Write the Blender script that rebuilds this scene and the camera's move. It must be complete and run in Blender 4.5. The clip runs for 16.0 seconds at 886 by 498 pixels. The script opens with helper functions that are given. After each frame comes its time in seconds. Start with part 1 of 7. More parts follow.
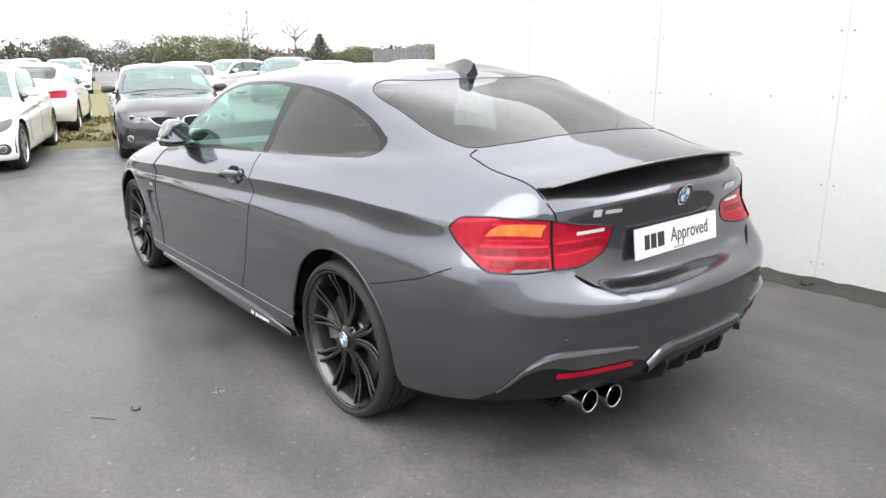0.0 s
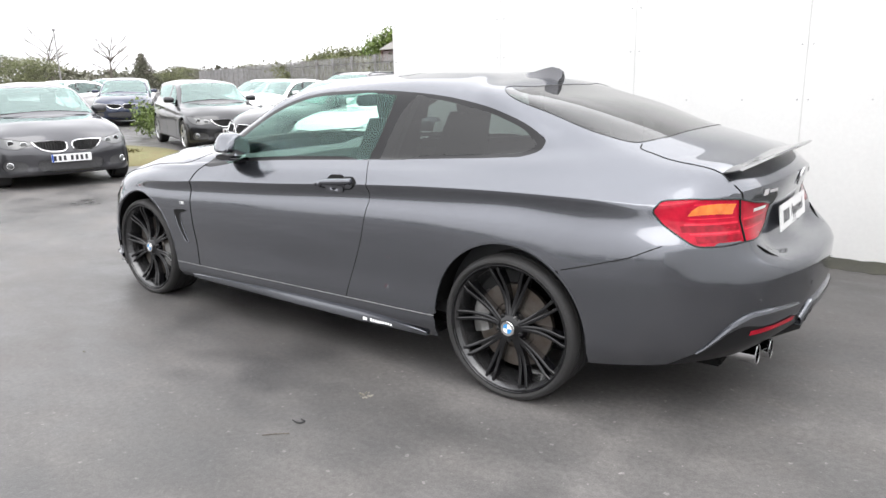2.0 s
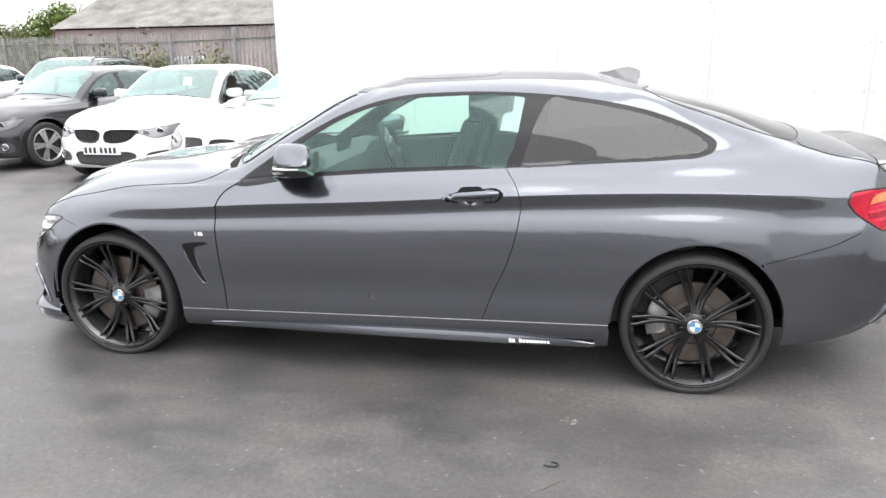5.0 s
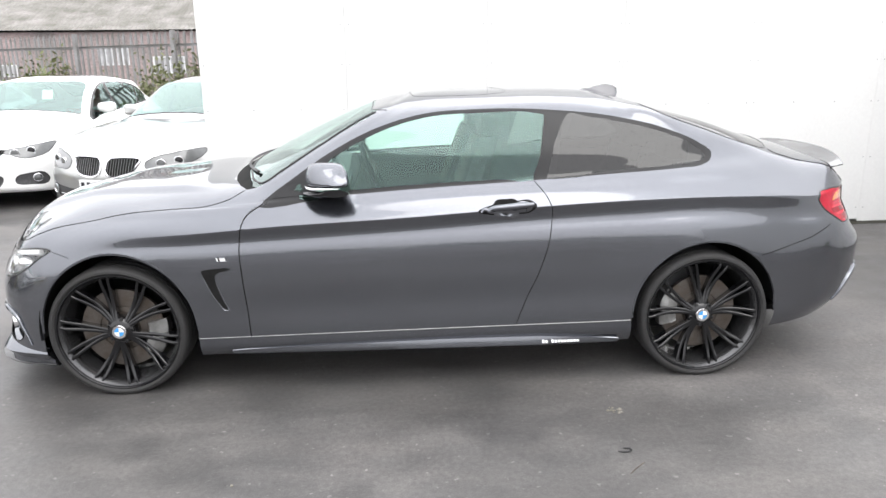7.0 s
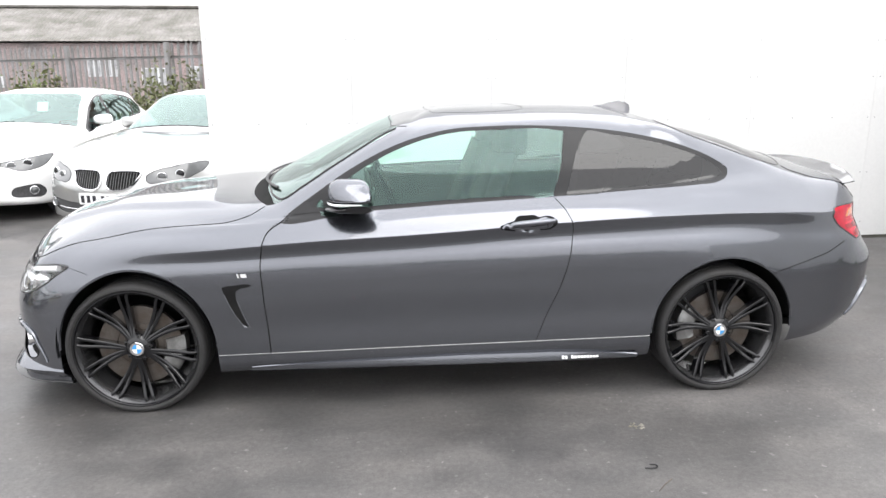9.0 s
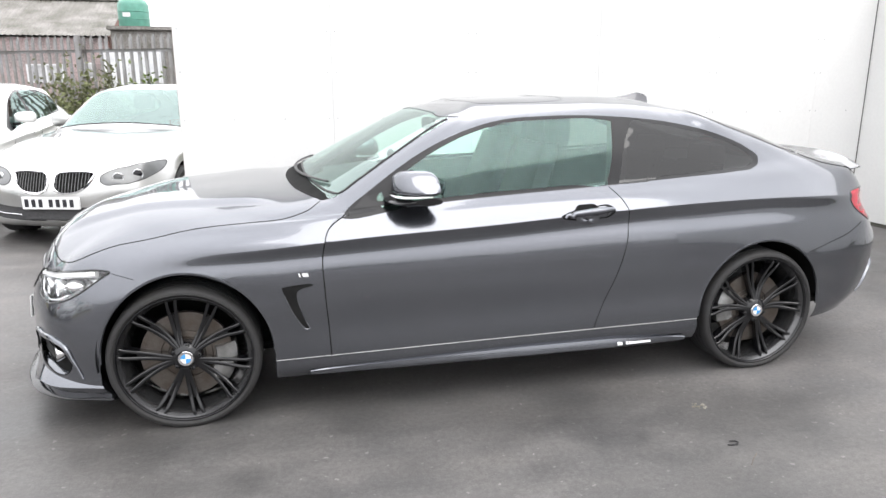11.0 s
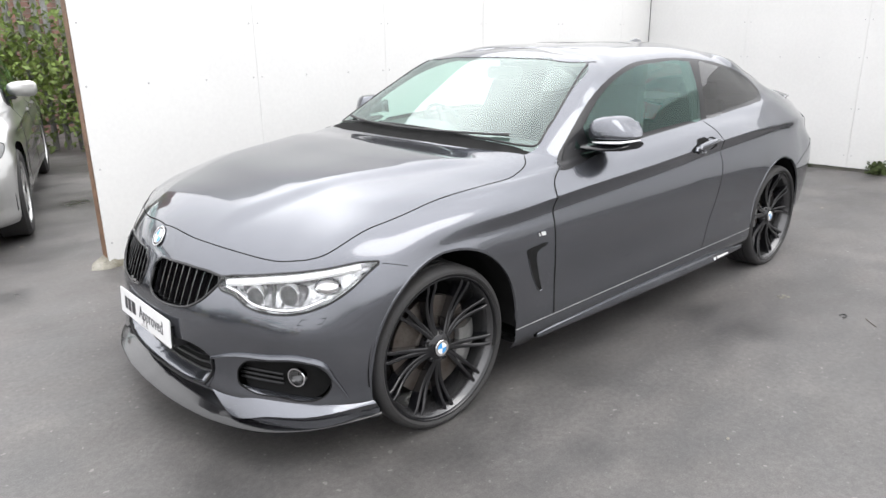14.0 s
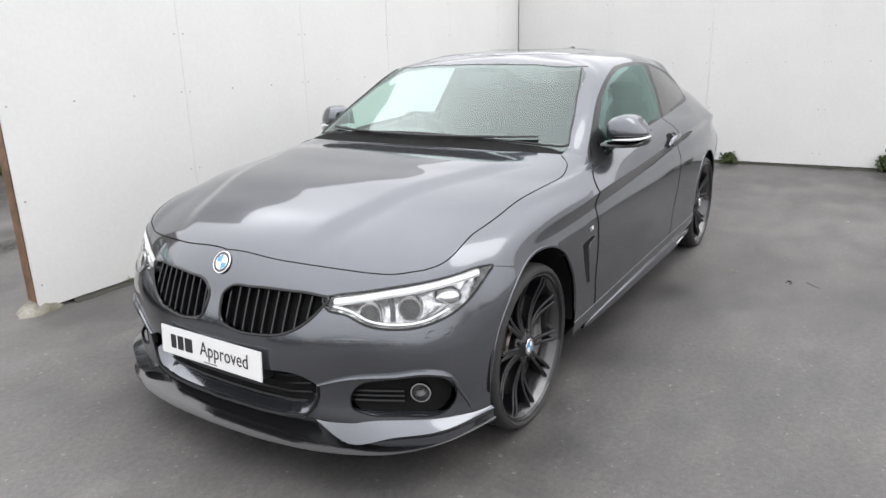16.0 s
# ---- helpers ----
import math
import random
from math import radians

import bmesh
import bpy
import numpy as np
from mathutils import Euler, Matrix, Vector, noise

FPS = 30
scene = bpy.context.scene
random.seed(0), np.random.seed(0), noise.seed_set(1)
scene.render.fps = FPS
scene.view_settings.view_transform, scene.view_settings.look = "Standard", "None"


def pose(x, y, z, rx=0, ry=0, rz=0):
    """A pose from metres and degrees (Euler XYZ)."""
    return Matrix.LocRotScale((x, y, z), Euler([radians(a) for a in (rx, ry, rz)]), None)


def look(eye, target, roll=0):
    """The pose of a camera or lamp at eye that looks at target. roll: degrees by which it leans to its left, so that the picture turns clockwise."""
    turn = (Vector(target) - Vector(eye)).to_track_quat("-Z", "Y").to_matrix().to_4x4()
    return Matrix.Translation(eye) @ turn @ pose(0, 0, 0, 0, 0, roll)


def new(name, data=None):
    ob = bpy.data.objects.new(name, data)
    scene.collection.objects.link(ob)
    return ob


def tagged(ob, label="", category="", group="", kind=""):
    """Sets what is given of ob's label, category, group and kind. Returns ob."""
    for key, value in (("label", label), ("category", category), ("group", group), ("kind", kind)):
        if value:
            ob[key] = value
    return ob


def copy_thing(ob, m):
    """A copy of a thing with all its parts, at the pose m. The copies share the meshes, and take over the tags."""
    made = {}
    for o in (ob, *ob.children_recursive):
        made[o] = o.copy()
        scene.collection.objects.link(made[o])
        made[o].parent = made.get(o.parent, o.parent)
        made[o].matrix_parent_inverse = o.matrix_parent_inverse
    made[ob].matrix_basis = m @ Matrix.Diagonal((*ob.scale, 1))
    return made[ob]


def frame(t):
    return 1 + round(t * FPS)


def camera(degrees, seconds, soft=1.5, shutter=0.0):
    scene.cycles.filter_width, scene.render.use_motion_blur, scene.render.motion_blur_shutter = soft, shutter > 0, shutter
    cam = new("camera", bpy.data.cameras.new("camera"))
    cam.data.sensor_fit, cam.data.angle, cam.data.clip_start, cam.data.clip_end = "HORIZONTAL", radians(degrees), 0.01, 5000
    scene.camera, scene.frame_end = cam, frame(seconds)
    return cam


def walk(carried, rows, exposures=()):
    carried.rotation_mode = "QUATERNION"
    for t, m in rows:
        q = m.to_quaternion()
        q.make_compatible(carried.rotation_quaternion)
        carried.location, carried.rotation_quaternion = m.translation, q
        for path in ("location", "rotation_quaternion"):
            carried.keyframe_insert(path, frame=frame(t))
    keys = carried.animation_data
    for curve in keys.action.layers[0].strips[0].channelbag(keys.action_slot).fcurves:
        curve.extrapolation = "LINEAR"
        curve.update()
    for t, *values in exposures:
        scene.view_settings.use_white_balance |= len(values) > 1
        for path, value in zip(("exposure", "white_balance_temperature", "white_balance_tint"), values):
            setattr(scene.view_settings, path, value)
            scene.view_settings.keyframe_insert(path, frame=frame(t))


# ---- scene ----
cam = camera(65.9, 16.0)
PATH = [
    (0, (-3.658, 2.184, 1.375), (-2.153, 0.972, 0.857), -0.7),
    (0.5, (-3.6, 2.353, 1.376), (-2.135, 1.089, 0.872), 0.3),
    (1, (-3.465, 2.676, 1.346), (-2.089, 1.313, 0.846), 0.6),
    (1.5, (-3.191, 2.922, 1.34), (-1.903, 1.476, 0.842), -0.2),
    (2, (-2.846, 3.249, 1.341), (-1.677, 1.696, 0.868), -1.3),
    (2.5, (-2.503, 3.415, 1.342), (-1.46, 1.766, 0.899), -1.4),
    (3, (-2.153, 3.569, 1.376), (-1.242, 1.849, 0.917), -0.4),
    (3.5, (-1.788, 3.758, 1.397), (-0.999, 1.968, 0.979), -0.5),
    (4, (-1.458, 3.781, 1.421), (-0.805, 1.96, 0.914), -1.2),
    (6.5, (-0.1, 3.946, 1.479), (-0.149, 2.017, 0.956), -0.3),
    (7, (0.063, 3.976, 1.5), (-0.056, 2.045, 0.99), -0.6),
    (7.5, (0.16, 3.981, 1.503), (0.029, 2.043, 1.03), -0.9),
    (8, (0.164, 3.974, 1.528), (0.041, 2.033, 1.061), -0.6),
    (10.5, (0.657, 3.883, 1.489), (0.315, 1.976, 0.994), -0.0),
    (11, (0.959, 3.797, 1.478), (0.511, 1.907, 0.999), -0.1),
    (11.5, (1.376, 3.725, 1.479), (0.78, 1.883, 0.978), -0.1),
    (12, (1.654, 3.558, 1.463), (0.918, 1.774, 0.938), -0.9),
    (12.5, (2.013, 3.369, 1.453), (1.133, 1.655, 0.918), -0.9),
    (13, (2.361, 3.139, 1.428), (1.349, 1.508, 0.867), -1.0),
    (13.5, (2.634, 2.875, 1.436), (1.5, 1.336, 0.85), -1.2),
    (14, (2.975, 2.617, 1.437), (1.694, 1.201, 0.843), -0.8),
    (14.5, (3.188, 2.393, 1.408), (1.744, 1.141, 0.818), -1.0),
    (15, (3.444, 2.14, 1.41), (1.904, 1.007, 0.824), -1.4),
    (15.5, (3.591, 1.971, 1.429), (1.981, 0.933, 0.853), -1.5),
    (16, (3.606, 1.878, 1.422), (1.985, 0.854, 0.855), -1.4),
]
walk(cam, [(t, look(eye, target, roll)) for t, eye, target, roll in PATH],
     [(0, 1.02), (4, 1.08), (6, 1.12), (13, 1.11), (14, 1.01), (14.6, .87), (15.2, .79), (16, .70)])

# ---- light ----
world = bpy.data.worlds.new("overcast")
scene.world = world
world.use_nodes = True
wn = world.node_tree
bg = wn.nodes["Background"]
sky = wn.nodes.new("ShaderNodeTexSky")
sky.sky_type, sky.sun_disc = "NISHITA", False
sky.sun_elevation, sky.sun_rotation = radians(48), radians(200)
sky.dust_density = 4.0
hsv = wn.nodes.new("ShaderNodeHueSaturation")
hsv.inputs["Saturation"].default_value = 0.08
dome = wn.nodes.new("ShaderNodeTexCoord")
tall = wn.nodes.new("ShaderNodeSeparateXYZ")
grade = wn.nodes.new("ShaderNodeMapRange")
grade.inputs["From Min"].default_value, grade.inputs["From Max"].default_value = 0.0, 1.0
grade.inputs["To Min"].default_value, grade.inputs["To Max"].default_value = 6.8, 14.0
wn.links.new(dome.outputs["Generated"], tall.inputs[0])
wn.links.new(tall.outputs["Z"], grade.inputs["Value"])
tone = wn.nodes.new("ShaderNodeMix")
tone.data_type, tone.blend_type = "RGBA", "MULTIPLY"
tone.inputs["Factor"].default_value = 1.0
tone.inputs["A"].default_value = (1.0, 1.0, 1.03, 1)
wn.links.new(grade.outputs[0], tone.inputs["B"])
cloud = wn.nodes.new("ShaderNodeMix")
cloud.data_type = "RGBA"
cloud.inputs["Factor"].default_value = 0.8
wn.links.new(sky.outputs[0], hsv.inputs["Color"])
wn.links.new(hsv.outputs[0], cloud.inputs["A"])
wn.links.new(tone.outputs["Result"], cloud.inputs["B"])
wn.links.new(cloud.outputs["Result"], bg.inputs["Color"])
bg.inputs["Strength"].default_value = 0.14
sun = new("sun", bpy.data.lights.new("sun", "SUN"))
sun.data.energy, sun.data.angle, sun.data.color = 0.6, radians(40), (1.0, 0.98, 0.95)
sun.matrix_world = look((0, 0, 20), (6, -13, 0))


# ---- materials ----
def mat(name, base, rough=0.5, metal=0.0, vary=0.0, scale=8.0, bump=0.0, coat=0.0, fine=0.0, spec=0.5, alt=None, rvary=0.0, ior=1.5, coat_ior=1.5):
    """A Principled material with two scales of colour change, roughness change and relief, at metres."""
    m = bpy.data.materials.new(name)
    m.use_nodes = True
    t = m.node_tree
    b = t.nodes["Principled BSDF"]
    b.inputs["Base Color"].default_value = (*base, 1)
    b.inputs["Roughness"].default_value = rough
    b.inputs["Metallic"].default_value = metal
    b.inputs["Coat Weight"].default_value = coat
    b.inputs["Coat Roughness"].default_value = 0.03
    b.inputs["Coat IOR"].default_value = coat_ior
    b.inputs["Specular IOR Level"].default_value = spec
    b.inputs["IOR"].default_value = ior
    if not (vary or bump or fine or rvary or alt):
        return m
    geo = t.nodes.new("ShaderNodeNewGeometry")
    n1 = t.nodes.new("ShaderNodeTexNoise")
    n1.inputs["Scale"].default_value = scale
    n1.inputs["Detail"].default_value = 6.0
    n2 = t.nodes.new("ShaderNodeTexNoise")
    n2.inputs["Scale"].default_value = scale * 24
    n2.inputs["Detail"].default_value = 3.0
    t.links.new(geo.outputs["Position"], n1.inputs["Vector"])
    t.links.new(geo.outputs["Position"], n2.inputs["Vector"])
    if vary or fine or alt:
        mix = t.nodes.new("ShaderNodeMix")
        mix.data_type = "RGBA"
        dark = alt or tuple(c * (1 - vary) for c in base)
        mix.inputs["A"].default_value = (*dark, 1)
        mix.inputs["B"].default_value = (*(min(1, c * (1 + vary)) for c in base), 1)
        ramp = t.nodes.new("ShaderNodeMapRange")
        ramp.inputs["From Min"].default_value, ramp.inputs["From Max"].default_value = 0.3, 0.7
        t.links.new(n1.outputs["Fac"], ramp.inputs["Value"])
        t.links.new(ramp.outputs[0], mix.inputs["Factor"])
        grain = t.nodes.new("ShaderNodeMix")
        grain.data_type, grain.blend_type = "RGBA", "MULTIPLY"
        grain.inputs["Factor"].default_value = 1.0
        r2 = t.nodes.new("ShaderNodeMapRange")
        r2.inputs["From Min"].default_value, r2.inputs["From Max"].default_value = 0.3, 0.7
        r2.inputs["To Min"].default_value, r2.inputs["To Max"].default_value = 1 - fine, 1 + fine
        t.links.new(n2.outputs["Fac"], r2.inputs["Value"])
        t.links.new(mix.outputs["Result"], grain.inputs["A"])
        t.links.new(r2.outputs[0], grain.inputs["B"])
        t.links.new(grain.outputs["Result"], b.inputs["Base Color"])
    if rvary:
        rr = t.nodes.new("ShaderNodeMapRange")
        rr.inputs["From Min"].default_value, rr.inputs["From Max"].default_value = 0.35, 0.65
        rr.inputs["To Min"].default_value, rr.inputs["To Max"].default_value = max(0.02, rough - rvary), min(1, rough + rvary)
        t.links.new(n1.outputs["Fac"], rr.inputs["Value"])
        t.links.new(rr.outputs[0], b.inputs["Roughness"])
    if bump:
        bp = t.nodes.new("ShaderNodeBump")
        bp.inputs["Strength"].default_value = min(1.0, bump)
        bp.inputs["Distance"].default_value = 0.004
        t.links.new(n2.outputs["Fac"], bp.inputs["Height"])
        t.links.new(bp.outputs[0], b.inputs["Normal"])
    return m


def glass_mat(name, tint, gloss=0.08, sheen_tint=(1, 1, 1)):
    """A thin pane: clear with a tint, and a Fresnel sheen."""
    m = bpy.data.materials.new(name)
    m.use_nodes = True
    t = m.node_tree
    for n in list(t.nodes):
        if n.type == "BSDF_PRINCIPLED":
            t.nodes.remove(n)
    clear, sheen = t.nodes.new("ShaderNodeBsdfTransparent"), t.nodes.new("ShaderNodeBsdfGlossy")
    clear.inputs["Color"].default_value = (*tint, 1)
    sheen.inputs["Roughness"].default_value = 0.015
    sheen.inputs["Color"].default_value = (*sheen_tint, 1)
    face, mix = t.nodes.new("ShaderNodeLayerWeight"), t.nodes.new("ShaderNodeMixShader")
    face.inputs["Blend"].default_value = 0.5
    power, sheen_of = t.nodes.new("ShaderNodeMath"), t.nodes.new("ShaderNodeMapRange")
    power.operation = "POWER"
    power.inputs[1].default_value = 4.5
    sheen_of.inputs["To Min"].default_value = gloss
    t.links.new(face.outputs["Facing"], power.inputs[0])
    t.links.new(power.outputs[0], sheen_of.inputs["Value"])
    t.links.new(sheen_of.outputs[0], mix.inputs["Fac"])
    t.links.new(clear.outputs[0], mix.inputs[1])
    t.links.new(sheen.outputs[0], mix.inputs[2])
    t.links.new(mix.outputs[0], t.nodes["Material Output"].inputs["Surface"])
    return m


def paint_mat(name, base, metal=0.55, rough=0.34):
    """Car paint: a flaked base under a clear coat."""
    m = mat(name, base, rough, metal, vary=0.01, scale=1.3, coat=1.0, fine=0.025, coat_ior=1.62)
    m.node_tree.nodes["Principled BSDF"].inputs["Specular Tint"].default_value = (0.5, 0.51, 0.54, 1)
    return m


PAINT = paint_mat("mineral_grey_paint", (0.112, 0.118, 0.134), 0.88, 0.22)
WHITE_PAINT = mat("white_car_paint", (0.80, 0.80, 0.79), 0.25, 0.0, vary=0.02, scale=2, coat=1.0)
SILVER_PAINT = paint_mat("silver_car_paint", (0.46, 0.46, 0.45), 0.8, 0.3)
BLACK_PAINT = paint_mat("black_car_paint", (0.012, 0.012, 0.014), 0.2, 0.3)
DARK_PAINT = paint_mat("dark_grey_car_paint", (0.05, 0.05, 0.056), 0.6, 0.33)
BLUE_PAINT = paint_mat("blue_car_paint", (0.012, 0.02, 0.05), 0.5, 0.33)
GLOSS_BLACK = mat("gloss_black_plastic", (0.008, 0.008, 0.009), 0.14, coat=0.25, spec=0.35, fine=0.1)
TRIM_BLACK = mat("black_window_trim", (0.010, 0.010, 0.011), 0.3, spec=0.3, vary=0.1, scale=10)
SATIN_BLACK = mat("satin_black_plastic", (0.014, 0.014, 0.015), 0.42, vary=0.15, scale=12, fine=0.15, bump=0.1)
CAVITY = mat("black_lining", (0.011, 0.011, 0.011), 0.85, spec=0.12, vary=0.3, scale=14, fine=0.2)
RUBBER = mat("tyre_rubber", (0.026, 0.026, 0.027), 0.66, spec=0.3, vary=0.25, scale=9, fine=0.25, bump=0.3, alt=(0.03, 0.029, 0.028))
RIM_BLACK = mat("black_alloy", (0.006, 0.006, 0.007), 0.10, metal=0.0, coat=0.45, fine=0.1, spec=0.3)
BARREL = mat("dark_rim_barrel", (0.075, 0.075, 0.077), 0.26, metal=0.7, coat=0.6, vary=0.2, scale=12)
CHROME = mat("chrome", (0.78, 0.78, 0.79), 0.08, metal=1.0, vary=0.04, scale=20)
ALU = mat("cast_aluminium", (0.25, 0.25, 0.245), 0.38, metal=0.85, vary=0.2, scale=25, fine=0.2, bump=0.2)
DISC = mat("brake_disc_steel", (0.125, 0.115, 0.105), 0.34, metal=0.9, vary=0.35, scale=16, fine=0.25, alt=(0.11, 0.09, 0.075))
# The last triples colour the reflections green, on top of the pane tint.
GLASS = glass_mat("green_tinted_glass", (0.75, 0.95, 0.87), 0.062, (0.74, 1.0, 0.94))
SCREEN_GLASS = glass_mat("windscreen_glass", (0.76, 0.93, 0.87), 0.12, (0.88, 1.0, 0.97))
FAR_SCREEN = glass_mat("green_sheen_windscreen", (0.66, 0.87, 0.82), 0.19, (0.78, 0.97, 0.93))
SHADED_GLASS = glass_mat("shaded_side_glass", (0.34, 0.46, 0.44), 0.10, (0.78, 0.97, 0.93))
PRIVACY = glass_mat("dark_privacy_glass", (0.155, 0.162, 0.162), 0.05)
CLEAR = glass_mat("lamp_cover_glass", (0.94, 0.95, 0.95), 0.06)
RED_LENS = mat("red_lens", (0.36, 0.004, 0.020), 0.08, vary=0.2, scale=30, spec=0.25)
RED_DEEP = mat("deep_red_lens", (0.22, 0.003, 0.012), 0.1, vary=0.3, scale=40, spec=0.22)
RED_BRIGHT = mat("bright_red_light_bar", (0.56, 0.012, 0.035), 0.12, vary=0.15, scale=30, spec=0.4)
AMBER_LENS = mat("amber_lens", (0.75, 0.17, 0.015), 0.12, vary=0.3, scale=30, coat=1.0)
PLATE_WHITE = mat("white_plate_plastic", (0.80, 0.80, 0.80), 0.25, vary=0.02, scale=20, coat=0.4)
PLATE_INK = mat("black_ink", (0.02, 0.02, 0.025), 0.4)
BADGE_SILVER = mat("satin_silver_lettering", (0.75, 0.75, 0.75), 0.4, metal=0.5)
BADGE_BLUE = mat("badge_blue", (0.05, 0.28, 0.62), 0.12, coat=1.0)
BADGE_WHITE = mat("badge_white", (0.82, 0.82, 0.82), 0.12, coat=1.0)
BADGE_BLACK = mat("badge_black", (0.012, 0.012, 0.012), 0.15, coat=1.0)
LEATHER = mat("black_leather", (0.010, 0.010, 0.011), 0.65, spec=0.15, vary=0.2, scale=10, fine=0.2, bump=0.2)
DASH = mat("dash_plastic", (0.035, 0.036, 0.037), 0.6, vary=0.12, scale=12, fine=0.08, bump=0.05)
LINING = mat("pale_headlining", (0.26, 0.255, 0.25), 0.85, vary=0.05, scale=15, fine=0.08)
MIRROR = mat("mirror_glass", (0.9, 0.92, 0.92), 0.02, metal=1.0)


# ---- mesh tools ----
def link_mesh(name, me, material, parent=None, label=""):
    me.materials.append(material)
    ob = new(name, me)
    if parent is not None:
        ob.parent = parent
    return tagged(ob, label)


def part(name, bm, material, parent=None, label="", smooth=True):
    """Links a bmesh as one mesh object under a thing or a part."""
    me = bpy.data.meshes.new(name)
    bmesh.ops.recalc_face_normals(bm, faces=bm.faces)
    bm.to_mesh(me)
    bm.free()
    if smooth:
        for p in me.polygons:
            p.use_smooth = True
        me.set_sharp_from_angle(angle=radians(38))
    return link_mesh(name, me, material, parent, label)


def thing(name, label, category, group="", kind=""):
    """An Empty at a thing's base, which parents its parts."""
    return tagged(new(name), label, category, group, kind)


def box(bm, x0, y0, z0, x1, y1, z1, bevel=0.0, m=None):
    """A box between two corners, with rounded edges."""
    r = bmesh.ops.create_cube(bm, size=1.0)
    vs = r["verts"]
    s = Matrix.Translation(((x0 + x1) / 2, (y0 + y1) / 2, (z0 + z1) / 2)) @ Matrix.Diagonal((abs(x1 - x0), abs(y1 - y0), abs(z1 - z0), 1))
    bmesh.ops.transform(bm, matrix=(m or Matrix()) @ s, verts=vs)
    if bevel:
        es = list({e for v in vs for e in v.link_edges})
        bmesh.ops.bevel(bm, geom=es, offset=bevel, segments=2, affect="EDGES", clamp_overlap=True)
    return bm


def grid_mesh(bm, rows, close_u=False, close_v=False):
    """Quads between rows of points."""
    vs = [[bm.verts.new(p) for p in row] for row in rows]
    n, m = len(vs), len(vs[0])
    for i in range(n if close_u else n - 1):
        for j in range(m if close_v else m - 1):
            q = [vs[i][j], vs[(i + 1) % n][j], vs[(i + 1) % n][(j + 1) % m], vs[i][(j + 1) % m]]
            if len(set(q)) == 4:
                bm.faces.new(q)
    return vs


def lathe(bm, profile, axis="y", n=64, m=None):
    """Turns a profile of (along, radius) about an axis."""
    rows = []
    for a, r in profile:
        row = []
        for k in range(n):
            c, s = math.cos(2 * math.pi * k / n), math.sin(2 * math.pi * k / n)
            p = {"y": (r * c, a, r * s), "x": (a, r * c, r * s), "z": (r * c, r * s, a)}[axis]
            row.append((m @ Vector(p)) if m else p)
        rows.append(row)
    return grid_mesh(bm, rows, close_v=True)


def box_mesh(*a):
    bm = bmesh.new()
    box(bm, *a)
    return bm


def tube(bm, pts, r, n=6, flat=1.0, closed=False, caps=True):
    """A round bar along points; r may be a number or one for each point."""
    pts = [Vector(p) for p in pts]
    rows, up = [], Vector((0, 0, 1))
    k = len(pts)
    for i, p in enumerate(pts):
        a, b = pts[(i - 1) % k if closed else max(0, i - 1)], pts[(i + 1) % k if closed else min(k - 1, i + 1)]
        d = (b - a).normalized() if (b - a).length > 1e-9 else Vector((1, 0, 0))
        s = d.cross(up)
        s = s.normalized() if s.length > 0.05 else d.cross(Vector((0, 1, 0))).normalized()
        w = s.cross(d)
        rr = r[i] if isinstance(r, (list, tuple)) else r
        rows.append([p + rr * (math.cos(2 * math.pi * q / n) * s + flat * math.sin(2 * math.pi * q / n) * w) for q in range(n)])
    vs = grid_mesh(bm, rows, close_u=closed, close_v=True)
    if caps and not closed:
        bm.faces.new(vs[0])
        bm.faces.new(vs[-1][::-1])
    return vs


def slab(bm, outline, axis, a, b):
    """A flat closed outline of 2D points, given depth from a to b along an axis."""
    put = {"x": lambda u, v, d: (d, u, v), "y": lambda u, v, d: (u, d, v), "z": lambda u, v, d: (u, v, d)}[axis]
    lo, hi = [bm.verts.new(put(u, v, a)) for u, v in outline], [bm.verts.new(put(u, v, b)) for u, v in outline]
    n = len(outline)
    for i in range(n):
        bm.faces.new((lo[i], lo[(i + 1) % n], hi[(i + 1) % n], hi[i]))
    bm.faces.new(lo[::-1])
    bm.faces.new(hi)
    return bm


def spline(pts, n=8, closed=False):
    """A smooth curve through points, by chord length."""
    P = np.array(pts, float)
    k = len(P)
    if closed:
        P = np.vstack([P[-2:], P, P[:3]])
    h = np.maximum(np.linalg.norm(np.diff(P, axis=0), axis=1), 1e-6)
    M = np.empty_like(P)
    d = np.diff(P, axis=0) / h[:, None]
    M[1:-1] = (d[:-1] * h[1:, None] + d[1:] * h[:-1, None]) / (h[1:] + h[:-1])[:, None]
    M[0], M[-1] = d[0], d[-1]
    out = []
    rng = range(2, 2 + k) if closed else range(k - 1)
    for i in rng:
        for q in range(n):
            s = q / n
            out.append((2 * s**3 - 3 * s**2 + 1) * P[i] + (s**3 - 2 * s**2 + s) * h[i] * M[i] + (3 * s**2 - 2 * s**3) * P[i + 1] + (s**3 - s**2) * h[i] * M[i + 1])
    if not closed:
        out.append(P[-1])
    return np.array(out)


def inside(poly, a, b):
    """Which points (a, b) lie in a closed outline."""
    hit = np.zeros(a.shape, bool)
    for (x0, y0), (x1, y1) in zip(poly, np.roll(poly, -1, axis=0)):
        if y0 != y1:
            hit ^= ((y0 > b) != (y1 > b)) & (a < (x1 - x0) * (b - y0) / (y1 - y0) + x0)
    return hit


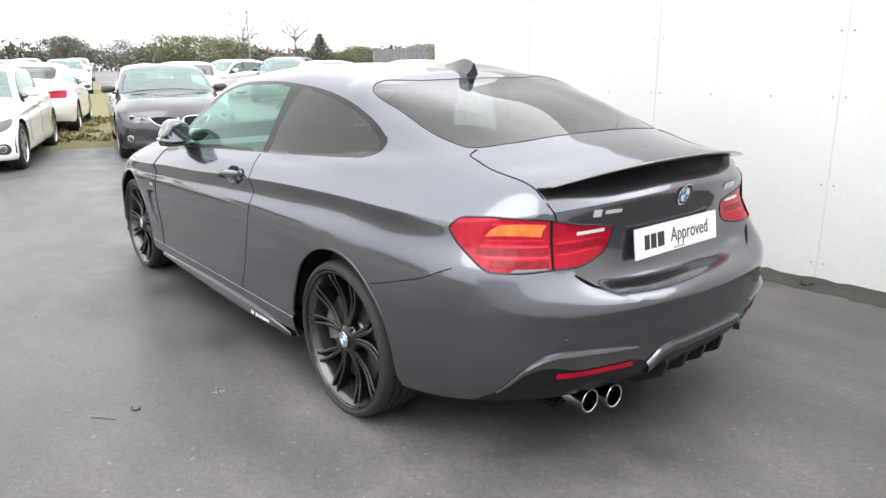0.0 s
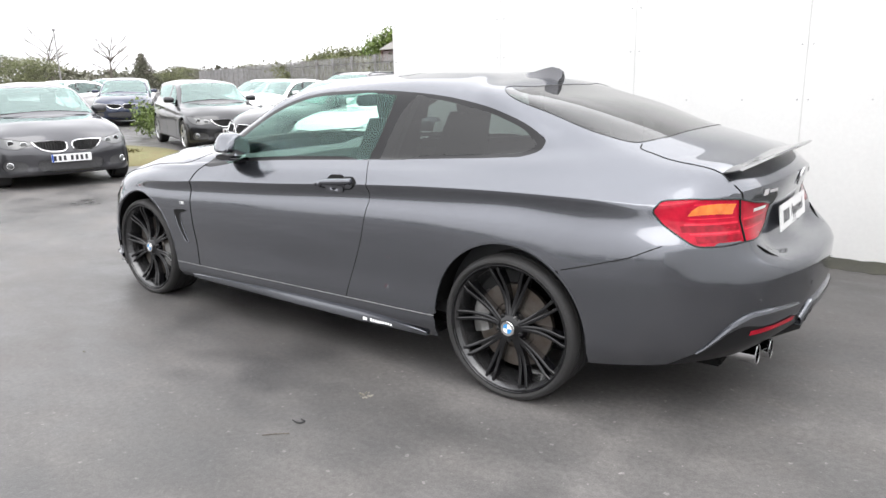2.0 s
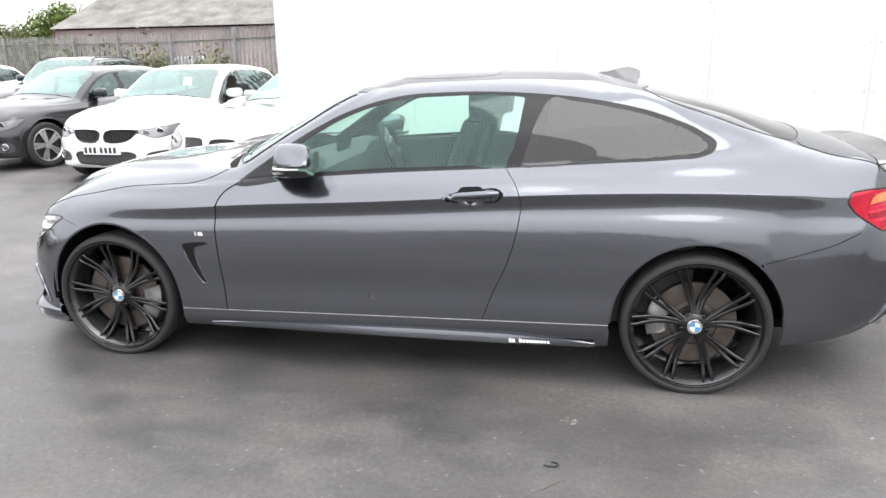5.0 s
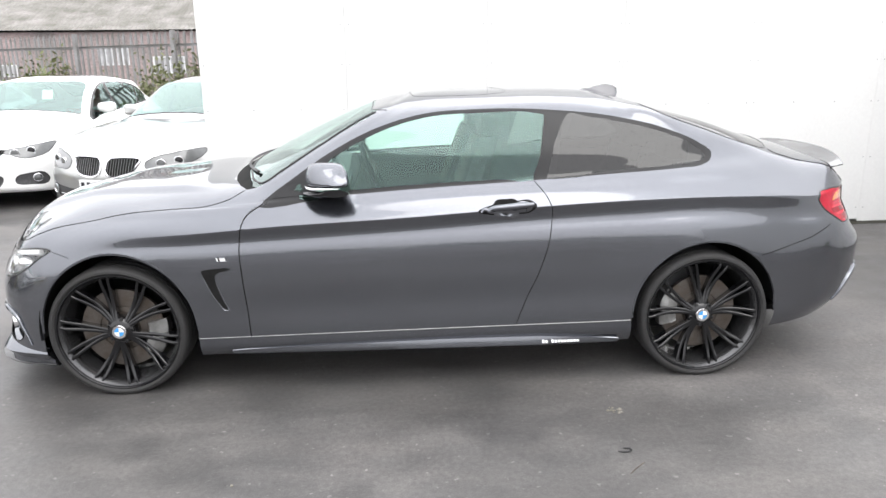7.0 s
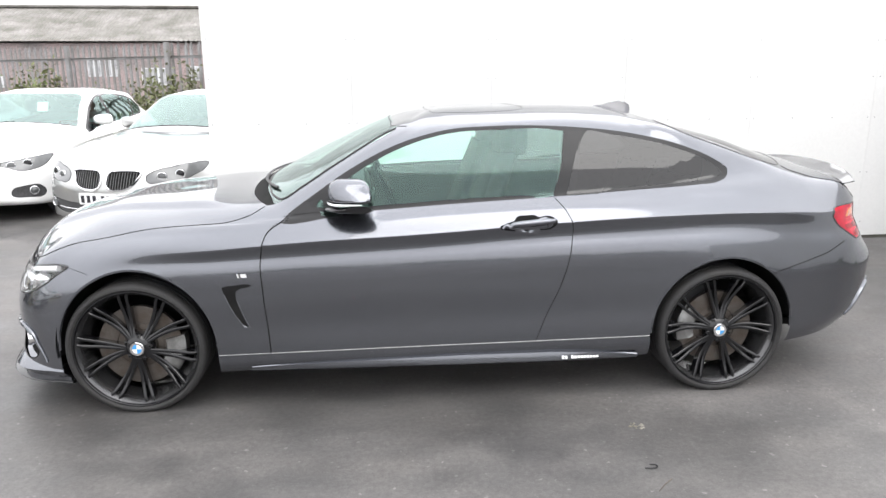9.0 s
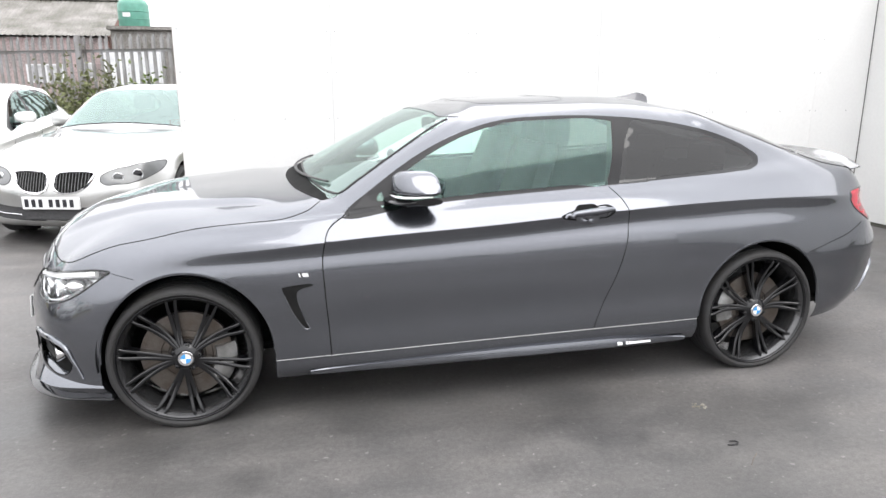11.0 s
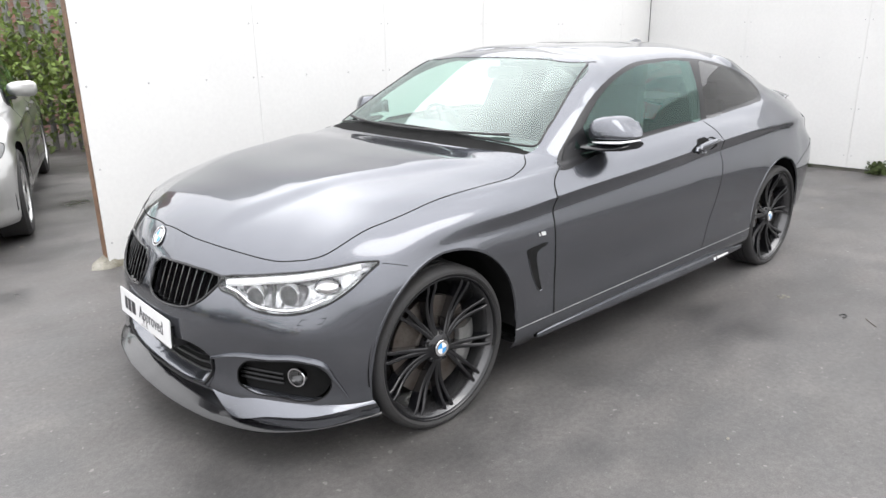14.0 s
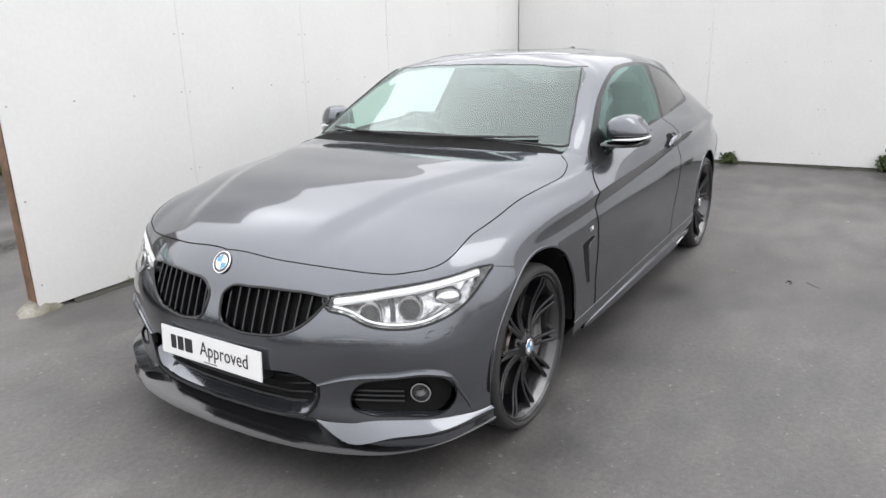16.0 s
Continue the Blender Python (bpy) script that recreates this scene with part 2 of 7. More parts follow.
def text_part(name, body, size, m, material, parent, depth=0.0008):
    """Raised lettering as a mesh under a thing."""
    cu = bpy.data.curves.new(name, "FONT")
    cu.body, cu.size, cu.extrude, cu.align_x, cu.align_y, cu.resolution_u = body, size, depth, "CENTER", "CENTER", 3
    tmp = new(name, cu)
    me = bpy.data.meshes.new_from_object(tmp.evaluated_get(bpy.context.evaluated_depsgraph_get()))
    bpy.data.objects.remove(tmp)
    me.transform(m)
    me.materials.clear()
    return link_mesh(name, me, material, parent)


# ---- ground and walls ----
def asphalt_mat():
    """Worn asphalt: broad pale and dark stains, drawn-out streaks, damp smooth patches, stone speckle."""
    m = mat("damp_asphalt", (0.105, 0.104, 0.103), 0.52, spec=0.32)
    t = m.node_tree
    b = t.nodes["Principled BSDF"]
    geo = t.nodes.new("ShaderNodeNewGeometry")

    def noise(scale, detail, stretch=(1, 1, 1), rough=0.55, turn=0.0):
        mp = t.nodes.new("ShaderNodeMapping")
        mp.inputs["Scale"].default_value = stretch
        mp.inputs["Rotation"].default_value = (0, 0, turn)
        n = t.nodes.new("ShaderNodeTexNoise")
        n.inputs["Scale"].default_value, n.inputs["Detail"].default_value, n.inputs["Roughness"].default_value = scale, detail, rough
        t.links.new(geo.outputs["Position"], mp.inputs["Vector"])
        t.links.new(mp.outputs[0], n.inputs["Vector"])
        return n.outputs["Fac"]

    def ramp(v, a, b, lo, hi):
        r = t.nodes.new("ShaderNodeMapRange")
        for k, q in (("From Min", a), ("From Max", b), ("To Min", lo), ("To Max", hi)):
            r.inputs[k].default_value = q
        t.links.new(v, r.inputs["Value"])
        return r.outputs[0]

    def times(*vs):
        out = vs[0]
        for v in vs[1:]:
            n = t.nodes.new("ShaderNodeMath")
            n.operation = "MULTIPLY"
            t.links.new(out, n.inputs[0])
            t.links.new(v, n.inputs[1])
            out = n.outputs[0]
        return out

    broad, blot = noise(0.42, 7, rough=0.62), noise(1.7, 6, (1, 1.6, 1), 0.6, 0.5)
    streak, grit, stone = noise(1.3, 6, (0.7, 1.5, 1), 0.65, 0.9), noise(42, 3), noise(150, 2)
    dirt, speck, wet = noise(5.5, 5, rough=0.7), noise(30, 1.5), noise(0.75, 5, (1.3, 1, 1), 0.6, 1.1)
    value = times(ramp(broad, 0.36, 0.66, 0.72, 1.4), ramp(blot, 0.36, 0.66, 0.82, 1.24), ramp(streak, 0.38, 0.64, 0.88, 1.16), ramp(grit, 0.3, 0.7, 0.86, 1.15), ramp(stone, 0.3, 0.7, 0.86, 1.15), ramp(dirt, 0.60, 0.74, 1.0, 1.2), ramp(speck, 0.69, 0.74, 1.0, 1.7), ramp(wet, 0.56, 0.66, 1.06, 0.76))
    col = t.nodes.new("ShaderNodeMix")
    col.data_type, col.blend_type = "RGBA", "MULTIPLY"
    col.inputs["Factor"].default_value = 1.0
    hue = t.nodes.new("ShaderNodeMix")
    hue.data_type = "RGBA"
    hue.inputs["A"].default_value, hue.inputs["B"].default_value = (0.074, 0.074, 0.075, 1), (0.088, 0.081, 0.076, 1)
    t.links.new(blot, hue.inputs["Factor"])
    t.links.new(hue.outputs["Result"], col.inputs["A"])
    t.links.new(value, col.inputs["B"])
    t.links.new(col.outputs["Result"], b.inputs["Base Color"])
    t.links.new(times(ramp(broad, 0.40, 0.60, 0.78, 1.2), ramp(blot, 0.35, 0.65, 0.38, 0.64), ramp(wet, 0.54, 0.66, 1.0, 0.72)), b.inputs["Roughness"])
    bp = t.nodes.new("ShaderNodeBump")
    bp.inputs["Strength"].default_value, bp.inputs["Distance"].default_value = 0.35, 0.004
    t.links.new(times(grit, stone), bp.inputs["Height"])
    t.links.new(bp.outputs[0], b.inputs["Normal"])
    return m


ASPHALT = asphalt_mat()
DIRT = mat("wet_dirt", (0.028, 0.027, 0.023), 0.8, vary=0.35, scale=9, fine=0.3, bump=0.6, alt=(0.05, 0.05, 0.036))
WALL_PAINT = mat("white_painted_board", (0.69, 0.69, 0.68), 0.45, vary=0.025, scale=1.6, fine=0.02, bump=0.05)
TIMBER = mat("brown_timber", (0.17, 0.10, 0.06), 0.7, vary=0.35, scale=9, fine=0.3, bump=0.4)
CONCRETE = mat("dirty_concrete", (0.26, 0.25, 0.22), 0.85, vary=0.3, scale=7, fine=0.3, bump=0.6, alt=(0.12, 0.11, 0.08))
GRASS = mat("rough_grass", (0.115, 0.115, 0.048), 0.9, vary=0.4, scale=3, fine=0.4, bump=0.8, alt=(0.16, 0.13, 0.06))
MOSS = mat("moss_and_weeds", (0.05, 0.07, 0.02), 0.9, vary=0.4, scale=20, fine=0.3, bump=0.6)


def rise(x, y):
    """The yard lies flat round the coupe and climbs gently beyond it."""
    def soft(v):
        return 0.5 * (v + math.sqrt(v * v + 0.6))
    return 0.018 * min(soft(x - 9.0) - soft(-9.0), 62) * (1 if x > 0 else 0)


axis_x = [-900, -300, -100, -40, -15, -6, -3, 0] + [0.5 * k for k in range(1, 30)] + [16, 20, 30, 40, 60, 74, 120, 300, 900]
axis_y = [-900, -300, -120, -70, -50, -30, -22] + [-18 + 0.75 * k for k in range(25)] + [2, 6, 15, 40, 120, 300, 900]
bm = bmesh.new()
grid_mesh(bm, [[(x, y, rise(x, y)) for y in axis_y] for x in axis_x])
tagged(part("ground", bm, ASPHALT), "damp dark grey asphalt yard with stains", "asphalt", kind="structure")

# the two board walls stand at a right angle, turned a little against the coupe
WALL_H, WALL_LEN, PANEL = 2.6, 6.745, 1.22
WALL = pose(-5.02, -2.300, 0, 0, 0, 1.9)
WALL_END = pose(-5.02, -2.300, 0, 0, 0, 2.8)
BOLT_ROWS = (.16, .65, 1.17, 1.545, 1.87, 2.4)
STEEL = mat("dull_bolt_steel", (0.45, 0.45, 0.45), 0.5, metal=0.6, vary=0.2, scale=60)


def foot(u):
    """How high the boards end over the yard: near the ground at both ends, higher between."""
    up = min(1, max(0, (u - .9) / 1.4)) * min(1, max(0, (5.0 - u) / 1.2))
    return .022 + .036 * up



def board_wall(name, n_from, length, along, label):
    """A hoarding of painted boards: each sheet a piece, with open joints, bolts and rails behind."""
    bm = bmesh.new()
    if along == "u":
        box(bm, -.12, -.12, .06, length - .03, -.022, WALL_H - .01, m=WALL)
    else:
        box(bm, -.12, 0.02, .035, -.022, length, WALL_H - .01, m=WALL_END)
    wall = tagged(part(name, bm, WALL_PAINT, smooth=False), label, "wall", kind="structure")
    k, at = 0, n_from
    bolts = []
    while at < length - 0.01:
        end = min(at + PANEL, length)
        bm = bmesh.new()
        a, b, t = max(at, 0.002) + .0008, end - .0008, 0.0012 * (k % 3)
        if along == "u":
            box(bm, a, -.018, foot(end), b, t, WALL_H, 0.001, m=WALL)
        else:
            box(bm, -.018, a, .03, t, b, WALL_H, 0.001, m=WALL_END)
        part("board", bm, WALL_PAINT, wall, smooth=False)
        for z in BOLT_ROWS:
            spots = (end - .035, end + .035) if end < length else (end - .03,)
            for u in spots + ((at + .40, at + .80) if z == 1.17 else ()):
                if 0.05 < u < length:
                    bolts.append((u, z, t + 0.003))
        at, k = end, k + 1
    for u, z, t in bolts:
        bm = bmesh.new()
        c = (u, t, z) if along == "u" else (t, u, z)
        bmesh.ops.create_icosphere(bm, subdivisions=1, radius=0.007, matrix=(WALL if along == "u" else WALL_END) @ Matrix.Translation(c) @ Matrix.Diagonal((1, .6, 1, 1) if along == "u" else (.6, 1, 1, 1)))
        part("bolt", bm, STEEL, wall)
    return wall


wall_back = board_wall("wall_back", WALL_LEN - 6 * PANEL, WALL_LEN, "u", "white painted board wall with bolted sheets and thin joints")
wall_end = board_wall("wall_end", 0.0, 11.0, "v", "white painted board wall meeting the other at a corner")
bm = bmesh.new()
box(bm, WALL_LEN - .045, -.10, .04, WALL_LEN + .003, -.019, WALL_H + .02, .004, m=WALL)
tagged(part("wall_post", bm, TIMBER, smooth=False), "brown weathered timber post closing the wall's end", "post", kind="structure")
bm = bmesh.new()
rub = random.Random(14)
rows = []
for f, h in ((1.0, -.01), (.8, .022), (.55, .048), (.3, .062), (.05, .066)):
    rows.append([WALL @ Vector((WALL_LEN - .02 + .15 * f * rub.uniform(.8, 1.15) * math.cos(a), -.05 + .11 * f * rub.uniform(.8, 1.15) * math.sin(a), h * rub.uniform(.85, 1.1))) for a in [2 * math.pi * k / 14 for k in range(14)]])
grid_mesh(bm, rows, close_v=True)
tagged(part("post_footing", bm, CONCRETE), "small rough heap of mortar under the wall post", "footing", kind="structure")


bm = bmesh.new()
box(bm, .002, .0, .09, .008, .005, WALL_H - .02, m=WALL)
tagged(part("corner_joint", bm, mat("dark_joint", (0.03, 0.03, 0.028), 0.9, vary=0.3, scale=6), smooth=False), "dark open joint where the two board walls meet", "joint", kind="structure")


def dirt_strip(name, along, a, b, w0, h0, label):
    """Dirt washed up against the foot of the boards, uneven along its length."""
    random.seed(5)
    rows = []
    n = int((b - a) / 0.07)
    for i in range(n + 1):
        u = a + (b - a) * i / n
        grow = foot(u) / .06 if along == "u" else 1.0
        w, h = w0 * grow * (.75 + .5 * random.random()), h0 * grow * (.85 + .25 * random.random())
        prof = [(-.1, -.02), (-.1, h), (.012, h), (w * .3, h * .62), (w * .65, h * .25), (w, .003), (w, -.02)]
        rows.append([WALL @ Vector((u, d, z)) if along == "u" else WALL_END @ Vector((d, u, z)) for d, z in prof])
    bm = bmesh.new()
    grid_mesh(bm, rows)
    tagged(part(name, bm, DIRT), label, "dirt", kind="structure")


dirt_strip("verge_back", "u", 0.0, WALL_LEN - .2, .10, .064, "dark wet dirt banked under the white wall")
dirt_strip("verge_end", "v", 0.1, 10.9, .035, .03, "dark dirt along the foot of the end wall")
random.seed(23)
for k in range(9):
    u, along = (random.uniform(.6, 6.3), "u") if k < 5 else (random.uniform(.8, 5.5), "v")
    c = WALL @ Vector((u, .05, .02)) if along == "u" else WALL_END @ Vector((.03, u, .0))
    bm = bmesh.new()
    for q in range(random.randint(14, 30)):
        a, h, r = random.uniform(0, 6.28), random.uniform(.015, .045), random.uniform(.005, .035)
        root = c + Vector((r * math.cos(a), r * math.sin(a), 0))
        tip = root + Vector((.03 * math.cos(a), .03 * math.sin(a), h))
        side = Vector((-math.sin(a), math.cos(a), 0)) * .006
        bm.faces.new([bm.verts.new(p) for p in (root - side, root + side, tip)])
    tagged(part("weed_tuft", bm, MOSS, smooth=False), "small green weed at the wall's foot", "weed", "weeds along the walls")


# ---- car bodies: a loft through rails that run from the nose's middle round the near flank to the tail's middle ----
X, Y, Z = np.eye(3)
SIDE, PLAN, END = (X, Z), (X, Y), (Y, Z)
NOSE = (np.array((-0.62, 0.785, 0.0)), Z)
TAIL = (np.array((-0.6, -0.8, 0.0)), Z)

RAIL_UNDER = [(2.1, 0, 0.2), (2.08, 0.3, 0.2), (2.01, 0.55, 0.195), (1.89, 0.76, 0.19), (1.72, 0.865, 0.19), (1.405, 0.875, 0.2), (1, 0.87, 0.205), (0.7, 0.865, 0.205), (0.05, 0.865, 0.21), (-0.57, 0.875, 0.215), (-1.03, 0.89, 0.22), (-1.405, 0.89, 0.25), (-1.75, 0.86, 0.252), (-2.02, 0.78, 0.275), (-2.22, 0.62, 0.3), (-2.34, 0.32, 0.32), (-2.37, 0, 0.325)]
RAIL_LOW = [(2.155, 0, 0.245), (2.135, 0.3, 0.245), (2.065, 0.555, 0.235), (1.935, 0.765, 0.225), (1.735, 0.878, 0.225), (1.405, 0.895, 0.235), (1, 0.895, 0.245), (0.7, 0.9, 0.248), (0.05, 0.905, 0.255), (-0.57, 0.912, 0.262), (-1.03, 0.918, 0.27), (-1.405, 0.905, 0.3), (-1.75, 0.885, 0.3), (-2.06, 0.8, 0.34), (-2.28, 0.64, 0.365), (-2.4, 0.33, 0.385), (-2.43, 0, 0.39)]
RAIL_SILL = [(2.16, 0, 0.32), (2.14, 0.3, 0.32), (2.055, 0.555, 0.31), (1.925, 0.77, 0.3), (1.735, 0.882, 0.295), (1.405, 0.9, 0.295), (1, 0.902, 0.302), (0.7, 0.905, 0.308), (0.05, 0.91, 0.323), (-0.57, 0.918, 0.336), (-1.03, 0.925, 0.346), (-1.405, 0.915, 0.37), (-1.75, 0.898, 0.41), (-2.07, 0.82, 0.43), (-2.3, 0.65, 0.45), (-2.425, 0.33, 0.47), (-2.455, 0, 0.475)]
RAIL_DOOR = [(2.17, 0, 0.43), (2.15, 0.3, 0.43), (2.055, 0.56, 0.42), (1.925, 0.775, 0.41), (1.73, 0.888, 0.41), (1.405, 0.905, 0.42), (1, 0.908, 0.43), (0.7, 0.905, 0.435), (0.05, 0.908, 0.45), (-0.57, 0.915, 0.46), (-1.03, 0.922, 0.47), (-1.405, 0.92, 0.49), (-1.75, 0.903, 0.51), (-2.075, 0.83, 0.53), (-2.305, 0.66, 0.55), (-2.43, 0.335, 0.565), (-2.46, 0, 0.57)]
RAIL_BULGE = [(2.165, 0, 0.53), (2.14, 0.3, 0.528), (2.055, 0.56, 0.52), (1.925, 0.772, 0.515), (1.72, 0.888, 0.52), (1.405, 0.908, 0.58), (1, 0.915, 0.585), (0.7, 0.915, 0.59), (0.05, 0.917, 0.6), (-0.57, 0.92, 0.61), (-1.03, 0.925, 0.62), (-1.405, 0.925, 0.63), (-1.75, 0.905, 0.625), (-2.08, 0.835, 0.635), (-2.305, 0.66, 0.645), (-2.43, 0.335, 0.64), (-2.455, 0, 0.64)]
RAIL_HIGH = [(2.125, 0, 0.635), (2.1, 0.3, 0.628), (2.025, 0.56, 0.61), (1.905, 0.757, 0.605), (1.705, 0.88, 0.625), (1.405, 0.905, 0.7), (1, 0.908, 0.715), (0.7, 0.908, 0.725), (0.05, 0.908, 0.75), (-0.57, 0.91, 0.775), (-1.03, 0.913, 0.785), (-1.405, 0.905, 0.79), (-1.75, 0.884, 0.765), (-2.09, 0.81, 0.757), (-2.265, 0.6, 0.762), (-2.295, 0.33, 0.7), (-2.315, 0, 0.69)]
RAIL_CUT = [(2.098, 0, 0.702), (2.068, 0.3, 0.695), (1.975, 0.58, 0.668), (1.868, 0.764, 0.672), (1.688, 0.867, 0.682), (1.405, 0.893, 0.735), (1, 0.896, 0.755), (0.7, 0.896, 0.77), (0.05, 0.893, 0.8), (-0.57, 0.888, 0.835), (-1.03, 0.888, 0.852), (-1.405, 0.876, 0.862), (-1.75, 0.86, 0.85), (-2.04, 0.787, 0.828), (-2.225, 0.595, 0.85), (-2.275, 0.325, 0.83), (-2.288, 0, 0.83)]
RAIL_CREASE = [(2.055, 0, 0.773), (2.02, 0.3, 0.76), (1.92, 0.6, 0.732), (1.82, 0.766, 0.74), (1.665, 0.85, 0.737), (1.405, 0.885, 0.775), (1, 0.907, 0.805), (0.7, 0.911, 0.828), (0.05, 0.911, 0.858), (-0.57, 0.906, 0.895), (-1.03, 0.9, 0.915), (-1.405, 0.885, 0.92), (-1.75, 0.867, 0.915), (-1.99, 0.794, 0.9), (-2.215, 0.6, 0.935), (-2.305, 0.32, 0.955), (-2.328, 0, 0.965)]
RAIL_WING = [(1.72, 0, 0.912), (1.7, 0.3, 0.907), (1.64, 0.52, 0.896), (1.555, 0.68, 0.88), (1.435, 0.775, 0.866), (1.25, 0.826, 0.87), (0.92, 0.858, 0.882), (0.6, 0.868, 0.892), (0.03, 0.868, 0.93), (-0.57, 0.858, 0.958), (-1.01, 0.845, 0.97), (-1.37, 0.828, 0.978), (-1.7, 0.796, 0.983), (-1.95, 0.718, 0.988), (-2.162, 0.585, 1.004), (-2.205, 0.31, 1.03), (-2.225, 0, 1.04)]
RAIL_DECK = [(1.33, 0, 0.955), (1.31, 0.28, 0.957), (1.25, 0.5, 0.953), (1.17, 0.67, 0.938), (1.07, 0.762, 0.922), (0.94, 0.808, 0.914), (0.74, 0.838, 0.921), (0.5, 0.846, 0.927), (0.01, 0.838, 0.96), (-0.57, 0.825, 0.985), (-0.99, 0.8, 1.005), (-1.33, 0.785, 1.025), (-1.65, 0.745, 1.038), (-1.85, 0.664, 1.058), (-2, 0.51, 1.063), (-2.06, 0.29, 1.083), (-2.08, 0, 1.093)]
RAIL_BELT = [(0.95, 0, 0.992), (0.93, 0.26, 0.992), (0.87, 0.5, 0.99), (0.785, 0.68, 0.985), (0.715, 0.765, 0.975), (0.655, 0.805, 0.958), (0.56, 0.822, 0.952), (0.4, 0.824, 0.96), (0, 0.815, 0.982), (-0.57, 0.793, 1.01), (-0.97, 0.768, 1.0345), (-1.29, 0.735, 1.0605), (-1.56, 0.688, 1.0898), (-1.74, 0.628, 1.1039), (-1.83, 0.5, 1.1132), (-1.89, 0.285, 1.13), (-1.91, 0, 1.1365)]
RAIL_PANE = [(0.585, 0, 1.1775), (0.57, 0.235, 1.1765), (0.53, 0.455, 1.1709), (0.47, 0.635, 1.1635), (0.425, 0.7, 1.1542), (0.385, 0.725, 1.1477), (0.31, 0.735, 1.1523), (0.17, 0.738, 1.1616), (-0.15, 0.737, 1.1691), (-0.6, 0.725, 1.1784), (-0.94, 0.705, 1.1821), (-1.19, 0.68, 1.1831), (-1.38, 0.645, 1.2009), (-1.47, 0.592, 1.2132), (-1.53, 0.47, 1.2313), (-1.56, 0.27, 1.238), (-1.57, 0, 1.2428)]
RAIL_GUTTER = [(0.195, 0, 1.3459), (0.19, 0.2, 1.3439), (0.18, 0.4, 1.3378), (0.155, 0.555, 1.3278), (0.13, 0.6, 1.3198), (0.09, 0.612, 1.3188), (0.02, 0.617, 1.3285), (-0.1, 0.62, 1.337), (-0.33, 0.622, 1.344), (-0.64, 0.62, 1.34), (-0.88, 0.613, 1.325), (-1.05, 0.603, 1.3118), (-1.15, 0.588, 1.3168), (-1.185, 0.552, 1.3198), (-1.205, 0.42, 1.3258), (-1.215, 0.22, 1.3318), (-1.22, 0, 1.3338)]
RAIL_ROOF = [(0.11, 0, 1.3743), (0.105, 0.1, 1.3733), (0.09, 0.22, 1.3703), (0.06, 0.32, 1.3673), (0.03, 0.36, 1.377), (-0.01, 0.375, 1.384), (-0.08, 0.38, 1.39), (-0.18, 0.385, 1.394), (-0.38, 0.385, 1.398), (-0.64, 0.385, 1.3998), (-0.82, 0.38, 1.3941), (-0.95, 0.37, 1.386), (-1.03, 0.34, 1.3683), (-1.08, 0.28, 1.3673), (-1.11, 0.19, 1.3683), (-1.13, 0.1, 1.3693), (-1.135, 0, 1.3693)]
RAIL_TOP = [(0.03, 0, 1.3845), (0.02, 0, 1.385), (0, 0, 1.3865), (-0.03, 0, 1.396), (-0.06, 0, 1.398), (-0.1, 0, 1.4), (-0.16, 0, 1.403), (-0.24, 0, 1.406), (-0.4, 0, 1.408), (-0.6, 0, 1.4098), (-0.74, 0, 1.4072), (-0.85, 0, 1.4038), (-0.93, 0, 1.399), (-0.98, 0, 1.395), (-1.02, 0, 1.3818), (-1.05, 0, 1.3798), (-1.06, 0, 1.3788)]
RAILS = [RAIL_UNDER, RAIL_LOW, RAIL_SILL, RAIL_DOOR, RAIL_BULGE, RAIL_HIGH, RAIL_CUT, RAIL_CREASE, RAIL_WING, RAIL_DECK, RAIL_BELT, RAIL_PANE, RAIL_GUTTER, RAIL_ROOF, RAIL_TOP]
STEPS = [3, 4, 6, 7, 7, 4, 4, 18, 18, 14, 12, 12, 10, 8]
CREASE_ROW, BELT_ROW = 7, 10


def tangents(P, first, last):
    """Chord-length tangents along axis 0, with a ghost point before and after."""
    Q = np.concatenate([first[None], P, last[None]])
    h = np.maximum(np.linalg.norm(np.diff(Q, axis=0), axis=-1, keepdims=True), 1e-5)
    d = np.diff(Q, axis=0) / h
    M = (d[:-1] * h[1:] + d[1:] * h[:-1]) / (h[1:] + h[:-1])
    return M, h[1:-1], d[1:-1]


def hermite(p, q, a, b, h, s):
    return (2 * s**3 - 3 * s**2 + 1) * p + (s**3 - 2 * s**2 + s) * h * a + (3 * s**2 - 2 * s**3) * q + (s**3 - s**2) * h * b


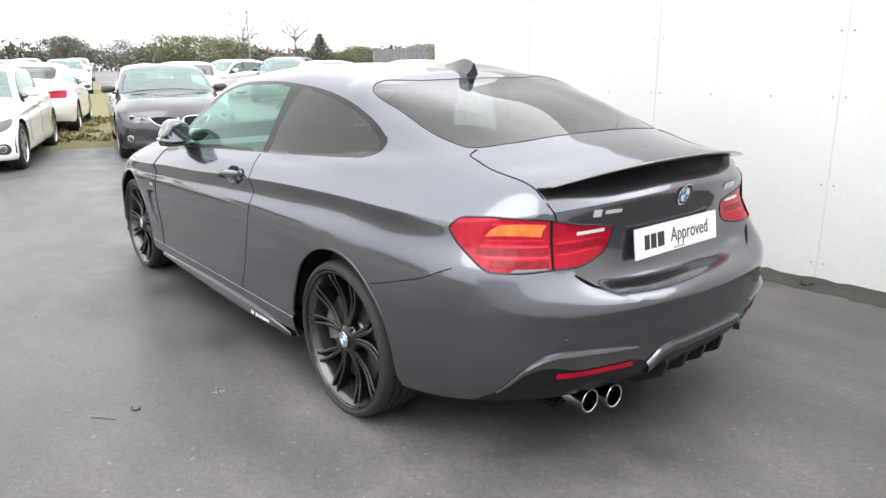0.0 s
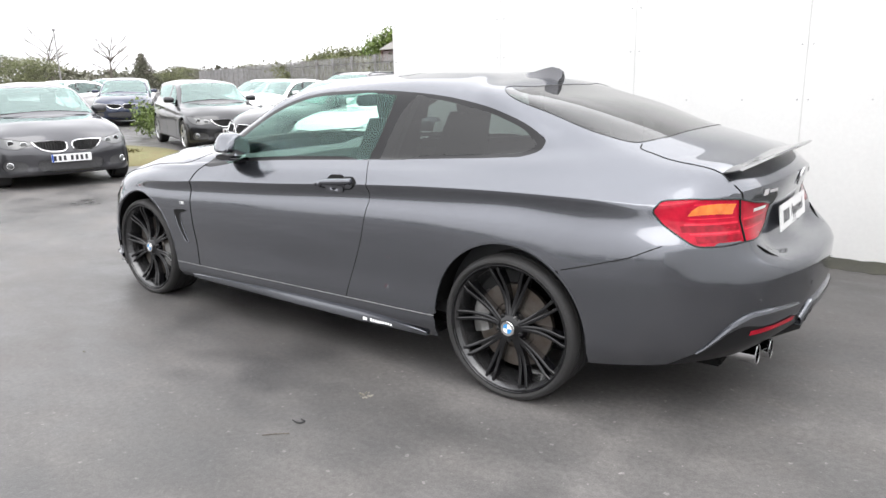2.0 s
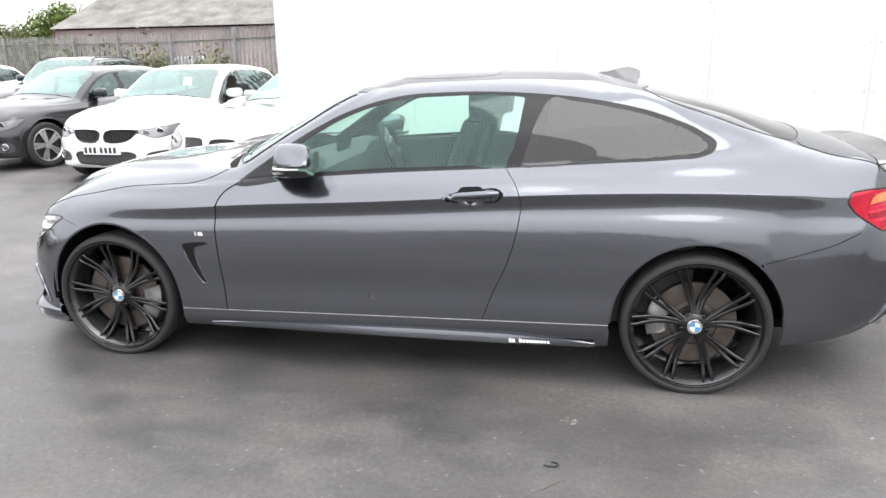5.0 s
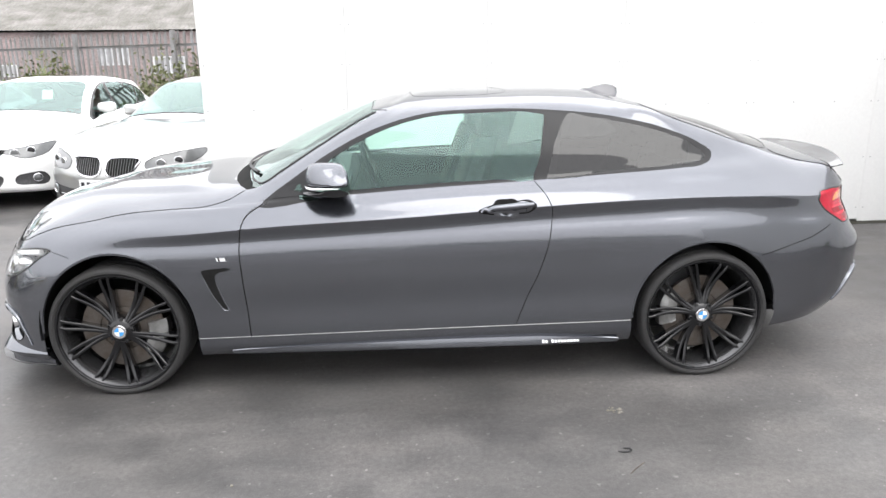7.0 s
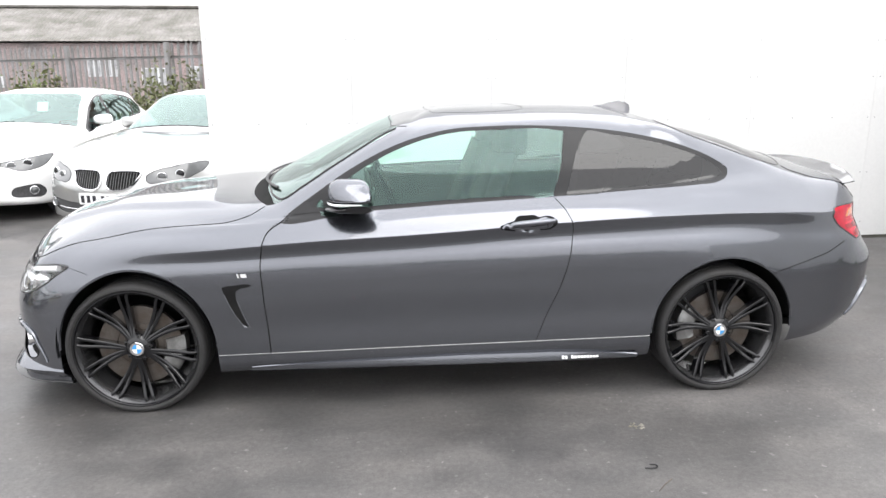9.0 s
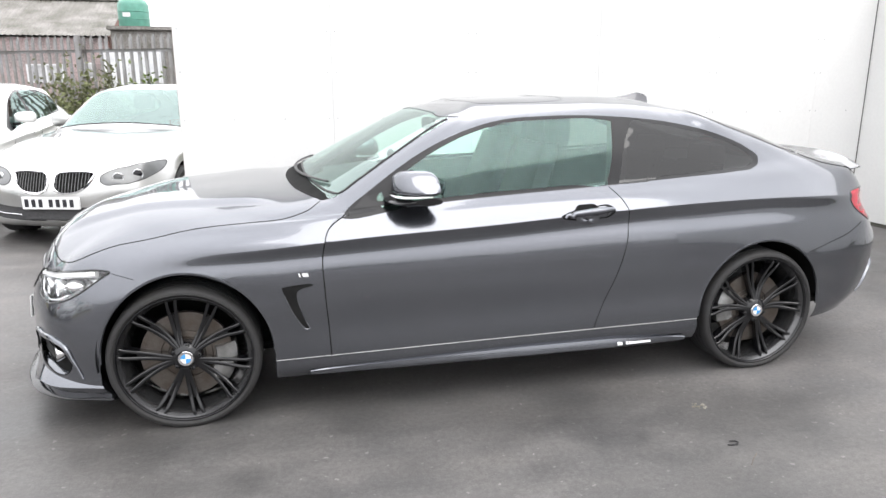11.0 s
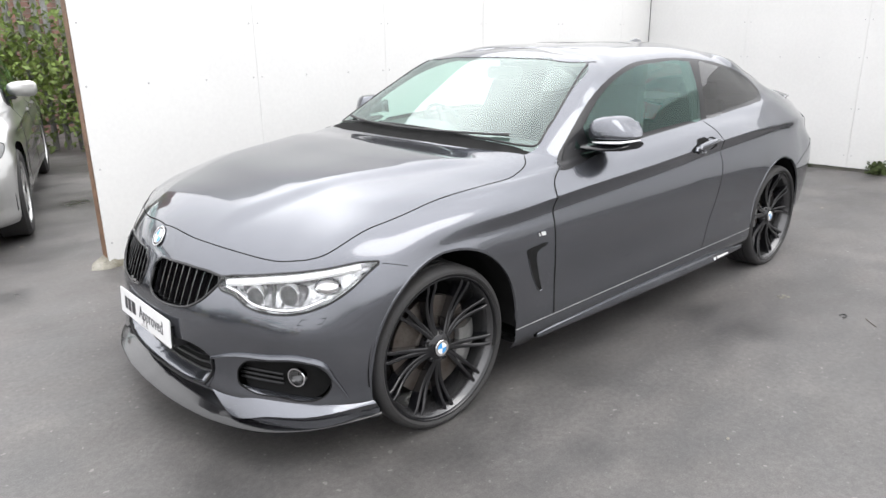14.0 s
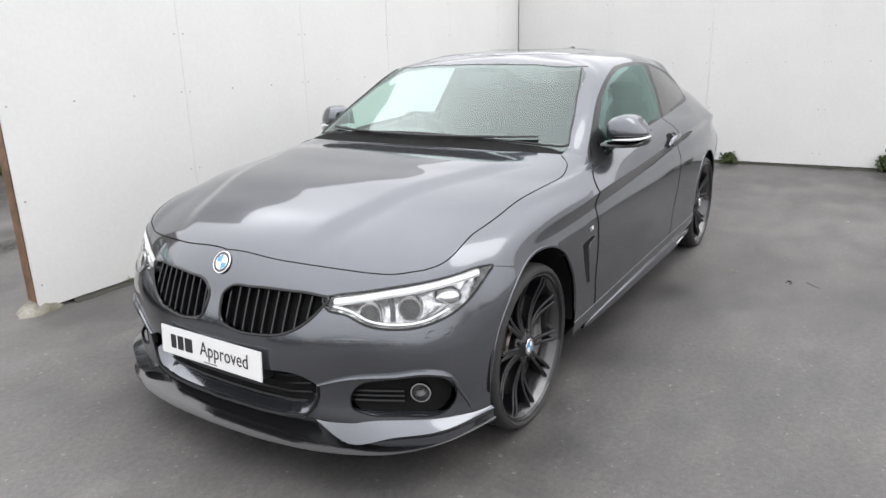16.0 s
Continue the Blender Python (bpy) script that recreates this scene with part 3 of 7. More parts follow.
class Loft:
    """The near half of a body as a grid of points with normals, cut into regions along drawn outlines."""

    def __init__(self, rails, along=14, thin=1.0, swell=None):
        R = np.array(rails, float)
        flip = np.array((1, -1, 1))
        rows = []
        for r in R:
            M, h, _ = tangents(r, r[1] * flip, r[-2] * flip)
            rows.append([hermite(r[i], r[i + 1], M[i], M[i + 1], h[i], q / along) for i in range(len(r) - 1) for q in range(along)] + [r[-1]])
        G = np.array(rows)
        M, h, d = tangents(G, 2 * G[0] - G[1], G[-2] * flip)
        sharp = np.interp(np.arange(G.shape[1]) / along, [0, 5.2, 6.5, 13, 13.8, 16], [0, 0, 1, 1, 0.7, 0.5])[:, None]
        c = CREASE_ROW
        below, above = M.copy(), M.copy()
        below[c] = (1 - sharp) * M[c] + sharp * d[c - 1]
        above[c] = (1 - sharp) * M[c] + sharp * d[c]
        b = BELT_ROW
        stiff = np.interp(np.arange(G.shape[1]) / along, [0, 4.6, 5.6, 11, 12.4, 16], [.8, .8, 1, 1, 0, 0])[:, None]
        front = np.interp(np.arange(G.shape[1]) / along, [0, 4.6, 5.6], [.8, .8, .25])[:, None] * (stiff > 0)
        below[b] = (1 - front * stiff) * M[b] + front * stiff * d[b - 1]
        above[b] = (1 - stiff) * M[b] + stiff * d[b]
        out = []
        for j in range(len(R) - 1):
            n = max(1, round(STEPS[j] * thin))
            for q in range(n):
                out.append(hermite(G[j], G[j + 1], above[j], below[j + 1], h[j], q / n))
        out.append(G[-1])
        self.P = np.array(out).transpose(1, 0, 2)
        if swell:
            self.P[..., 2] += swell(self.P[..., 0], self.P[..., 1], self.P[..., 2])
        du, dv = np.gradient(self.P, axis=0), np.gradient(self.P, axis=1)
        N = np.cross(du, dv)
        L = np.linalg.norm(N, axis=-1, keepdims=True)
        N = N / np.maximum(L, 1e-12)
        mid = len(N) // 2
        if N[mid, 20 if thin == 1.0 else 6, 1] < 0:
            N = -N
        N[:, -1] = (0, 0, 1)
        N[0, :, 1] = N[-1, :, 1] = 0
        self.N = N / np.maximum(np.linalg.norm(N, axis=-1, keepdims=True), 1e-9)
        self.C = (self.P[:-1, :-1] + self.P[1:, :-1] + self.P[1:, 1:] + self.P[:-1, 1:]) / 4
        self.names, self.curves = ["panel"], {}
        self.R = np.zeros(self.C.shape[:2], int)

    def region(self, name, view, outline, guard=None, over=None):
        """Gives the faces whose middle lies in an outline, seen along a view, to a region."""
        a, b = self.C @ view[0], self.C @ view[1]
        hit = inside(outline, a, b)
        if guard is not None:
            hit &= guard(self.C)
        if over is not None:
            hit &= np.isin(self.R, [self.names.index(n) for n in over])
        if name not in self.names:
            self.names.append(name)
        self.R[hit] = self.names.index(name)
        self.curves.setdefault(name, []).append((view, outline))
        return self

    def snap(self, reach=0.03):
        """Moves the points between two regions onto the drawn outlines."""
        R = np.pad(self.R, 1, mode="edge")
        q = np.stack([R[:-1, :-1], R[1:, :-1], R[1:, 1:], R[:-1, 1:]])
        mixed = q.min(0) != q.max(0)
        near = reach
        for i, j in np.argwhere(mixed):
            p, n = self.P[i, j], self.N[i, j]
            best, where = near, None
            for k in set(q[:, i, j]):
                for (e1, e2), poly in self.curves.get(self.names[k], ()):
                    uv = np.array((p @ e1, p @ e2))
                    nxt = np.roll(poly, -1, axis=0)
                    w = nxt - poly
                    t = np.clip(((uv - poly) * w).sum(1) / np.maximum((w * w).sum(1), 1e-12), 0, 1)[:, None]
                    at = poly + t * w
                    dist = np.hypot(*(at - uv).T)
                    m = dist.argmin()
                    if dist[m] < best:
                        e3 = np.cross(e1, e2)
                        nd = n @ e3
                        if abs(nd) < 0.12:
                            continue
                        da, db = at[m] - uv
                        step = da * e1 + db * e2 - e3 * ((n @ e1) * da + (n @ e2) * db) / nd
                        if np.linalg.norm(step) < 0.06:
                            best, where = dist[m], p + step
            if where is not None:
                if i in (0, self.P.shape[0] - 1):
                    where[1] = 0.0
                self.P[i, j] = where
        return self

    def at(self, view, pts, guard=None, lift=0.0):
        """Places on the surface for 2D points in a view."""
        P, N = self.P.reshape(-1, 3), self.N.reshape(-1, 3)
        e1, e2 = view
        e3 = np.cross(e1, e2)
        ok = np.abs(N @ e3) > 0.15
        if guard is not None:
            ok &= guard(P)
        P, N = P[ok], N[ok]
        uv = np.stack([P @ e1, P @ e2], 1)
        out = []
        for a, b in pts:
            m = ((uv - (a, b)) ** 2).sum(1).argmin()
            p, n = P[m], N[m]
            da, db = a - uv[m, 0], b - uv[m, 1]
            out.append(p + da * e1 + db * e2 - e3 * ((n @ e1) * da + (n @ e2) * db) / (n @ e3) + lift * n)
        return np.array(out)

    def mesh(self, name, names, side=1, both=False, offset=0.0, own=False):
        """A mesh of some regions: the near side (1), the far side (-1) or both."""
        ids = [self.names.index(n) for n in names if n in self.names]
        faces = np.argwhere(np.isin(self.R, ids))
        if not len(faces):
            return None
        m = self.P.shape[1]
        i, j = faces.T
        quads = np.stack([i * m + j, (i + 1) * m + j, (i + 1) * m + j + 1, i * m + j + 1], 1)
        used, inv = np.unique(quads, return_inverse=True)
        quads = inv.reshape(-1, 4)
        V, N = self.P.reshape(-1, 3)[used].copy(), self.N.reshape(-1, 3)[used]
        V += offset * N
        Q = quads
        fn = np.cross(V[quads[:, 2]] - V[quads[:, 0]], V[quads[:, 3]] - V[quads[:, 1]])
        if (fn * N[quads[:, 0]]).sum() < 0:
            Q = quads[:, ::-1]
        sets = []
        if both or side == 1:
            sets.append((V, N, Q))
        if both or side == -1:
            f = np.array((1, -1, 1))
            sets.append((V * f, N * f, Q[:, ::-1]))
        vs, ns, fs, base = [], [], [], 0
        for v, n, q in sets:
            vs.append(v), ns.append(n), fs.extend((q + base).tolist())
            base += len(v)
        me = bpy.data.meshes.new(name)
        me.from_pydata(np.concatenate(vs).tolist(), [], fs)
        for p in me.polygons:
            p.use_smooth = True
        if not own:
            me.normals_split_custom_set_from_vertices(np.concatenate(ns).tolist())
        return me


def loft_part(loft, name, names, material, parent, label="", side=1, both=False, offset=0.0, own=False):
    me = loft.mesh(name, names, side, both, offset, own)
    return link_mesh(name, me, material, parent, label) if me else None


def seam(loft, view, pts, guard, parent, r=0.0022, name="shut_line", material=None, both=True, lift=-0.0005, smooth=True, closed=False):
    """A dark joint line along the surface, on one flank or both."""
    p2 = spline(pts, 10, closed) if smooth else np.array(pts, float)
    p3 = loft.at(view, p2, guard, lift)
    for s in (1, -1) if both else (1,):
        bm = bmesh.new()
        tube(bm, p3 * (1, s, 1), r, 5, closed=closed)
        part(name, bm, material or CAVITY, parent)


def loop(pts, n=6):
    return spline(pts, n, True)


# ---- the grey coupe ----
coupe = thing("coupe", "dark metallic grey two-door coupe with black wheels, parked clean", "car")


def ramp(a, b, v):
    q = np.clip((v - a) / (b - a), 0, 1)
    return q * q * (3 - 2 * q)


def bonnet_dome(x, y, z):
    """The bonnet's raised middle, edged by a crease that runs from the grille to the screen's corner."""
    yc = .41 + (1.69 - x) * .33
    return .017 * ramp(.045, -.045, y - yc) * ramp(.93, 1.15, x) * ramp(2.05, 1.85, x) * (z > .70)


body = Loft(RAILS, swell=bonnet_dome)
UP = lambda c: c[..., 2] > 0.93
FRONT, REAR = (lambda c: c[..., 0] > 1.55), (lambda c: c[..., 0] < -1.85)
FLANK = lambda c: c[..., 1] > 0.45


BONNET = loop([(2.055, 0), (2.032, .25), (1.978, .45), (1.905, .625), (1.83, .732), (1.62, .765), (1.35, .783), (1.1, .80), (.93, .80), (.84, .772), (.80, .73), (.838, .64), (.895, .45), (.928, .2), (.937, 0), (.937, -.2), (2.055, -.2)])
COWL = loop([(1.0, -.3), (1.0, 0), (.98, .3), (.90, .6), (.815, .70), (.78, .728), (.735, .715), (.765, .60), (.82, .40), (.84, .2), (.845, -.3)])
WINDSCREEN = loop([(.85, -.25), (.85, 0), (.843, .25), (.815, .50), (.775, .655), (.745, .728), (.725, .730), (.62, .70), (.40, .64), (.175, .575), (.16, .53), (.185, .3), (.195, 0), (.195, -.25)])
REAR_SCREEN = loop([(-1.215, -.25), (-1.215, 0), (-1.205, .3), (-1.175, .53), (-1.20, .565), (-1.45, .595), (-1.70, .59), (-1.80, .56), (-1.86, .44), (-1.905, .2), (-1.915, 0), (-1.915, -.25)])
BOOT_TOP = loop([(-1.925, -.2), (-1.925, 0), (-1.915, .2), (-1.875, .43), (-1.835, .56), (-1.84, .59), (-1.90, .60), (-2.05, .597), (-2.19, .587), (-2.6, .58), (-2.6, -.2)])
BOOT_REAR = loop([(-.2, .975), (.45, .965), (.575, .985), (.572, .91), (.59, .768), (.54, .735), (.47, .688), (.40, .658), (0, .646), (-.2, .646)])
ROOF = loop([(.205, -.2), (.205, 0), (.195, .3), (.165, .55), (.12, .585), (0, .595), (-.4, .60), (-.8, .595), (-1.1, .58), (-1.18, .54), (-1.21, .3), (-1.22, 0), (-1.22, -.2)])
DLO = loop([(0.7, 0.932), (0.35, 0.955), (0, 0.977), (-0.57, 1.004), (-1, 1.0267), (-1.3, 1.0441), (-1.4, 1.0538), (-1.46, 1.0823), (-1.468, 1.1104), (-1.42, 1.1477), (-1.25, 1.2227), (-1, 1.284), (-0.66, 1.322), (-0.3, 1.329), (-0.05, 1.311), (0.16, 1.2544), (0.4, 1.1383), (0.58, 1.0198), (0.66, 0.965)])
DOOR_PANE = loop([(0.545, 0.966), (0.3, 0.978), (0, 0.997), (-0.4, 1.0125), (-0.562, 1.0195), (-0.578, 1.0485), (-0.63, 1.2662), (-0.635, 1.3), (-0.6, 1.307), (-0.3, 1.311), (-0.06, 1.294), (0.14, 1.239), (0.37, 1.1225), (0.5, 1.0296), (0.55, 0.985)])
REAR_PANE = loop([(-0.635, 1.0245), (-0.9, 1.0365), (-1.28, 1.0570), (-1.38, 1.0660), (-1.432, 1.0934), (-1.39, 1.1356), (-1.24, 1.2037), (-1, 1.2632), (-0.85, 1.288), (-0.750, 1.298), (-0.732, 1.276), (-0.645, 1.0585)])
DOOR = np.concatenate([spline([(.70, .925), (.775, .87), (.802, .78), (.802, .6), (.79, .42), (.785, .304)], 6), spline([(.785, .304), (-.472, .323)], 20), spline([(-.472, .323), (-.52, .45), (-.585, .6), (-.632, .78), (-.64, .87), (-.615, .94), (-.569, 1.0)], 6), spline([(-.569, 1.0), (0, .975), (.70, .925)], 8)])
SILL = loop([(1.3, .15), (1.3, .296), (1.0, .300), (.3, .311), (-.5, .323), (-1.02, .332), (-1.3, .336), (-1.3, .15), (0, .15)])
REAR_BUMPER = np.array([(-1.5, .595), (-1.642, .630), (-1.755, .662), (-1.84, .687), (-1.93, .716), (-1.985, .742), (-2.03, .762), (-2.2, .768), (-2.6, .768), (-2.6, .1), (-1.5, .1)])
HEADLAMP = loop([(-.935, .662), (-.90, .672), (-.80, .685), (-.66, .706), (-.52, .727), (-.40, .738), (-.367, .733), (-.40, .70), (-.45, .655), (-.51, .618), (-.60, .588), (-.70, .578), (-.80, .59), (-.86, .618), (-.93, .638)])
TAIL_LAMP = loop([(.544, .884), (.57, .910), (.64, .921), (.75, .921), (.864, .914), (.95, .895), (1.07, .874), (1.094, .866), (1.088, .835), (1.065, .788), (1.02, .768), (.864, .762), (.72, .757), (.655, .763), (.605, .80), (.56, .85)])
KIDNEY = loop([(.038, .64), (.06, .662), (.16, .676), (.30, .678), (.40, .672), (.445, .660), (.43, .635), (.385, .585), (.33, .552), (.22, .532), (.10, .535), (.05, .553), (.035, .59)])
INTAKE = loop([(-.2, .415), (.2, .412), (.395, .40), (.43, .375), (.425, .33), (.39, .272), (.30, .252), (.1, .246), (-.2, .246)])
FOG_HOLE = loop([(.535, .305), (.535, .350), (.565, .388), (.63, .405), (.70, .416), (.772, .419), (.802, .392), (.818, .33), (.80, .286), (.68, .280), (.58, .284)])
REAR_INSERT = loop([(.775, .22), (.755, .31), (.71, .415), (.665, .447), (.58, .437), (.33, .425), (.27, .405), (.24, .40), (.24, .22)])
DIFFUSER = loop([(.25, .20), (.25, .40), (.22, .435), (.18, .445), (0, .45), (-.2, .45), (-.2, .20)])


def arch(xc, zc, rx, rz):
    a = np.linspace(0, math.pi, 40)
    return np.concatenate([np.stack([xc + rx * np.cos(a), zc + rz * np.sin(a)], 1), [(xc - rx, .0), (xc + rx, .0)]])


ARCH_F, ARCH_R = arch(1.385, .345, .358, .377), arch(-1.402, .345, .364, .368)
LOW = lambda c: (c[..., 1] > 0.55) & (c[..., 2] < 0.8)
(body.region("rear_bumper", SIDE, REAR_BUMPER, lambda c: c[..., 0] < -1.4)
 .region("front_bumper", SIDE, np.array([(1.2, .1), (1.2, .69), (1.58, .703), (1.66, .725), (1.76, .70), (1.9, .735), (2.3, .8), (2.4, .1)]), lambda c: c[..., 0] > 1.2)
 .region("sill", SIDE, SILL, LOW)
 .region("bonnet", PLAN, BONNET, lambda c: (c[..., 0] > .7) & (c[..., 2] > .70))
 .region("cowl", PLAN, COWL, lambda c: c[..., 2] > .95, ["panel"])
 .region("windscreen", PLAN, WINDSCREEN, lambda c: c[..., 2] > .97)
 .region("rear_screen", PLAN, REAR_SCREEN, lambda c: c[..., 2] > 1.02)
 .region("roof", PLAN, ROOF, lambda c: c[..., 2] > 1.28)
 .region("boot", PLAN, BOOT_TOP, lambda c: (c[..., 2] > .955) & (c[..., 0] < -1.8))
 .region("boot", END, BOOT_REAR, lambda c: c[..., 0] < -2.1)
 .region("door", SIDE, DOOR, FLANK)
 .region("window_trim", SIDE, DLO, FLANK, ["panel", "door", "roof"])
 .region("door_pane", SIDE, DOOR_PANE, FLANK, ["window_trim"])
 .region("rear_pane", SIDE, REAR_PANE, FLANK, ["window_trim"])
 .region("headlamp", NOSE, HEADLAMP, FRONT)
 .region("tail_lamp", TAIL, TAIL_LAMP, REAR)
 .region("kidney", END, KIDNEY, lambda c: c[..., 0] > 1.9)
 .region("intake", END, INTAKE, lambda c: c[..., 0] > 1.9)
 .region("fog_hole", END, FOG_HOLE, lambda c: c[..., 0] > 1.6)
 .region("insert", END, REAR_INSERT, lambda c: c[..., 0] < -2.0)
 .region("diffuser", END, DIFFUSER, lambda c: c[..., 0] < -2.0)
 .region("hole", SIDE, ARCH_F, LOW).region("hole", SIDE, ARCH_R, LOW))
body.snap(.045)

loft_part(body, "bonnet", ["bonnet"], PAINT, coupe, "grey bonnet reflecting wall and sky", both=True)
loft_part(body, "roof", ["roof"], PAINT, coupe, both=True)
loft_part(body, "front_bumper", ["front_bumper"], PAINT, coupe, both=True)
loft_part(body, "rear_bumper", ["rear_bumper"], PAINT, coupe, both=True)
boot_lid = loft_part(body, "boot_lid", ["boot"], PAINT, coupe, both=True)
loft_part(body, "cowl", ["cowl"], CAVITY, coupe, "black plastic scuttle below the windscreen", both=True)
loft_part(body, "windscreen", ["windscreen"], SCREEN_GLASS, coupe, "green-tinted windscreen", both=True)
loft_part(body, "rear_window", ["rear_screen"], PRIVACY, coupe, "dark tinted rear window", both=True)
loft_part(body, "rear_diffuser", ["diffuser"], SATIN_BLACK, coupe, "black rear diffuser", both=True)
loft_part(body, "body_shell", ["panel"], PAINT, coupe, both=True)
for s in (1, -1):
    loft_part(body, "sill", ["sill"], PAINT, coupe, side=s)
    door = loft_part(body, "door", ["door"], PAINT, coupe, side=s)
    loft_part(body, "window_trim", ["window_trim"], TRIM_BLACK, coupe, "gloss black window surround", side=s)
    loft_part(body, "side_window", ["door_pane"], GLASS, coupe, "pale green door glass", side=s, own=True)
    loft_part(body, "quarter_window", ["rear_pane"], PRIVACY, coupe, "dark privacy glass", side=s, own=True)
    loft_part(body, "bumper_insert", ["insert"], TRIM_BLACK, coupe, "black bumper insert round the tailpipes", side=s)

# joints
GAP = (lambda c: (c[..., 1] > .5))
seam(body, SIDE, [(.70, .925), (.775, .87), (.802, .78), (.802, .6), (.79, .42), (.785, .304)], GAP, coupe, r=.0026, lift=.0006)
seam(body, SIDE, [(-.472, .323), (-.52, .45), (-.585, .6), (-.632, .78), (-.64, .87), (-.615, .94), (-.569, 1.0)], GAP, coupe)
seam(body, SIDE, [(1.025, .2998), (.3, .311), (-.5, .323), (-1.035, .332)], GAP, coupe, r=0.0019, name="sill_strip", material=ALU, lift=0.0005)
seam(body, SIDE, [(-1.66, .636), (-1.755, .662), (-1.84, .687), (-1.93, .716), (-1.985, .742), (-2.03, .762)], GAP, coupe)
seam(body, SIDE, [(1.66, .728), (1.62, .718), (1.575, .705)], GAP, coupe, r=0.0015)
seam(body, PLAN, [(1.86, .70), (1.83, .732), (1.62, .765), (1.35, .783), (1.1, .80), (.93, .80), (.84, .772), (.80, .73)], lambda c: (c[..., 2] > .7), coupe, r=0.0026)
seam(body, PLAN, [(2.055, 0), (2.032, .25), (1.978, .45), (1.905, .625), (1.86, .70)], lambda c: (c[..., 2] > .70) & (c[..., 0] > 1.7), coupe, r=0.0026)
seam(body, PLAN, [(-1.83, .55), (-1.84, .59), (-1.90, .60), (-2.05, .597), (-2.19, .587)], lambda c: (c[..., 2] > .93) & (c[..., 0] < -1.7), coupe, r=0.003)
seam(body, END, [(.585, .965), (.576, .93), (.572, .91)], lambda c: c[..., 0] < -2.1, coupe, r=0.003)
lid = body.C[(body.R == body.names.index("boot")) & (body.C[..., 0] < -2.1)]
edge = []
for y in np.linspace(0, .54, 19):
    z = np.interp(y, (0, .2, .40, .47, .54), (.646, .648, .658, .688, .735))
    c = lid[np.argsort((lid[:, 1] - y) ** 2 + (lid[:, 2] - z - .012) ** 2)[:3]].mean(0)
    edge.append((c[0] - .009, y, z + .002))
edge = np.array(edge)
edge[:, 0] = np.polyval(np.polyfit(edge[:, 1], edge[:, 0], 3), edge[:, 1])
for s in (1, -1):
    bm = bmesh.new()
    tube(bm, edge * (1, s, 1), .004, 5)
    part("shut_line", bm, CAVITY, coupe)
seam(body, PLAN, [(.205, 0), (.195, .3), (.165, .55), (.12, .585)], UP, coupe, r=0.003, name="screen_seal", material=SATIN_BLACK)
seam(body, PLAN, [(.175, .575), (.40, .64), (.62, .70), (.72, .715), (.750, .675), (.805, .50), (.838, .25), (.845, 0)], UP, coupe, r=0.006, name="screen_seal", material=SATIN_BLACK)
seam(body, PLAN, [(-1.215, 0), (-1.205, .3), (-1.175, .53), (-1.20, .565), (-1.45, .595), (-1.70, .59), (-1.80, .56), (-1.86, .44), (-1.905, .2), (-1.915, 0)], UP, coupe, r=0.003, name="screen_seal", material=SATIN_BLACK)
for hole in (ARCH_F, ARCH_R):
    seam(body, SIDE, hole[:40][(hole[:40, 1] > 0.2)][::-1], LOW, coupe, r=0.007, name="arch_lip", material=PAINT, smooth=False, lift=-0.004)


# ---- the coupe's wheels, lamps, fittings and cabin ----
def roundel(parent, m, r, name="emblem"):
    """A round badge with a dark ring and four plain quarters."""
    bm = bmesh.new()
    lathe(bm, [(0.0, r * 0.2), (0.0, r * 0.97), (.0015, r), (.004, r), (.0055, r * .96), (.005, r * .90)], "z", 36, m)
    ring = part(name, bm, CHROME, parent, "round badge with blue and white quarters")
    bm = bmesh.new()
    lathe(bm, [(.0035, r * .92), (.0045, r * .90), (.0048, r * .66), (.0035, r * .64)], "z", 36, m)
    part("badge_ring", bm, BADGE_BLACK, ring)
    for q in range(4):
        bm = bmesh.new()
        a0 = q * math.pi / 2
        c = [bm.verts.new(m @ Vector((0, 0, .0052)))] + [bm.verts.new(m @ Vector((r * .62 * math.cos(a0 + k * math.pi / 16), r * .62 * math.sin(a0 + k * math.pi / 16), .0045))) for k in range(9)]
        for k in range(1, 9):
            bm.faces.new((c[0], c[k], c[k + 1]))
        part("badge_quarter", bm, BADGE_BLUE if q % 2 else BADGE_WHITE, ring)
    bm = bmesh.new()
    lathe(bm, [(.0042, r * .60), (.0055, r * .63), (.0055, r * .66), (.0042, r * .68)], "z", 36, m)
    part("badge_rim", bm, CHROME, ring)
    return ring


def spoke(phi, e):
    """One arm of a wheel: twin thin ribs that part towards the rim, with a web sunk between them near the hub."""
    bm = bmesh.new()
    n = 10

    def line(s, edge):
        r = .046 + (.268 - .046) * s
        th = phi + e * radians(8 + 9.5 * s ** .8) + edge * (.0035 + .0150 * s ** 1.1) / r
        y = -.014 - .020 * math.sin(math.pi * min(1, s * 1.1)) + .012 * s
        return r, th, y

    for edge in (-1, 1):
        rows = []
        for i in range(n + 1):
            s = i / n
            r, th, y = line(s, edge)
            w, d = .0068 + .0022 * (1 - s), .028 + .022 * s
            c, k = math.cos(th), math.sin(th)
            rows.append([(r * c - a * k, yy, r * k + a * c) for a, yy in ((-w, y - d), (-w, y - .003), (-w * .5, y), (w * .5, y), (w, y - .003), (w, y - d))])
        grid_mesh(bm, rows, close_v=True)
    rows = []
    for i in range(8):
        row = []
        for edge in (-1, 1):
            r, th, y = line(i / n, edge)
            row.append((r * math.cos(th), y - .007 - .016 * (i / 7) ** 2, r * math.sin(th)))
        rows.append(row)
    grid_mesh(bm, rows)
    return bm


HUB_Z, SETTLE = .315, .018


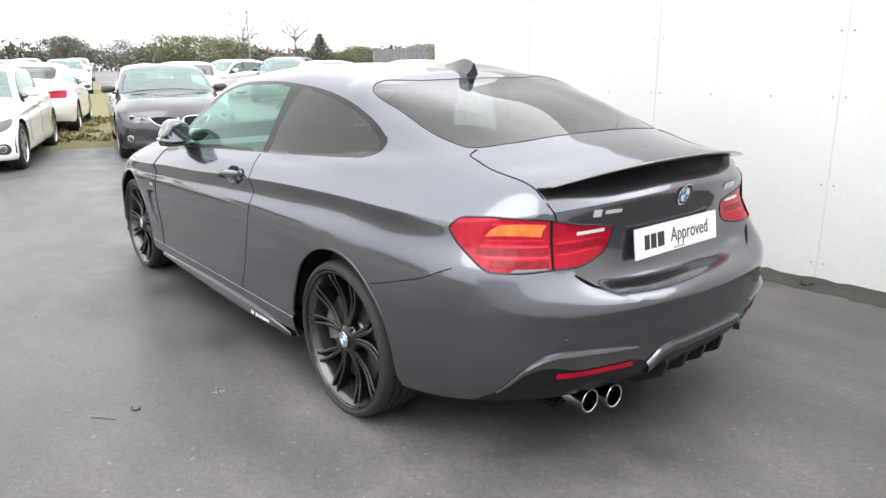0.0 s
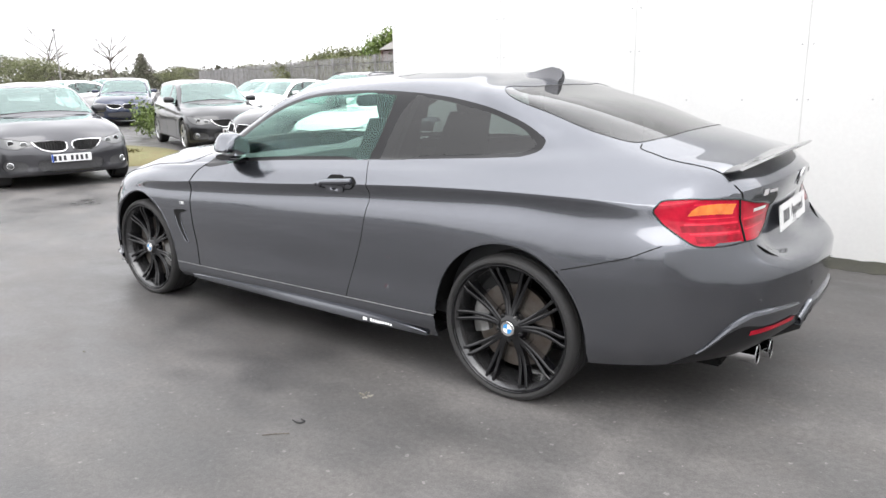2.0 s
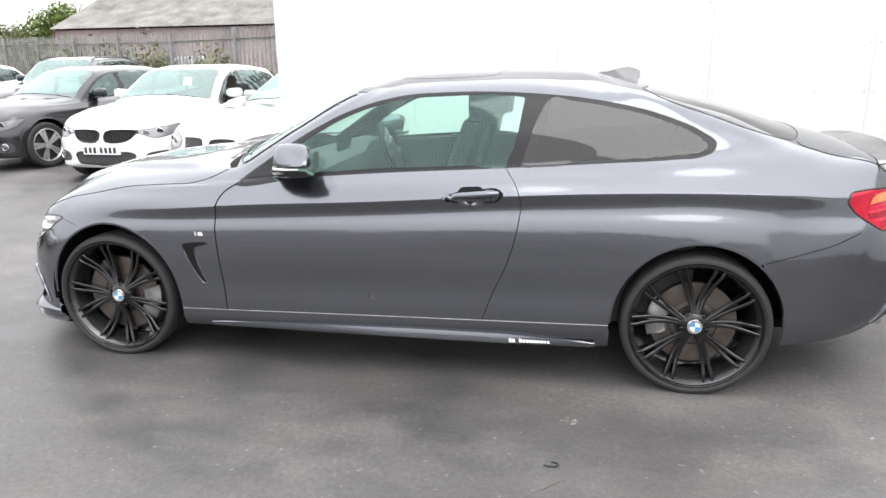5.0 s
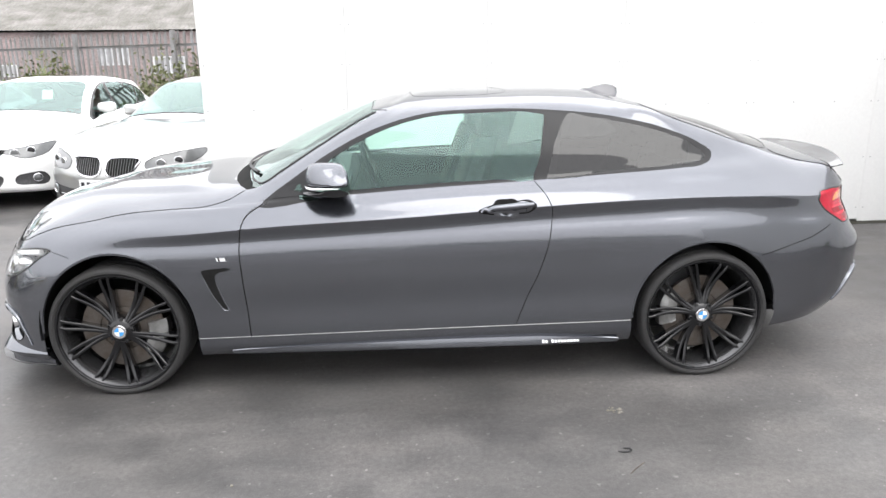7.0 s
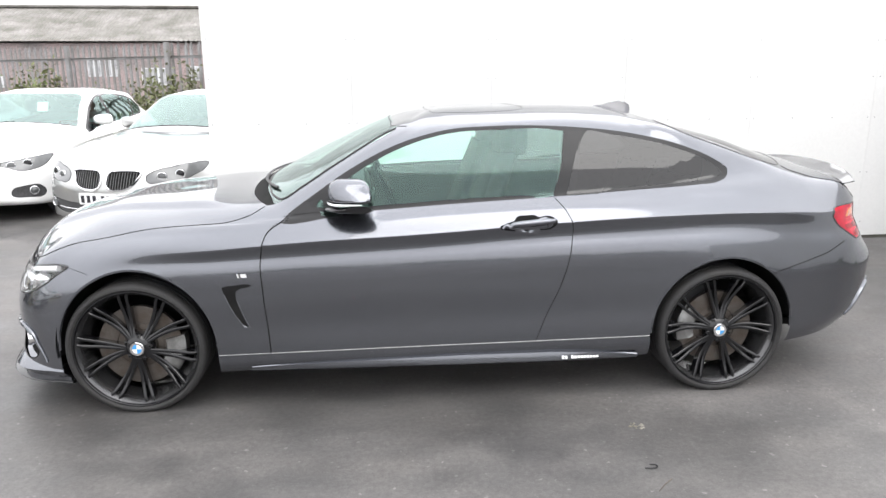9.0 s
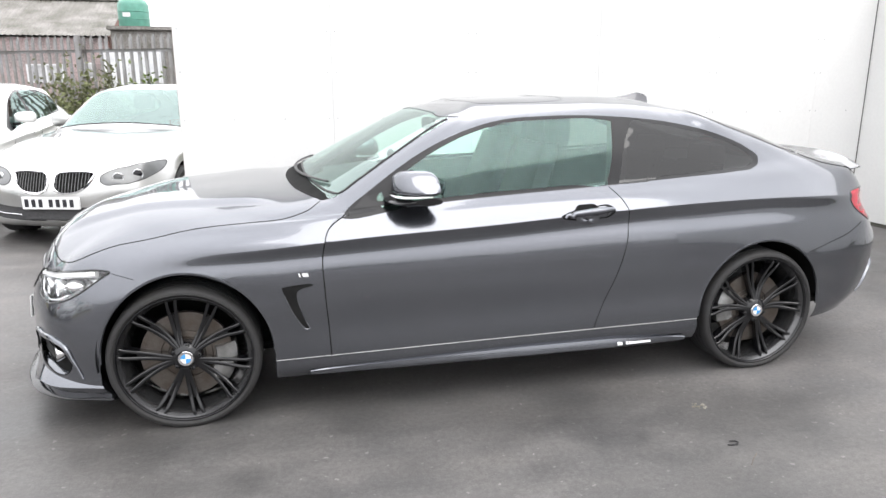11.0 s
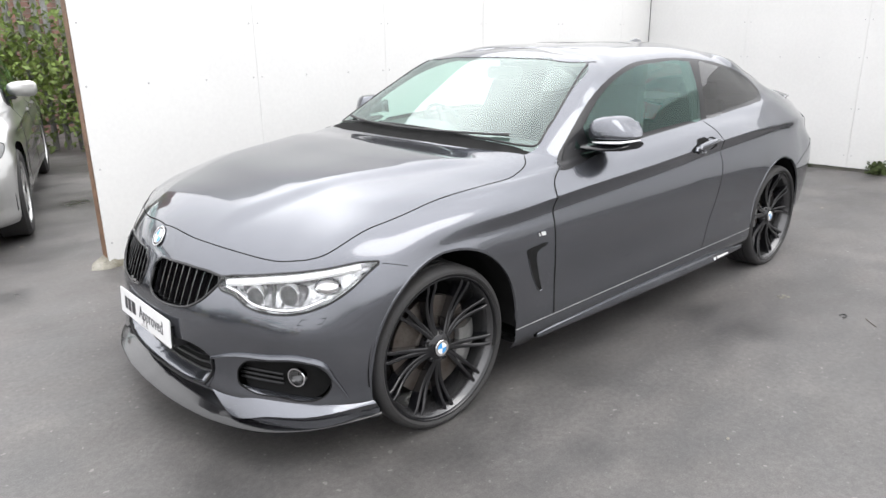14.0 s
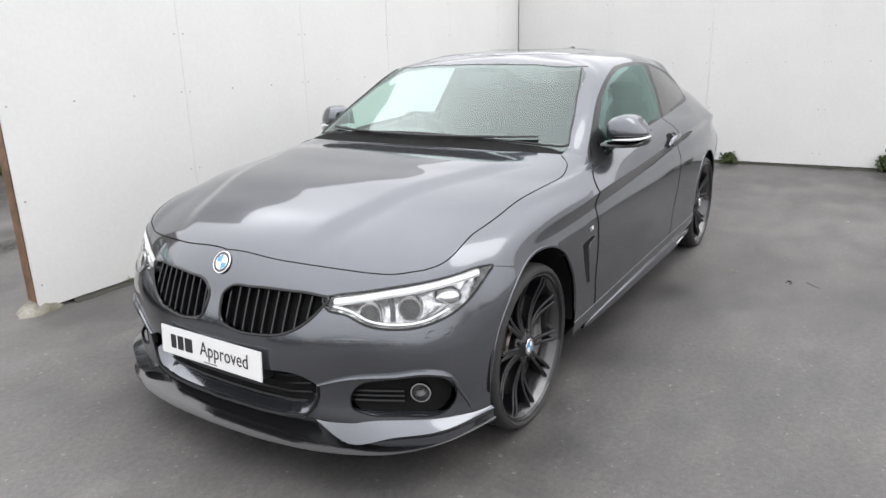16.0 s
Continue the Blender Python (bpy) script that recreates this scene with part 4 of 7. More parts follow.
def coupe_wheel(x, y, z, side, turn, caliper_at, disc_r):
    """A wheel at its hub, built facing +y and turned about for the far side."""
    M = pose(x, y, z, 0, 0, 0 if side > 0 else 180)
    bm = bmesh.new()
    lathe(bm, [(.008, .287), (.014, .2845), (.0145, .279), (.010, .2755), (.004, .2735)], "y", 72)
    rim = part("wheel", bm, RIM_BLACK, coupe, "gloss black double-spoke alloy wheel")
    rim.matrix_local = M
    bm = bmesh.new()
    lathe(bm, [(.004, .2735), (-.012, .2625), (-.022, .2575), (-.034, .256), (-.085, .240), (-.16, .238), (-.19, .258), (-.20, .27)], "y", 72)
    part("rim_barrel", bm, BARREL, rim)
    bm = bmesh.new()
    tread = []
    for g in (-.035, -.075, -.115, -.155):
        tread += [(g + .005, .322), (g + .0035, .316), (g - .0035, .316), (g - .005, .322)]
    lathe(bm, [(.000, .276), (.010, .285), (.016, .288), (.0195, .294), (.0195, .301), (.016, .3085), (.009, .3145), (-.002, .319), (-.012, .3215)] + tread + [(-.185, .3215), (-.20, .315), (-.212, .302), (-.208, .288), (-.195, .272)], "y", 96)
    for v in bm.verts:
        v.co.z = max(v.co.z, -HUB_Z)
    part("tyre", bm, RUBBER, rim, "low-profile black tyre")
    bm = bmesh.new()
    lathe(bm, [(.0185, .293), (.0212, .2945), (.0212, .2958), (.0185, .298)], "y", 96)
    part("sidewall_rib", bm, RUBBER, rim)
    for k in range(5):
        phi = radians(turn + 72 * k)
        for e in (-1, 1):
            part("spoke", spoke(phi, e), RIM_BLACK, rim)
    bm = bmesh.new()
    lathe(bm, [(-.06, .07), (-.035, .068), (-.020, .060), (-.012, .048), (-.008, .040), (-.006, .036)], "y", 40)
    part("hub", bm, RIM_BLACK, rim)
    for k in range(5):
        phi = radians(turn + 36 + 72 * k)
        bm = bmesh.new()
        lathe(bm, [(-.03, .009), (-.014, .009), (-.012, .006), (-.02, .004)], "y", 8, Matrix.Translation((.056 * math.cos(phi), 0, .056 * math.sin(phi))))
        part("wheel_bolt", bm, SATIN_BLACK, rim)
    cap = pose(0, -.006, 0, -90, 0, 0)
    cr = .033
    bm = bmesh.new()
    lathe(bm, [(0, cr), (.004, cr), (.006, cr * .95), (.0055, cr * .66)], "z", 32, cap)
    part("cap_ring", bm, CHROME, rim)
    for q in range(4):
        bm = bmesh.new()
        a0 = q * math.pi / 2
        c = [bm.verts.new(cap @ Vector((0, 0, .0062)))] + [bm.verts.new(cap @ Vector((cr * .66 * math.cos(a0 + k * math.pi / 12), cr * .66 * math.sin(a0 + k * math.pi / 12), .0055))) for k in range(7)]
        for k in range(1, 7):
            bm.faces.new((c[0], c[k], c[k + 1]))
        part("cap_quarter", bm, BADGE_BLUE if q % 2 else BADGE_WHITE, rim)
    bm = bmesh.new()
    lathe(bm, [(-.085, .05), (-.06, .05), (-.055, .075), (-.064, .08), (-.066, disc_r * .55), (-.062, disc_r * .57), (-.062, disc_r), (-.066, disc_r + .001), (-.086, disc_r)], "y", 64)
    part("brake_disc", bm, DISC, rim, "brake disc with a light brown film")
    bm = bmesh.new()
    rows = []
    for i in range(9):
        th = radians(caliper_at + (i - 4) * 7)
        bulge = 1 - .18 * abs(i - 4) / 4
        prof = [(disc_r * .62, -.055), (disc_r * .66, -.040), (disc_r * .82, -.030 - .01 * (i % 2)), (disc_r * 1.02 * bulge + .004, -.036), (disc_r * 1.10, -.05), (disc_r * 1.10, -.11), (disc_r * .7, -.11)]
        rows.append([(r * math.cos(th), y, r * math.sin(th)) for r, y in prof])
    vs = grid_mesh(bm, rows, close_v=True)
    bm.faces.new(vs[0]), bm.faces.new(vs[-1][::-1])
    part("brake_caliper", bm, ALU, rim, "bare metal brake caliper")
    return rim


for side in (1, -1):
    # angles run from the tail's side, as seen from outside
    coupe_wheel(1.405, side * .870, .333, side, -8 if side > 0 else 20, 195 if side > 0 else -15, .192)
    coupe_wheel(-1.405, side * .893, .333, side, 92 - 72 if side > 0 else 12, 10 if side > 0 else 170, .185)
    for xc, rx, lo in ((1.385, .372, -6), (-1.402, .378, 5)):
        bm = bmesh.new()
        a = [radians(lo + (180 - 2 * lo) * k / 30) for k in range(31)]
        grid_mesh(bm, [[(xc + rx * math.cos(t), side * yy, .345 + rx * math.sin(t)) for t in a] for yy in (.50, .70, .885)])
        part("wheel_well", bm, CAVITY, coupe)
        bm = bmesh.new()
        c = [(xc + rx * math.cos(t), .345 + rx * math.sin(t)) for t in a]
        bm.faces.new([bm.verts.new((u, side * .5, v)) for u, v in c])
        part("wheel_well", bm, CAVITY, coupe, smooth=False)

# underside
bm = bmesh.new()
box(bm, -2.18, -.50, .20, 2.02, .50, .24, .01)
box(bm, -.98, -.84, .20, .98, .84, .235, .01)
part("underbody", bm, CAVITY, coupe)
bm = bmesh.new()
pts = spline([(2.02, 0), (2.0, .3), (1.93, .55), (1.84, .72), (1.72, .80)], 5)
full = [(x, -y) for x, y in pts[::-1]] + [(x, y) for x, y in pts[1:]]
slab(bm, full + [(1.6, .6), (1.6, -.6)], "z", .19, .21)
part("undertray", bm, CAVITY, coupe, smooth=False)


def recess(name, names, depth, material, both=True, side=1, label=""):
    return loft_part(body, name, names, material, coupe, label, side, both, -depth)


# nose: kidneys, intake, fog lamps, splitter, plate
recess("grille_lining", ["kidney"], .035, CAVITY)
recess("intake_lining", ["intake"], .05, CAVITY)
for s in (1, -1):
    recess("fog_lining", ["fog_hole"], .035, CAVITY, False, s)
XF = lambda c: (c[..., 0] > 1.6) & (c[..., 2] < .76)
for s in (1, -1):
    rim3 = body.at(END, KIDNEY, XF, 0.0)
    bm = bmesh.new()
    tube(bm, rim3 * (1, s, 1), .0055, 6, closed=True)
    grille = part("kidney_grille", bm, GLOSS_BLACK, coupe, "gloss black kidney grille frame")
    for k in range(9):
        y = .062 + k * .0405
        zs = [z for yy, z in KIDNEY if abs(yy - y) < .03]
        lo, hi = min(zs) + .004, max(zs) - .004
        edge = body.at(END, [(y, lo), (y, (lo + hi) / 2), (y, hi)], XF, -.009)
        deep = body.at(END, [(y, lo), (y, (lo + hi) / 2), (y, hi)], XF, -.03)
        bm = bmesh.new()
        grid_mesh(bm, [[(p[0], s * (p[1] - .005), p[2]) for p in deep], [(p[0], s * (p[1] - .003), p[2]) for p in edge], [(p[0], s * (p[1] + .003), p[2]) for p in edge], [(p[0], s * (p[1] + .005), p[2]) for p in deep]])
        part("grille_slat", bm, GLOSS_BLACK, grille)
    rim3 = body.at(END, FOG_HOLE, XF, 0.0)
    bm = bmesh.new()
    tube(bm, rim3 * (1, s, 1), .0025, 5, closed=True)
    part("fog_surround", bm, CAVITY, coupe)
    c = body.at(END, [(.738, .355)], XF, -.016)[0] * (1, s, 1)
    F = look(c, c - np.array((1, .45 * s, 0)))
    bm = bmesh.new()
    lathe(bm, [(-.03, .033), (.004, .036), (.008, .034), (.008, .030)], "z", 28, F)
    fog = part("fog_lamp", bm, CHROME, coupe, "round chrome-rimmed fog lamp")
    bm = bmesh.new()
    lathe(bm, [(-.02, .004), (-.014, .018), (-.004, .026), (.006, .030)], "z", 28, F)
    part("reflector", bm, BARREL, fog)
    bm = bmesh.new()
    lathe(bm, [(.010, .001), (.009, .016), (.006, .030)], "z", 28, F)
    part("lens", bm, CLEAR, fog)
    # the ridge that frames the fog recess, and the blade below it
    ridge = body.at(END, spline([(.43, .380), (.52, .408), (.66, .424), (.765, .430), (.803, .412), (.825, .35), (.845, .275)], 6), XF, .003)
    bm = bmesh.new()
    tube(bm, ridge * (1, s, 1), [.004 + .008 * math.sin(math.pi * min(1, (i + 2) / len(ridge))) for i in range(len(ridge))], 8)
    part("bumper_ridge", bm, PAINT, coupe)
    for k in range(3):
        z = .322 + .017 * k
        bar = body.at(END, [(.53, z), (.60, z), (.69, z)], XF, -.02)
        bm = bmesh.new()
        tube(bm, bar * (1, s, 1), .004, 5)
        part("fog_slat", bm, TRIM_BLACK, coupe)
    # blade that runs from the intake's corner out to the wheel arch and down to the splitter
    top = body.at(END, spline([(.405, .252), (.495, .282), (.62, .284), (.74, .277), (.875, .256)], 6), XF, -.016)
    edge = spline([(2.116, .42, .248), (2.105, .54, .192), (2.042, .69, .226), (1.962, .792, .233), (1.735, .890, .240)], 6)
    low = (edge - np.array((.022, .014, 0))) * (1, 1, 0) + np.array((0, 0, .174))
    rows = [q * (1, s, 1) for q in (top - np.array((.012, .006, -.004)), top, top * .6 + edge * .4 + np.array((0, 0, .004)), top * .15 + edge * .85 + np.array((0, 0, .003)), edge, edge * .93 + low * .07, edge * .5 + low * .5 - np.array((.012, .008, 0)), low)]
    bm = bmesh.new()
    grid_mesh(bm, [list(map(tuple, r)) for r in rows])
    part("bumper_blade", bm, PAINT, coupe)

for k in range(4):
    z = .285 + .03 * k
    bar = body.at(END, [(0, z), (.15, z), (.30, z), (.385, z + .01)], XF, -.042)
    line = np.concatenate([(bar * (1, -1, 1))[::-1], bar[1:]])
    bm = bmesh.new()
    tube(bm, line, .004, 5)
    part("intake_slat", bm, TRIM_BLACK, coupe)
half = spline([(0, .246), (.1, .246), (.30, .252), (.38, .270), (.418, .32)], 5)
rows = [np.concatenate([(q * (1, -1, 1))[::-1], q[1:]]) for q in (body.at(END, list(half + np.array((-.012, .028))), XF, -.045), body.at(END, list(half + np.array((0, .006))), XF, -.006), body.at(END, list(half + np.array((.004, -.010))), XF, .004), body.at(END, list(half + np.array((.004, -.028))), XF, .001))]
bm = bmesh.new()
grid_mesh(bm, [list(map(tuple, r)) for r in rows])
part("intake_lip", bm, PAINT, coupe)
edge = body.at(END, INTAKE[(INTAKE[:, 0] > -.01)], XF, 0)
bm = bmesh.new()
line = edge[edge[:, 1].argsort()]
tube(bm, [p for p in body.at(END, spline([(0, .246), (.1, .246), (.30, .252), (.39, .272), (.425, .33), (.43, .375)], 6), XF, .002)], .006, 6)
part("intake_edge", bm, TRIM_BLACK, coupe)
bm = bmesh.new()
tube(bm, [p * (1, -1, 1) for p in body.at(END, spline([(0, .246), (.1, .246), (.30, .252), (.39, .272), (.425, .33), (.43, .375)], 6), XF, .002)], .006, 6)
part("intake_edge", bm, TRIM_BLACK, coupe)

pts = spline([(2.215, 0, .165), (2.20, .25, .163), (2.15, .48, .16), (2.05, .68, .160), (1.92, .795, .166), (1.80, .852, .174), (1.705, .880, .178)], 8)
bm = bmesh.new()
rows = []
for p, t in [(q * (1, -1, 1), 0) for q in pts[::-1]] + [(q, 0) for q in pts[1:]]:
    c = np.array((1.55, 0, 0))
    d = (c - p) * (1, 1, 0)
    d = d / np.linalg.norm(d)
    up = np.array((0, 0, 1))
    rows.append([tuple(p + d * a + up * b) for a, b in ((.0, .002), (-.002, .006), (.003, .011), (.03, .016), (.10, .055), (.12, .05), (.12, -.002), (.02, -.006))])
vs = grid_mesh(bm, rows, close_v=True)
bm.faces.new(vs[0]), bm.faces.new(vs[-1][::-1])
part("front_splitter", bm, GLOSS_BLACK, coupe, "dark glossy front splitter")


def show_plate(parent, m, label):
    """A white showroom plate with a maker's block and one word."""
    bm = bmesh.new()
    box(bm, -.26, -.055, 0, .26, .055, .006, .004, m=m)
    plate = part("show_plate", bm, PLATE_WHITE, parent, label)
    for a, b in ((-.205, -.176), (-.168, -.136), (-.128, -.088)):
        bm = bmesh.new()
        box(bm, a, -.026, .0055, b, .026, .0066, m=m)
        part("maker_block", bm, PLATE_INK, plate, smooth=False)
    text_part("plate_word", "Approved", .076, m @ Matrix.Translation((.075, .002, .0064)) @ Matrix.Diagonal((.80, 1, 1, 1)), PLATE_INK, plate)
    bm = bmesh.new()
    box(bm, -.03, -.046, .0055, .04, -.043, .0064, m=m)
    part("small_print", bm, PLATE_INK, plate, smooth=False)
    return plate


F = Matrix.Translation((2.178, -.004, .431)) @ Matrix(((0, 0, 1, 0), (1, 0, 0, 0), (0, 1, 0, 0), (0, 0, 0, 1))) @ pose(0, 0, 0, -4, 0, 0)
show_plate(coupe, F, "white showroom plate on the front bumper")
bm = bmesh.new()
box(bm, 2.10, -.24, .365, 2.172, .24, .46, .012)
part("plate_plinth", bm, SATIN_BLACK, coupe)
B = Matrix.Translation((-2.304, -.006, .789)) @ Matrix(((0, 0, -1, 0), (-1, 0, 0, 0), (0, 1, 0, 0), (0, 0, 0, 1))) @ pose(0, 0, 0, -7, 0, 0)
show_plate(coupe, B, "white showroom plate on the boot lid")


def on_body(view, uv, guard, lift, spin=0):
    """A frame on the surface: z out along the normal, y up."""
    p = body.at(view, [uv], guard, lift)[0]
    P, N = body.P.reshape(-1, 3), body.N.reshape(-1, 3)
    n = Vector(N[((P - p) ** 2).sum(1).argmin()])
    side = Vector((0, 0, 1)).cross(n).normalized()
    up = n.cross(side)
    return Matrix.Translation(p) @ Matrix((side, up, n)).transposed().to_4x4() @ pose(0, 0, 0, 0, 0, spin)


roundel(coupe, on_body(END, (0, .733), lambda c: c[..., 0] > 1.9, .001), .041)
roundel(coupe, on_body(END, (0, .940), lambda c: c[..., 0] < -2.1, .001), .041)

# headlamps
LAMP_BOWL = mat("lamp_chrome", (0.55, 0.55, 0.56), 0.14, metal=0.95, vary=0.55, scale=34)
for s in (1, -1):
    lamp = loft_part(body, "headlamp", ["headlamp"], CLEAR, coupe, "clear headlamp with two ring lights", side=s)
    loft_part(body, "lamp_bowl", ["headlamp"], LAMP_BOWL, lamp, side=s, offset=-.062)
    rim3 = body.at(NOSE, HEADLAMP, FRONT, -.001) * (1, s, 1)
    bm = bmesh.new()
    tube(bm, rim3, .0042, 6, closed=True)
    part("lamp_seal", bm, GLOSS_BLACK, lamp)
    deep = body.at(NOSE, HEADLAMP, FRONT, -.066) * (1, s, 1)
    bm = bmesh.new()
    grid_mesh(bm, [list(map(tuple, rim3)), list(map(tuple, (rim3 + deep) / 2)), list(map(tuple, deep))], close_v=True)
    part("lamp_wall", bm, LAMP_BOWL, lamp)
    brow = body.at(NOSE, spline([(-.90, .655), (-.80, .669), (-.66, .691), (-.52, .713), (-.42, .725)], 6), FRONT, -.012) * (1, s, 1)
    bm = bmesh.new()
    tube(bm, brow, .015, 8, flat=.9)
    part("daylight_brow", bm, BADGE_WHITE, lamp, "white light strip")
    low = body.at(NOSE, spline([(-.905, .643), (-.85, .632), (-.79, .603), (-.70, .592), (-.60, .602), (-.53, .628)], 6), FRONT, -.012) * (1, s, 1)
    bm = bmesh.new()
    tube(bm, low, .006, 6)
    part("lower_trim", bm, CHROME, lamp)
    for a, z, r in ((-.785, .638, .040), (-.655, .651, .042)):
        c = Vector(body.at(NOSE, [(a, z)], FRONT, -.045)[0] * (1, s, 1))
        F = look(c, c - Vector((1, .42 * s, .02)))
        bm = bmesh.new()
        lathe(bm, [(-.01, r * .95), (.022, r), (.028, r * .96), (.028, r * .82), (.018, r * .78)], "z", 36, F)
        ring = part("ring_light", bm, CHROME, lamp, "bright ring light")
        bm = bmesh.new()
        lathe(bm, [(.018, r * .80), (.0, r * .72), (-.004, r * .6)], "z", 36, F)
        part("lamp_cone", bm, LAMP_BOWL, ring)
        bm = bmesh.new()
        lathe(bm, [(-.004, r * .62), (.010, r * .56), (.020, r * .36), (.024, .0005)], "z", 28, F)
        part("projector_lens", bm, GLOSS_BLACK, ring)
    c = body.at(NOSE, [(-.52, .672)], FRONT, -.04)[0] * (1, s, 1)
    bm = bmesh.new()
    bmesh.ops.create_icosphere(bm, subdivisions=2, radius=1, matrix=Matrix.Translation(c) @ Matrix.Diagonal((.05, .05, .03, 1)))
    part("side_reflector", bm, CHROME, lamp)
    div = body.at(NOSE, [(-.72, .60), (-.72, .64), (-.73, .69)], FRONT, -.03) * (1, s, 1)
    bm = bmesh.new()
    tube(bm, div, .006, 5)
    part("lamp_divider", bm, SATIN_BLACK, lamp)
    # washer flap, parking sensors
    flap = body.at(NOSE, [(-.60, .567), (-.52, .571), (-.535, .553), (-.615, .549)], FRONT, .0003) * (1, s, 1)
    bm = bmesh.new()
    tube(bm, flap, .0013, 4, closed=True)
    part("washer_flap", bm, CAVITY, coupe)

# tail lamps
for s in (1, -1):
    tail = loft_part(body, "tail_lamp", ["tail_lamp"], RED_LENS, coupe, "red tail lamp with an amber band", side=s)
    rim3 = body.at(TAIL, TAIL_LAMP, REAR, 0) * (1, s, 1)
    bm = bmesh.new()
    tube(bm, rim3, .0035, 6, closed=True)
    part("lamp_seal", bm, GLOSS_BLACK, tail)

    def patch(name, outline, material, lift, label=""):
        rows = [body.at(TAIL, r, REAR, lift) * (1, s, 1) for r in outline]
        bm = bmesh.new()
        grid_mesh(bm, [list(map(tuple, r)) for r in rows])
        part(name, bm, material, tail, label)

    def band(a0, a1, z0, z1, skew=0.0, n=7):
        return [[(a0 + (a1 - a0) * k / n, z + skew * k / n) for k in range(n + 1)] for z in (z0, (z0 + z1) / 2, z1)]

    patch("amber_lens", [[(.700 - .03 * q + (.850 - .012 * q - .700 + .03 * q) * k / 8, z + .004 * math.sin(3.14 * k / 8)) for k in range(9)] for q, z in ((0, .899), (1, .880), (1.5, .862))], AMBER_LENS, .0012, "amber indicator")
    patch("light_bar", band(.68, .845, .905, .898), RED_BRIGHT, .0010)
    patch("light_bar", band(.66, .845, .853, .849), RED_BRIGHT, .0010)
    patch("light_bar", band(.64, .855, .836, .829), RED_BRIGHT, .0012)
    patch("light_bar", band(.65, .855, .803, .797), RED_BRIGHT, .0012)
    patch("dark_band", band(.625, .855, .828, .806), RED_DEEP, .0008)
    patch("dark_band", band(.665, .855, .792, .770), RED_DEEP, .0008)
    patch("light_bar", band(.885, 1.05, .842, .836), RED_BRIGHT, .0012)
    patch("dark_band", band(.885, 1.05, .833, .812), RED_DEEP, .0008)
    patch("light_bar", band(.885, 1.045, .806, .801), RED_BRIGHT, .0012)
    patch("reversing_lens", band(.955, 1.06, .868, .856), PLATE_WHITE, .0012, "small clear reversing lamp")
    split = body.at(TAIL, [(.866, .915), (.867, .84), (.868, .762)], REAR, .001) * (1, s, 1)
    bm = bmesh.new()
    tube(bm, split, .0045, 5)
    part("lamp_split", bm, CAVITY, tail)

# boot: lip spoiler, model badges as plain bars, bumper reflectors, tailpipes, diffuser fins
RB = lambda c: c[..., 0] < -2.1
bm = bmesh.new()
rows = []
for k in range(-24, 25):
    y = .586 * k / 24
    q = abs(y / .586) ** 2.6
    top = body.at(PLAN, [(-2.205 + .045 * q, abs(y) * .985)], lambda c: (c[..., 2] > .95) & (c[..., 0] < -1.8), .001)[0]
    xr, zr = -2.330 + .105 * q, 1.077 - .056 * q
    low = body.at(END, [(abs(y), zr - .014 - .020 * (1 - q))], RB, -.004)[0]
    th = .009 * (1 - .6 * q)
    rows.append([(top[0], y, top[2]), (top[0] * .55 + xr * .45, y, top[2] * .62 + zr * .38 - .004 * (1 - q)), (xr + .010, y, zr + .001), (xr, y, zr - .002), (xr + .003, y, zr - th), (xr * .6 + low[0] * .4 + .006 * (1 - q), y, zr * .45 + low[2] * .55), (low[0], y, low[2])])
vs = grid_mesh(bm, rows, close_v=True)
bm.faces.new(vs[0]), bm.faces.new(vs[-1][::-1])
part("boot_spoiler", bm, BLACK_PAINT, coupe, "dark lip spoiler on the boot lid")
for a, b, z0, z1, n in ((.445, .405, .912, .936, 1), (.395, .325, .918, .930, 4), (-.305, -.415, .918, .940, 4)):
    for k in range(n):
        y0, y1 = a + (b - a) * k / n, a + (b - a) * (k + .8) / n
        q = body.at(END, [(abs(y0), z0), (abs(y1), z0), (abs(y1), z1), (abs(y0), z1)], RB, .002)
        sg = 1 if y0 > 0 else -1
        bm = bmesh.new()
        for base in (0, .003):
            bm.faces.new([bm.verts.new((p[0] - base, sg * p[1], p[2])) for p in q])
        bmesh.ops.bridge_loops(bm, edges=bm.edges[:])
        part("model_badge", bm, BADGE_SILVER, coupe, smooth=False)
for s in (1, -1):
    q = [body.at(END, spline([(.632, z + .002), (.50, z + .006), (.37, z + .008)], 5), RB, .004) * (1, s, 1) for z in (.428, .418, .408)]
    bm = bmesh.new()
    grid_mesh(bm, [list(map(tuple, r)) for r in q])
    part("rear_reflector", bm, RED_LENS, coupe, "slim red reflector")
    for y in (.25, .62):
        F = on_body(END, (y, .545), RB, .0)
        if s < 0:
            F = Matrix.Diagonal((1, -1, 1, 1)) @ F
        bm = bmesh.new()
        lathe(bm, [(.001, .002), (.0012, .008), (.0005, .009)], "z", 16, F)
        part("parking_sensor", bm, PAINT, coupe)
    ridge = body.at(END, spline([(.745, .34), (.725, .40), (.695, .455), (.655, .487), (.58, .495), (.46, .490), (.36, .482)], 6), RB, .002) * (1, s, 1)
    bm = bmesh.new()
    tube(bm, ridge, [.004 + .010 * math.sin(math.pi * i / (len(ridge) - 1)) for i in range(len(ridge))], 8)
    part("bumper_ridge", bm, PAINT, coupe)
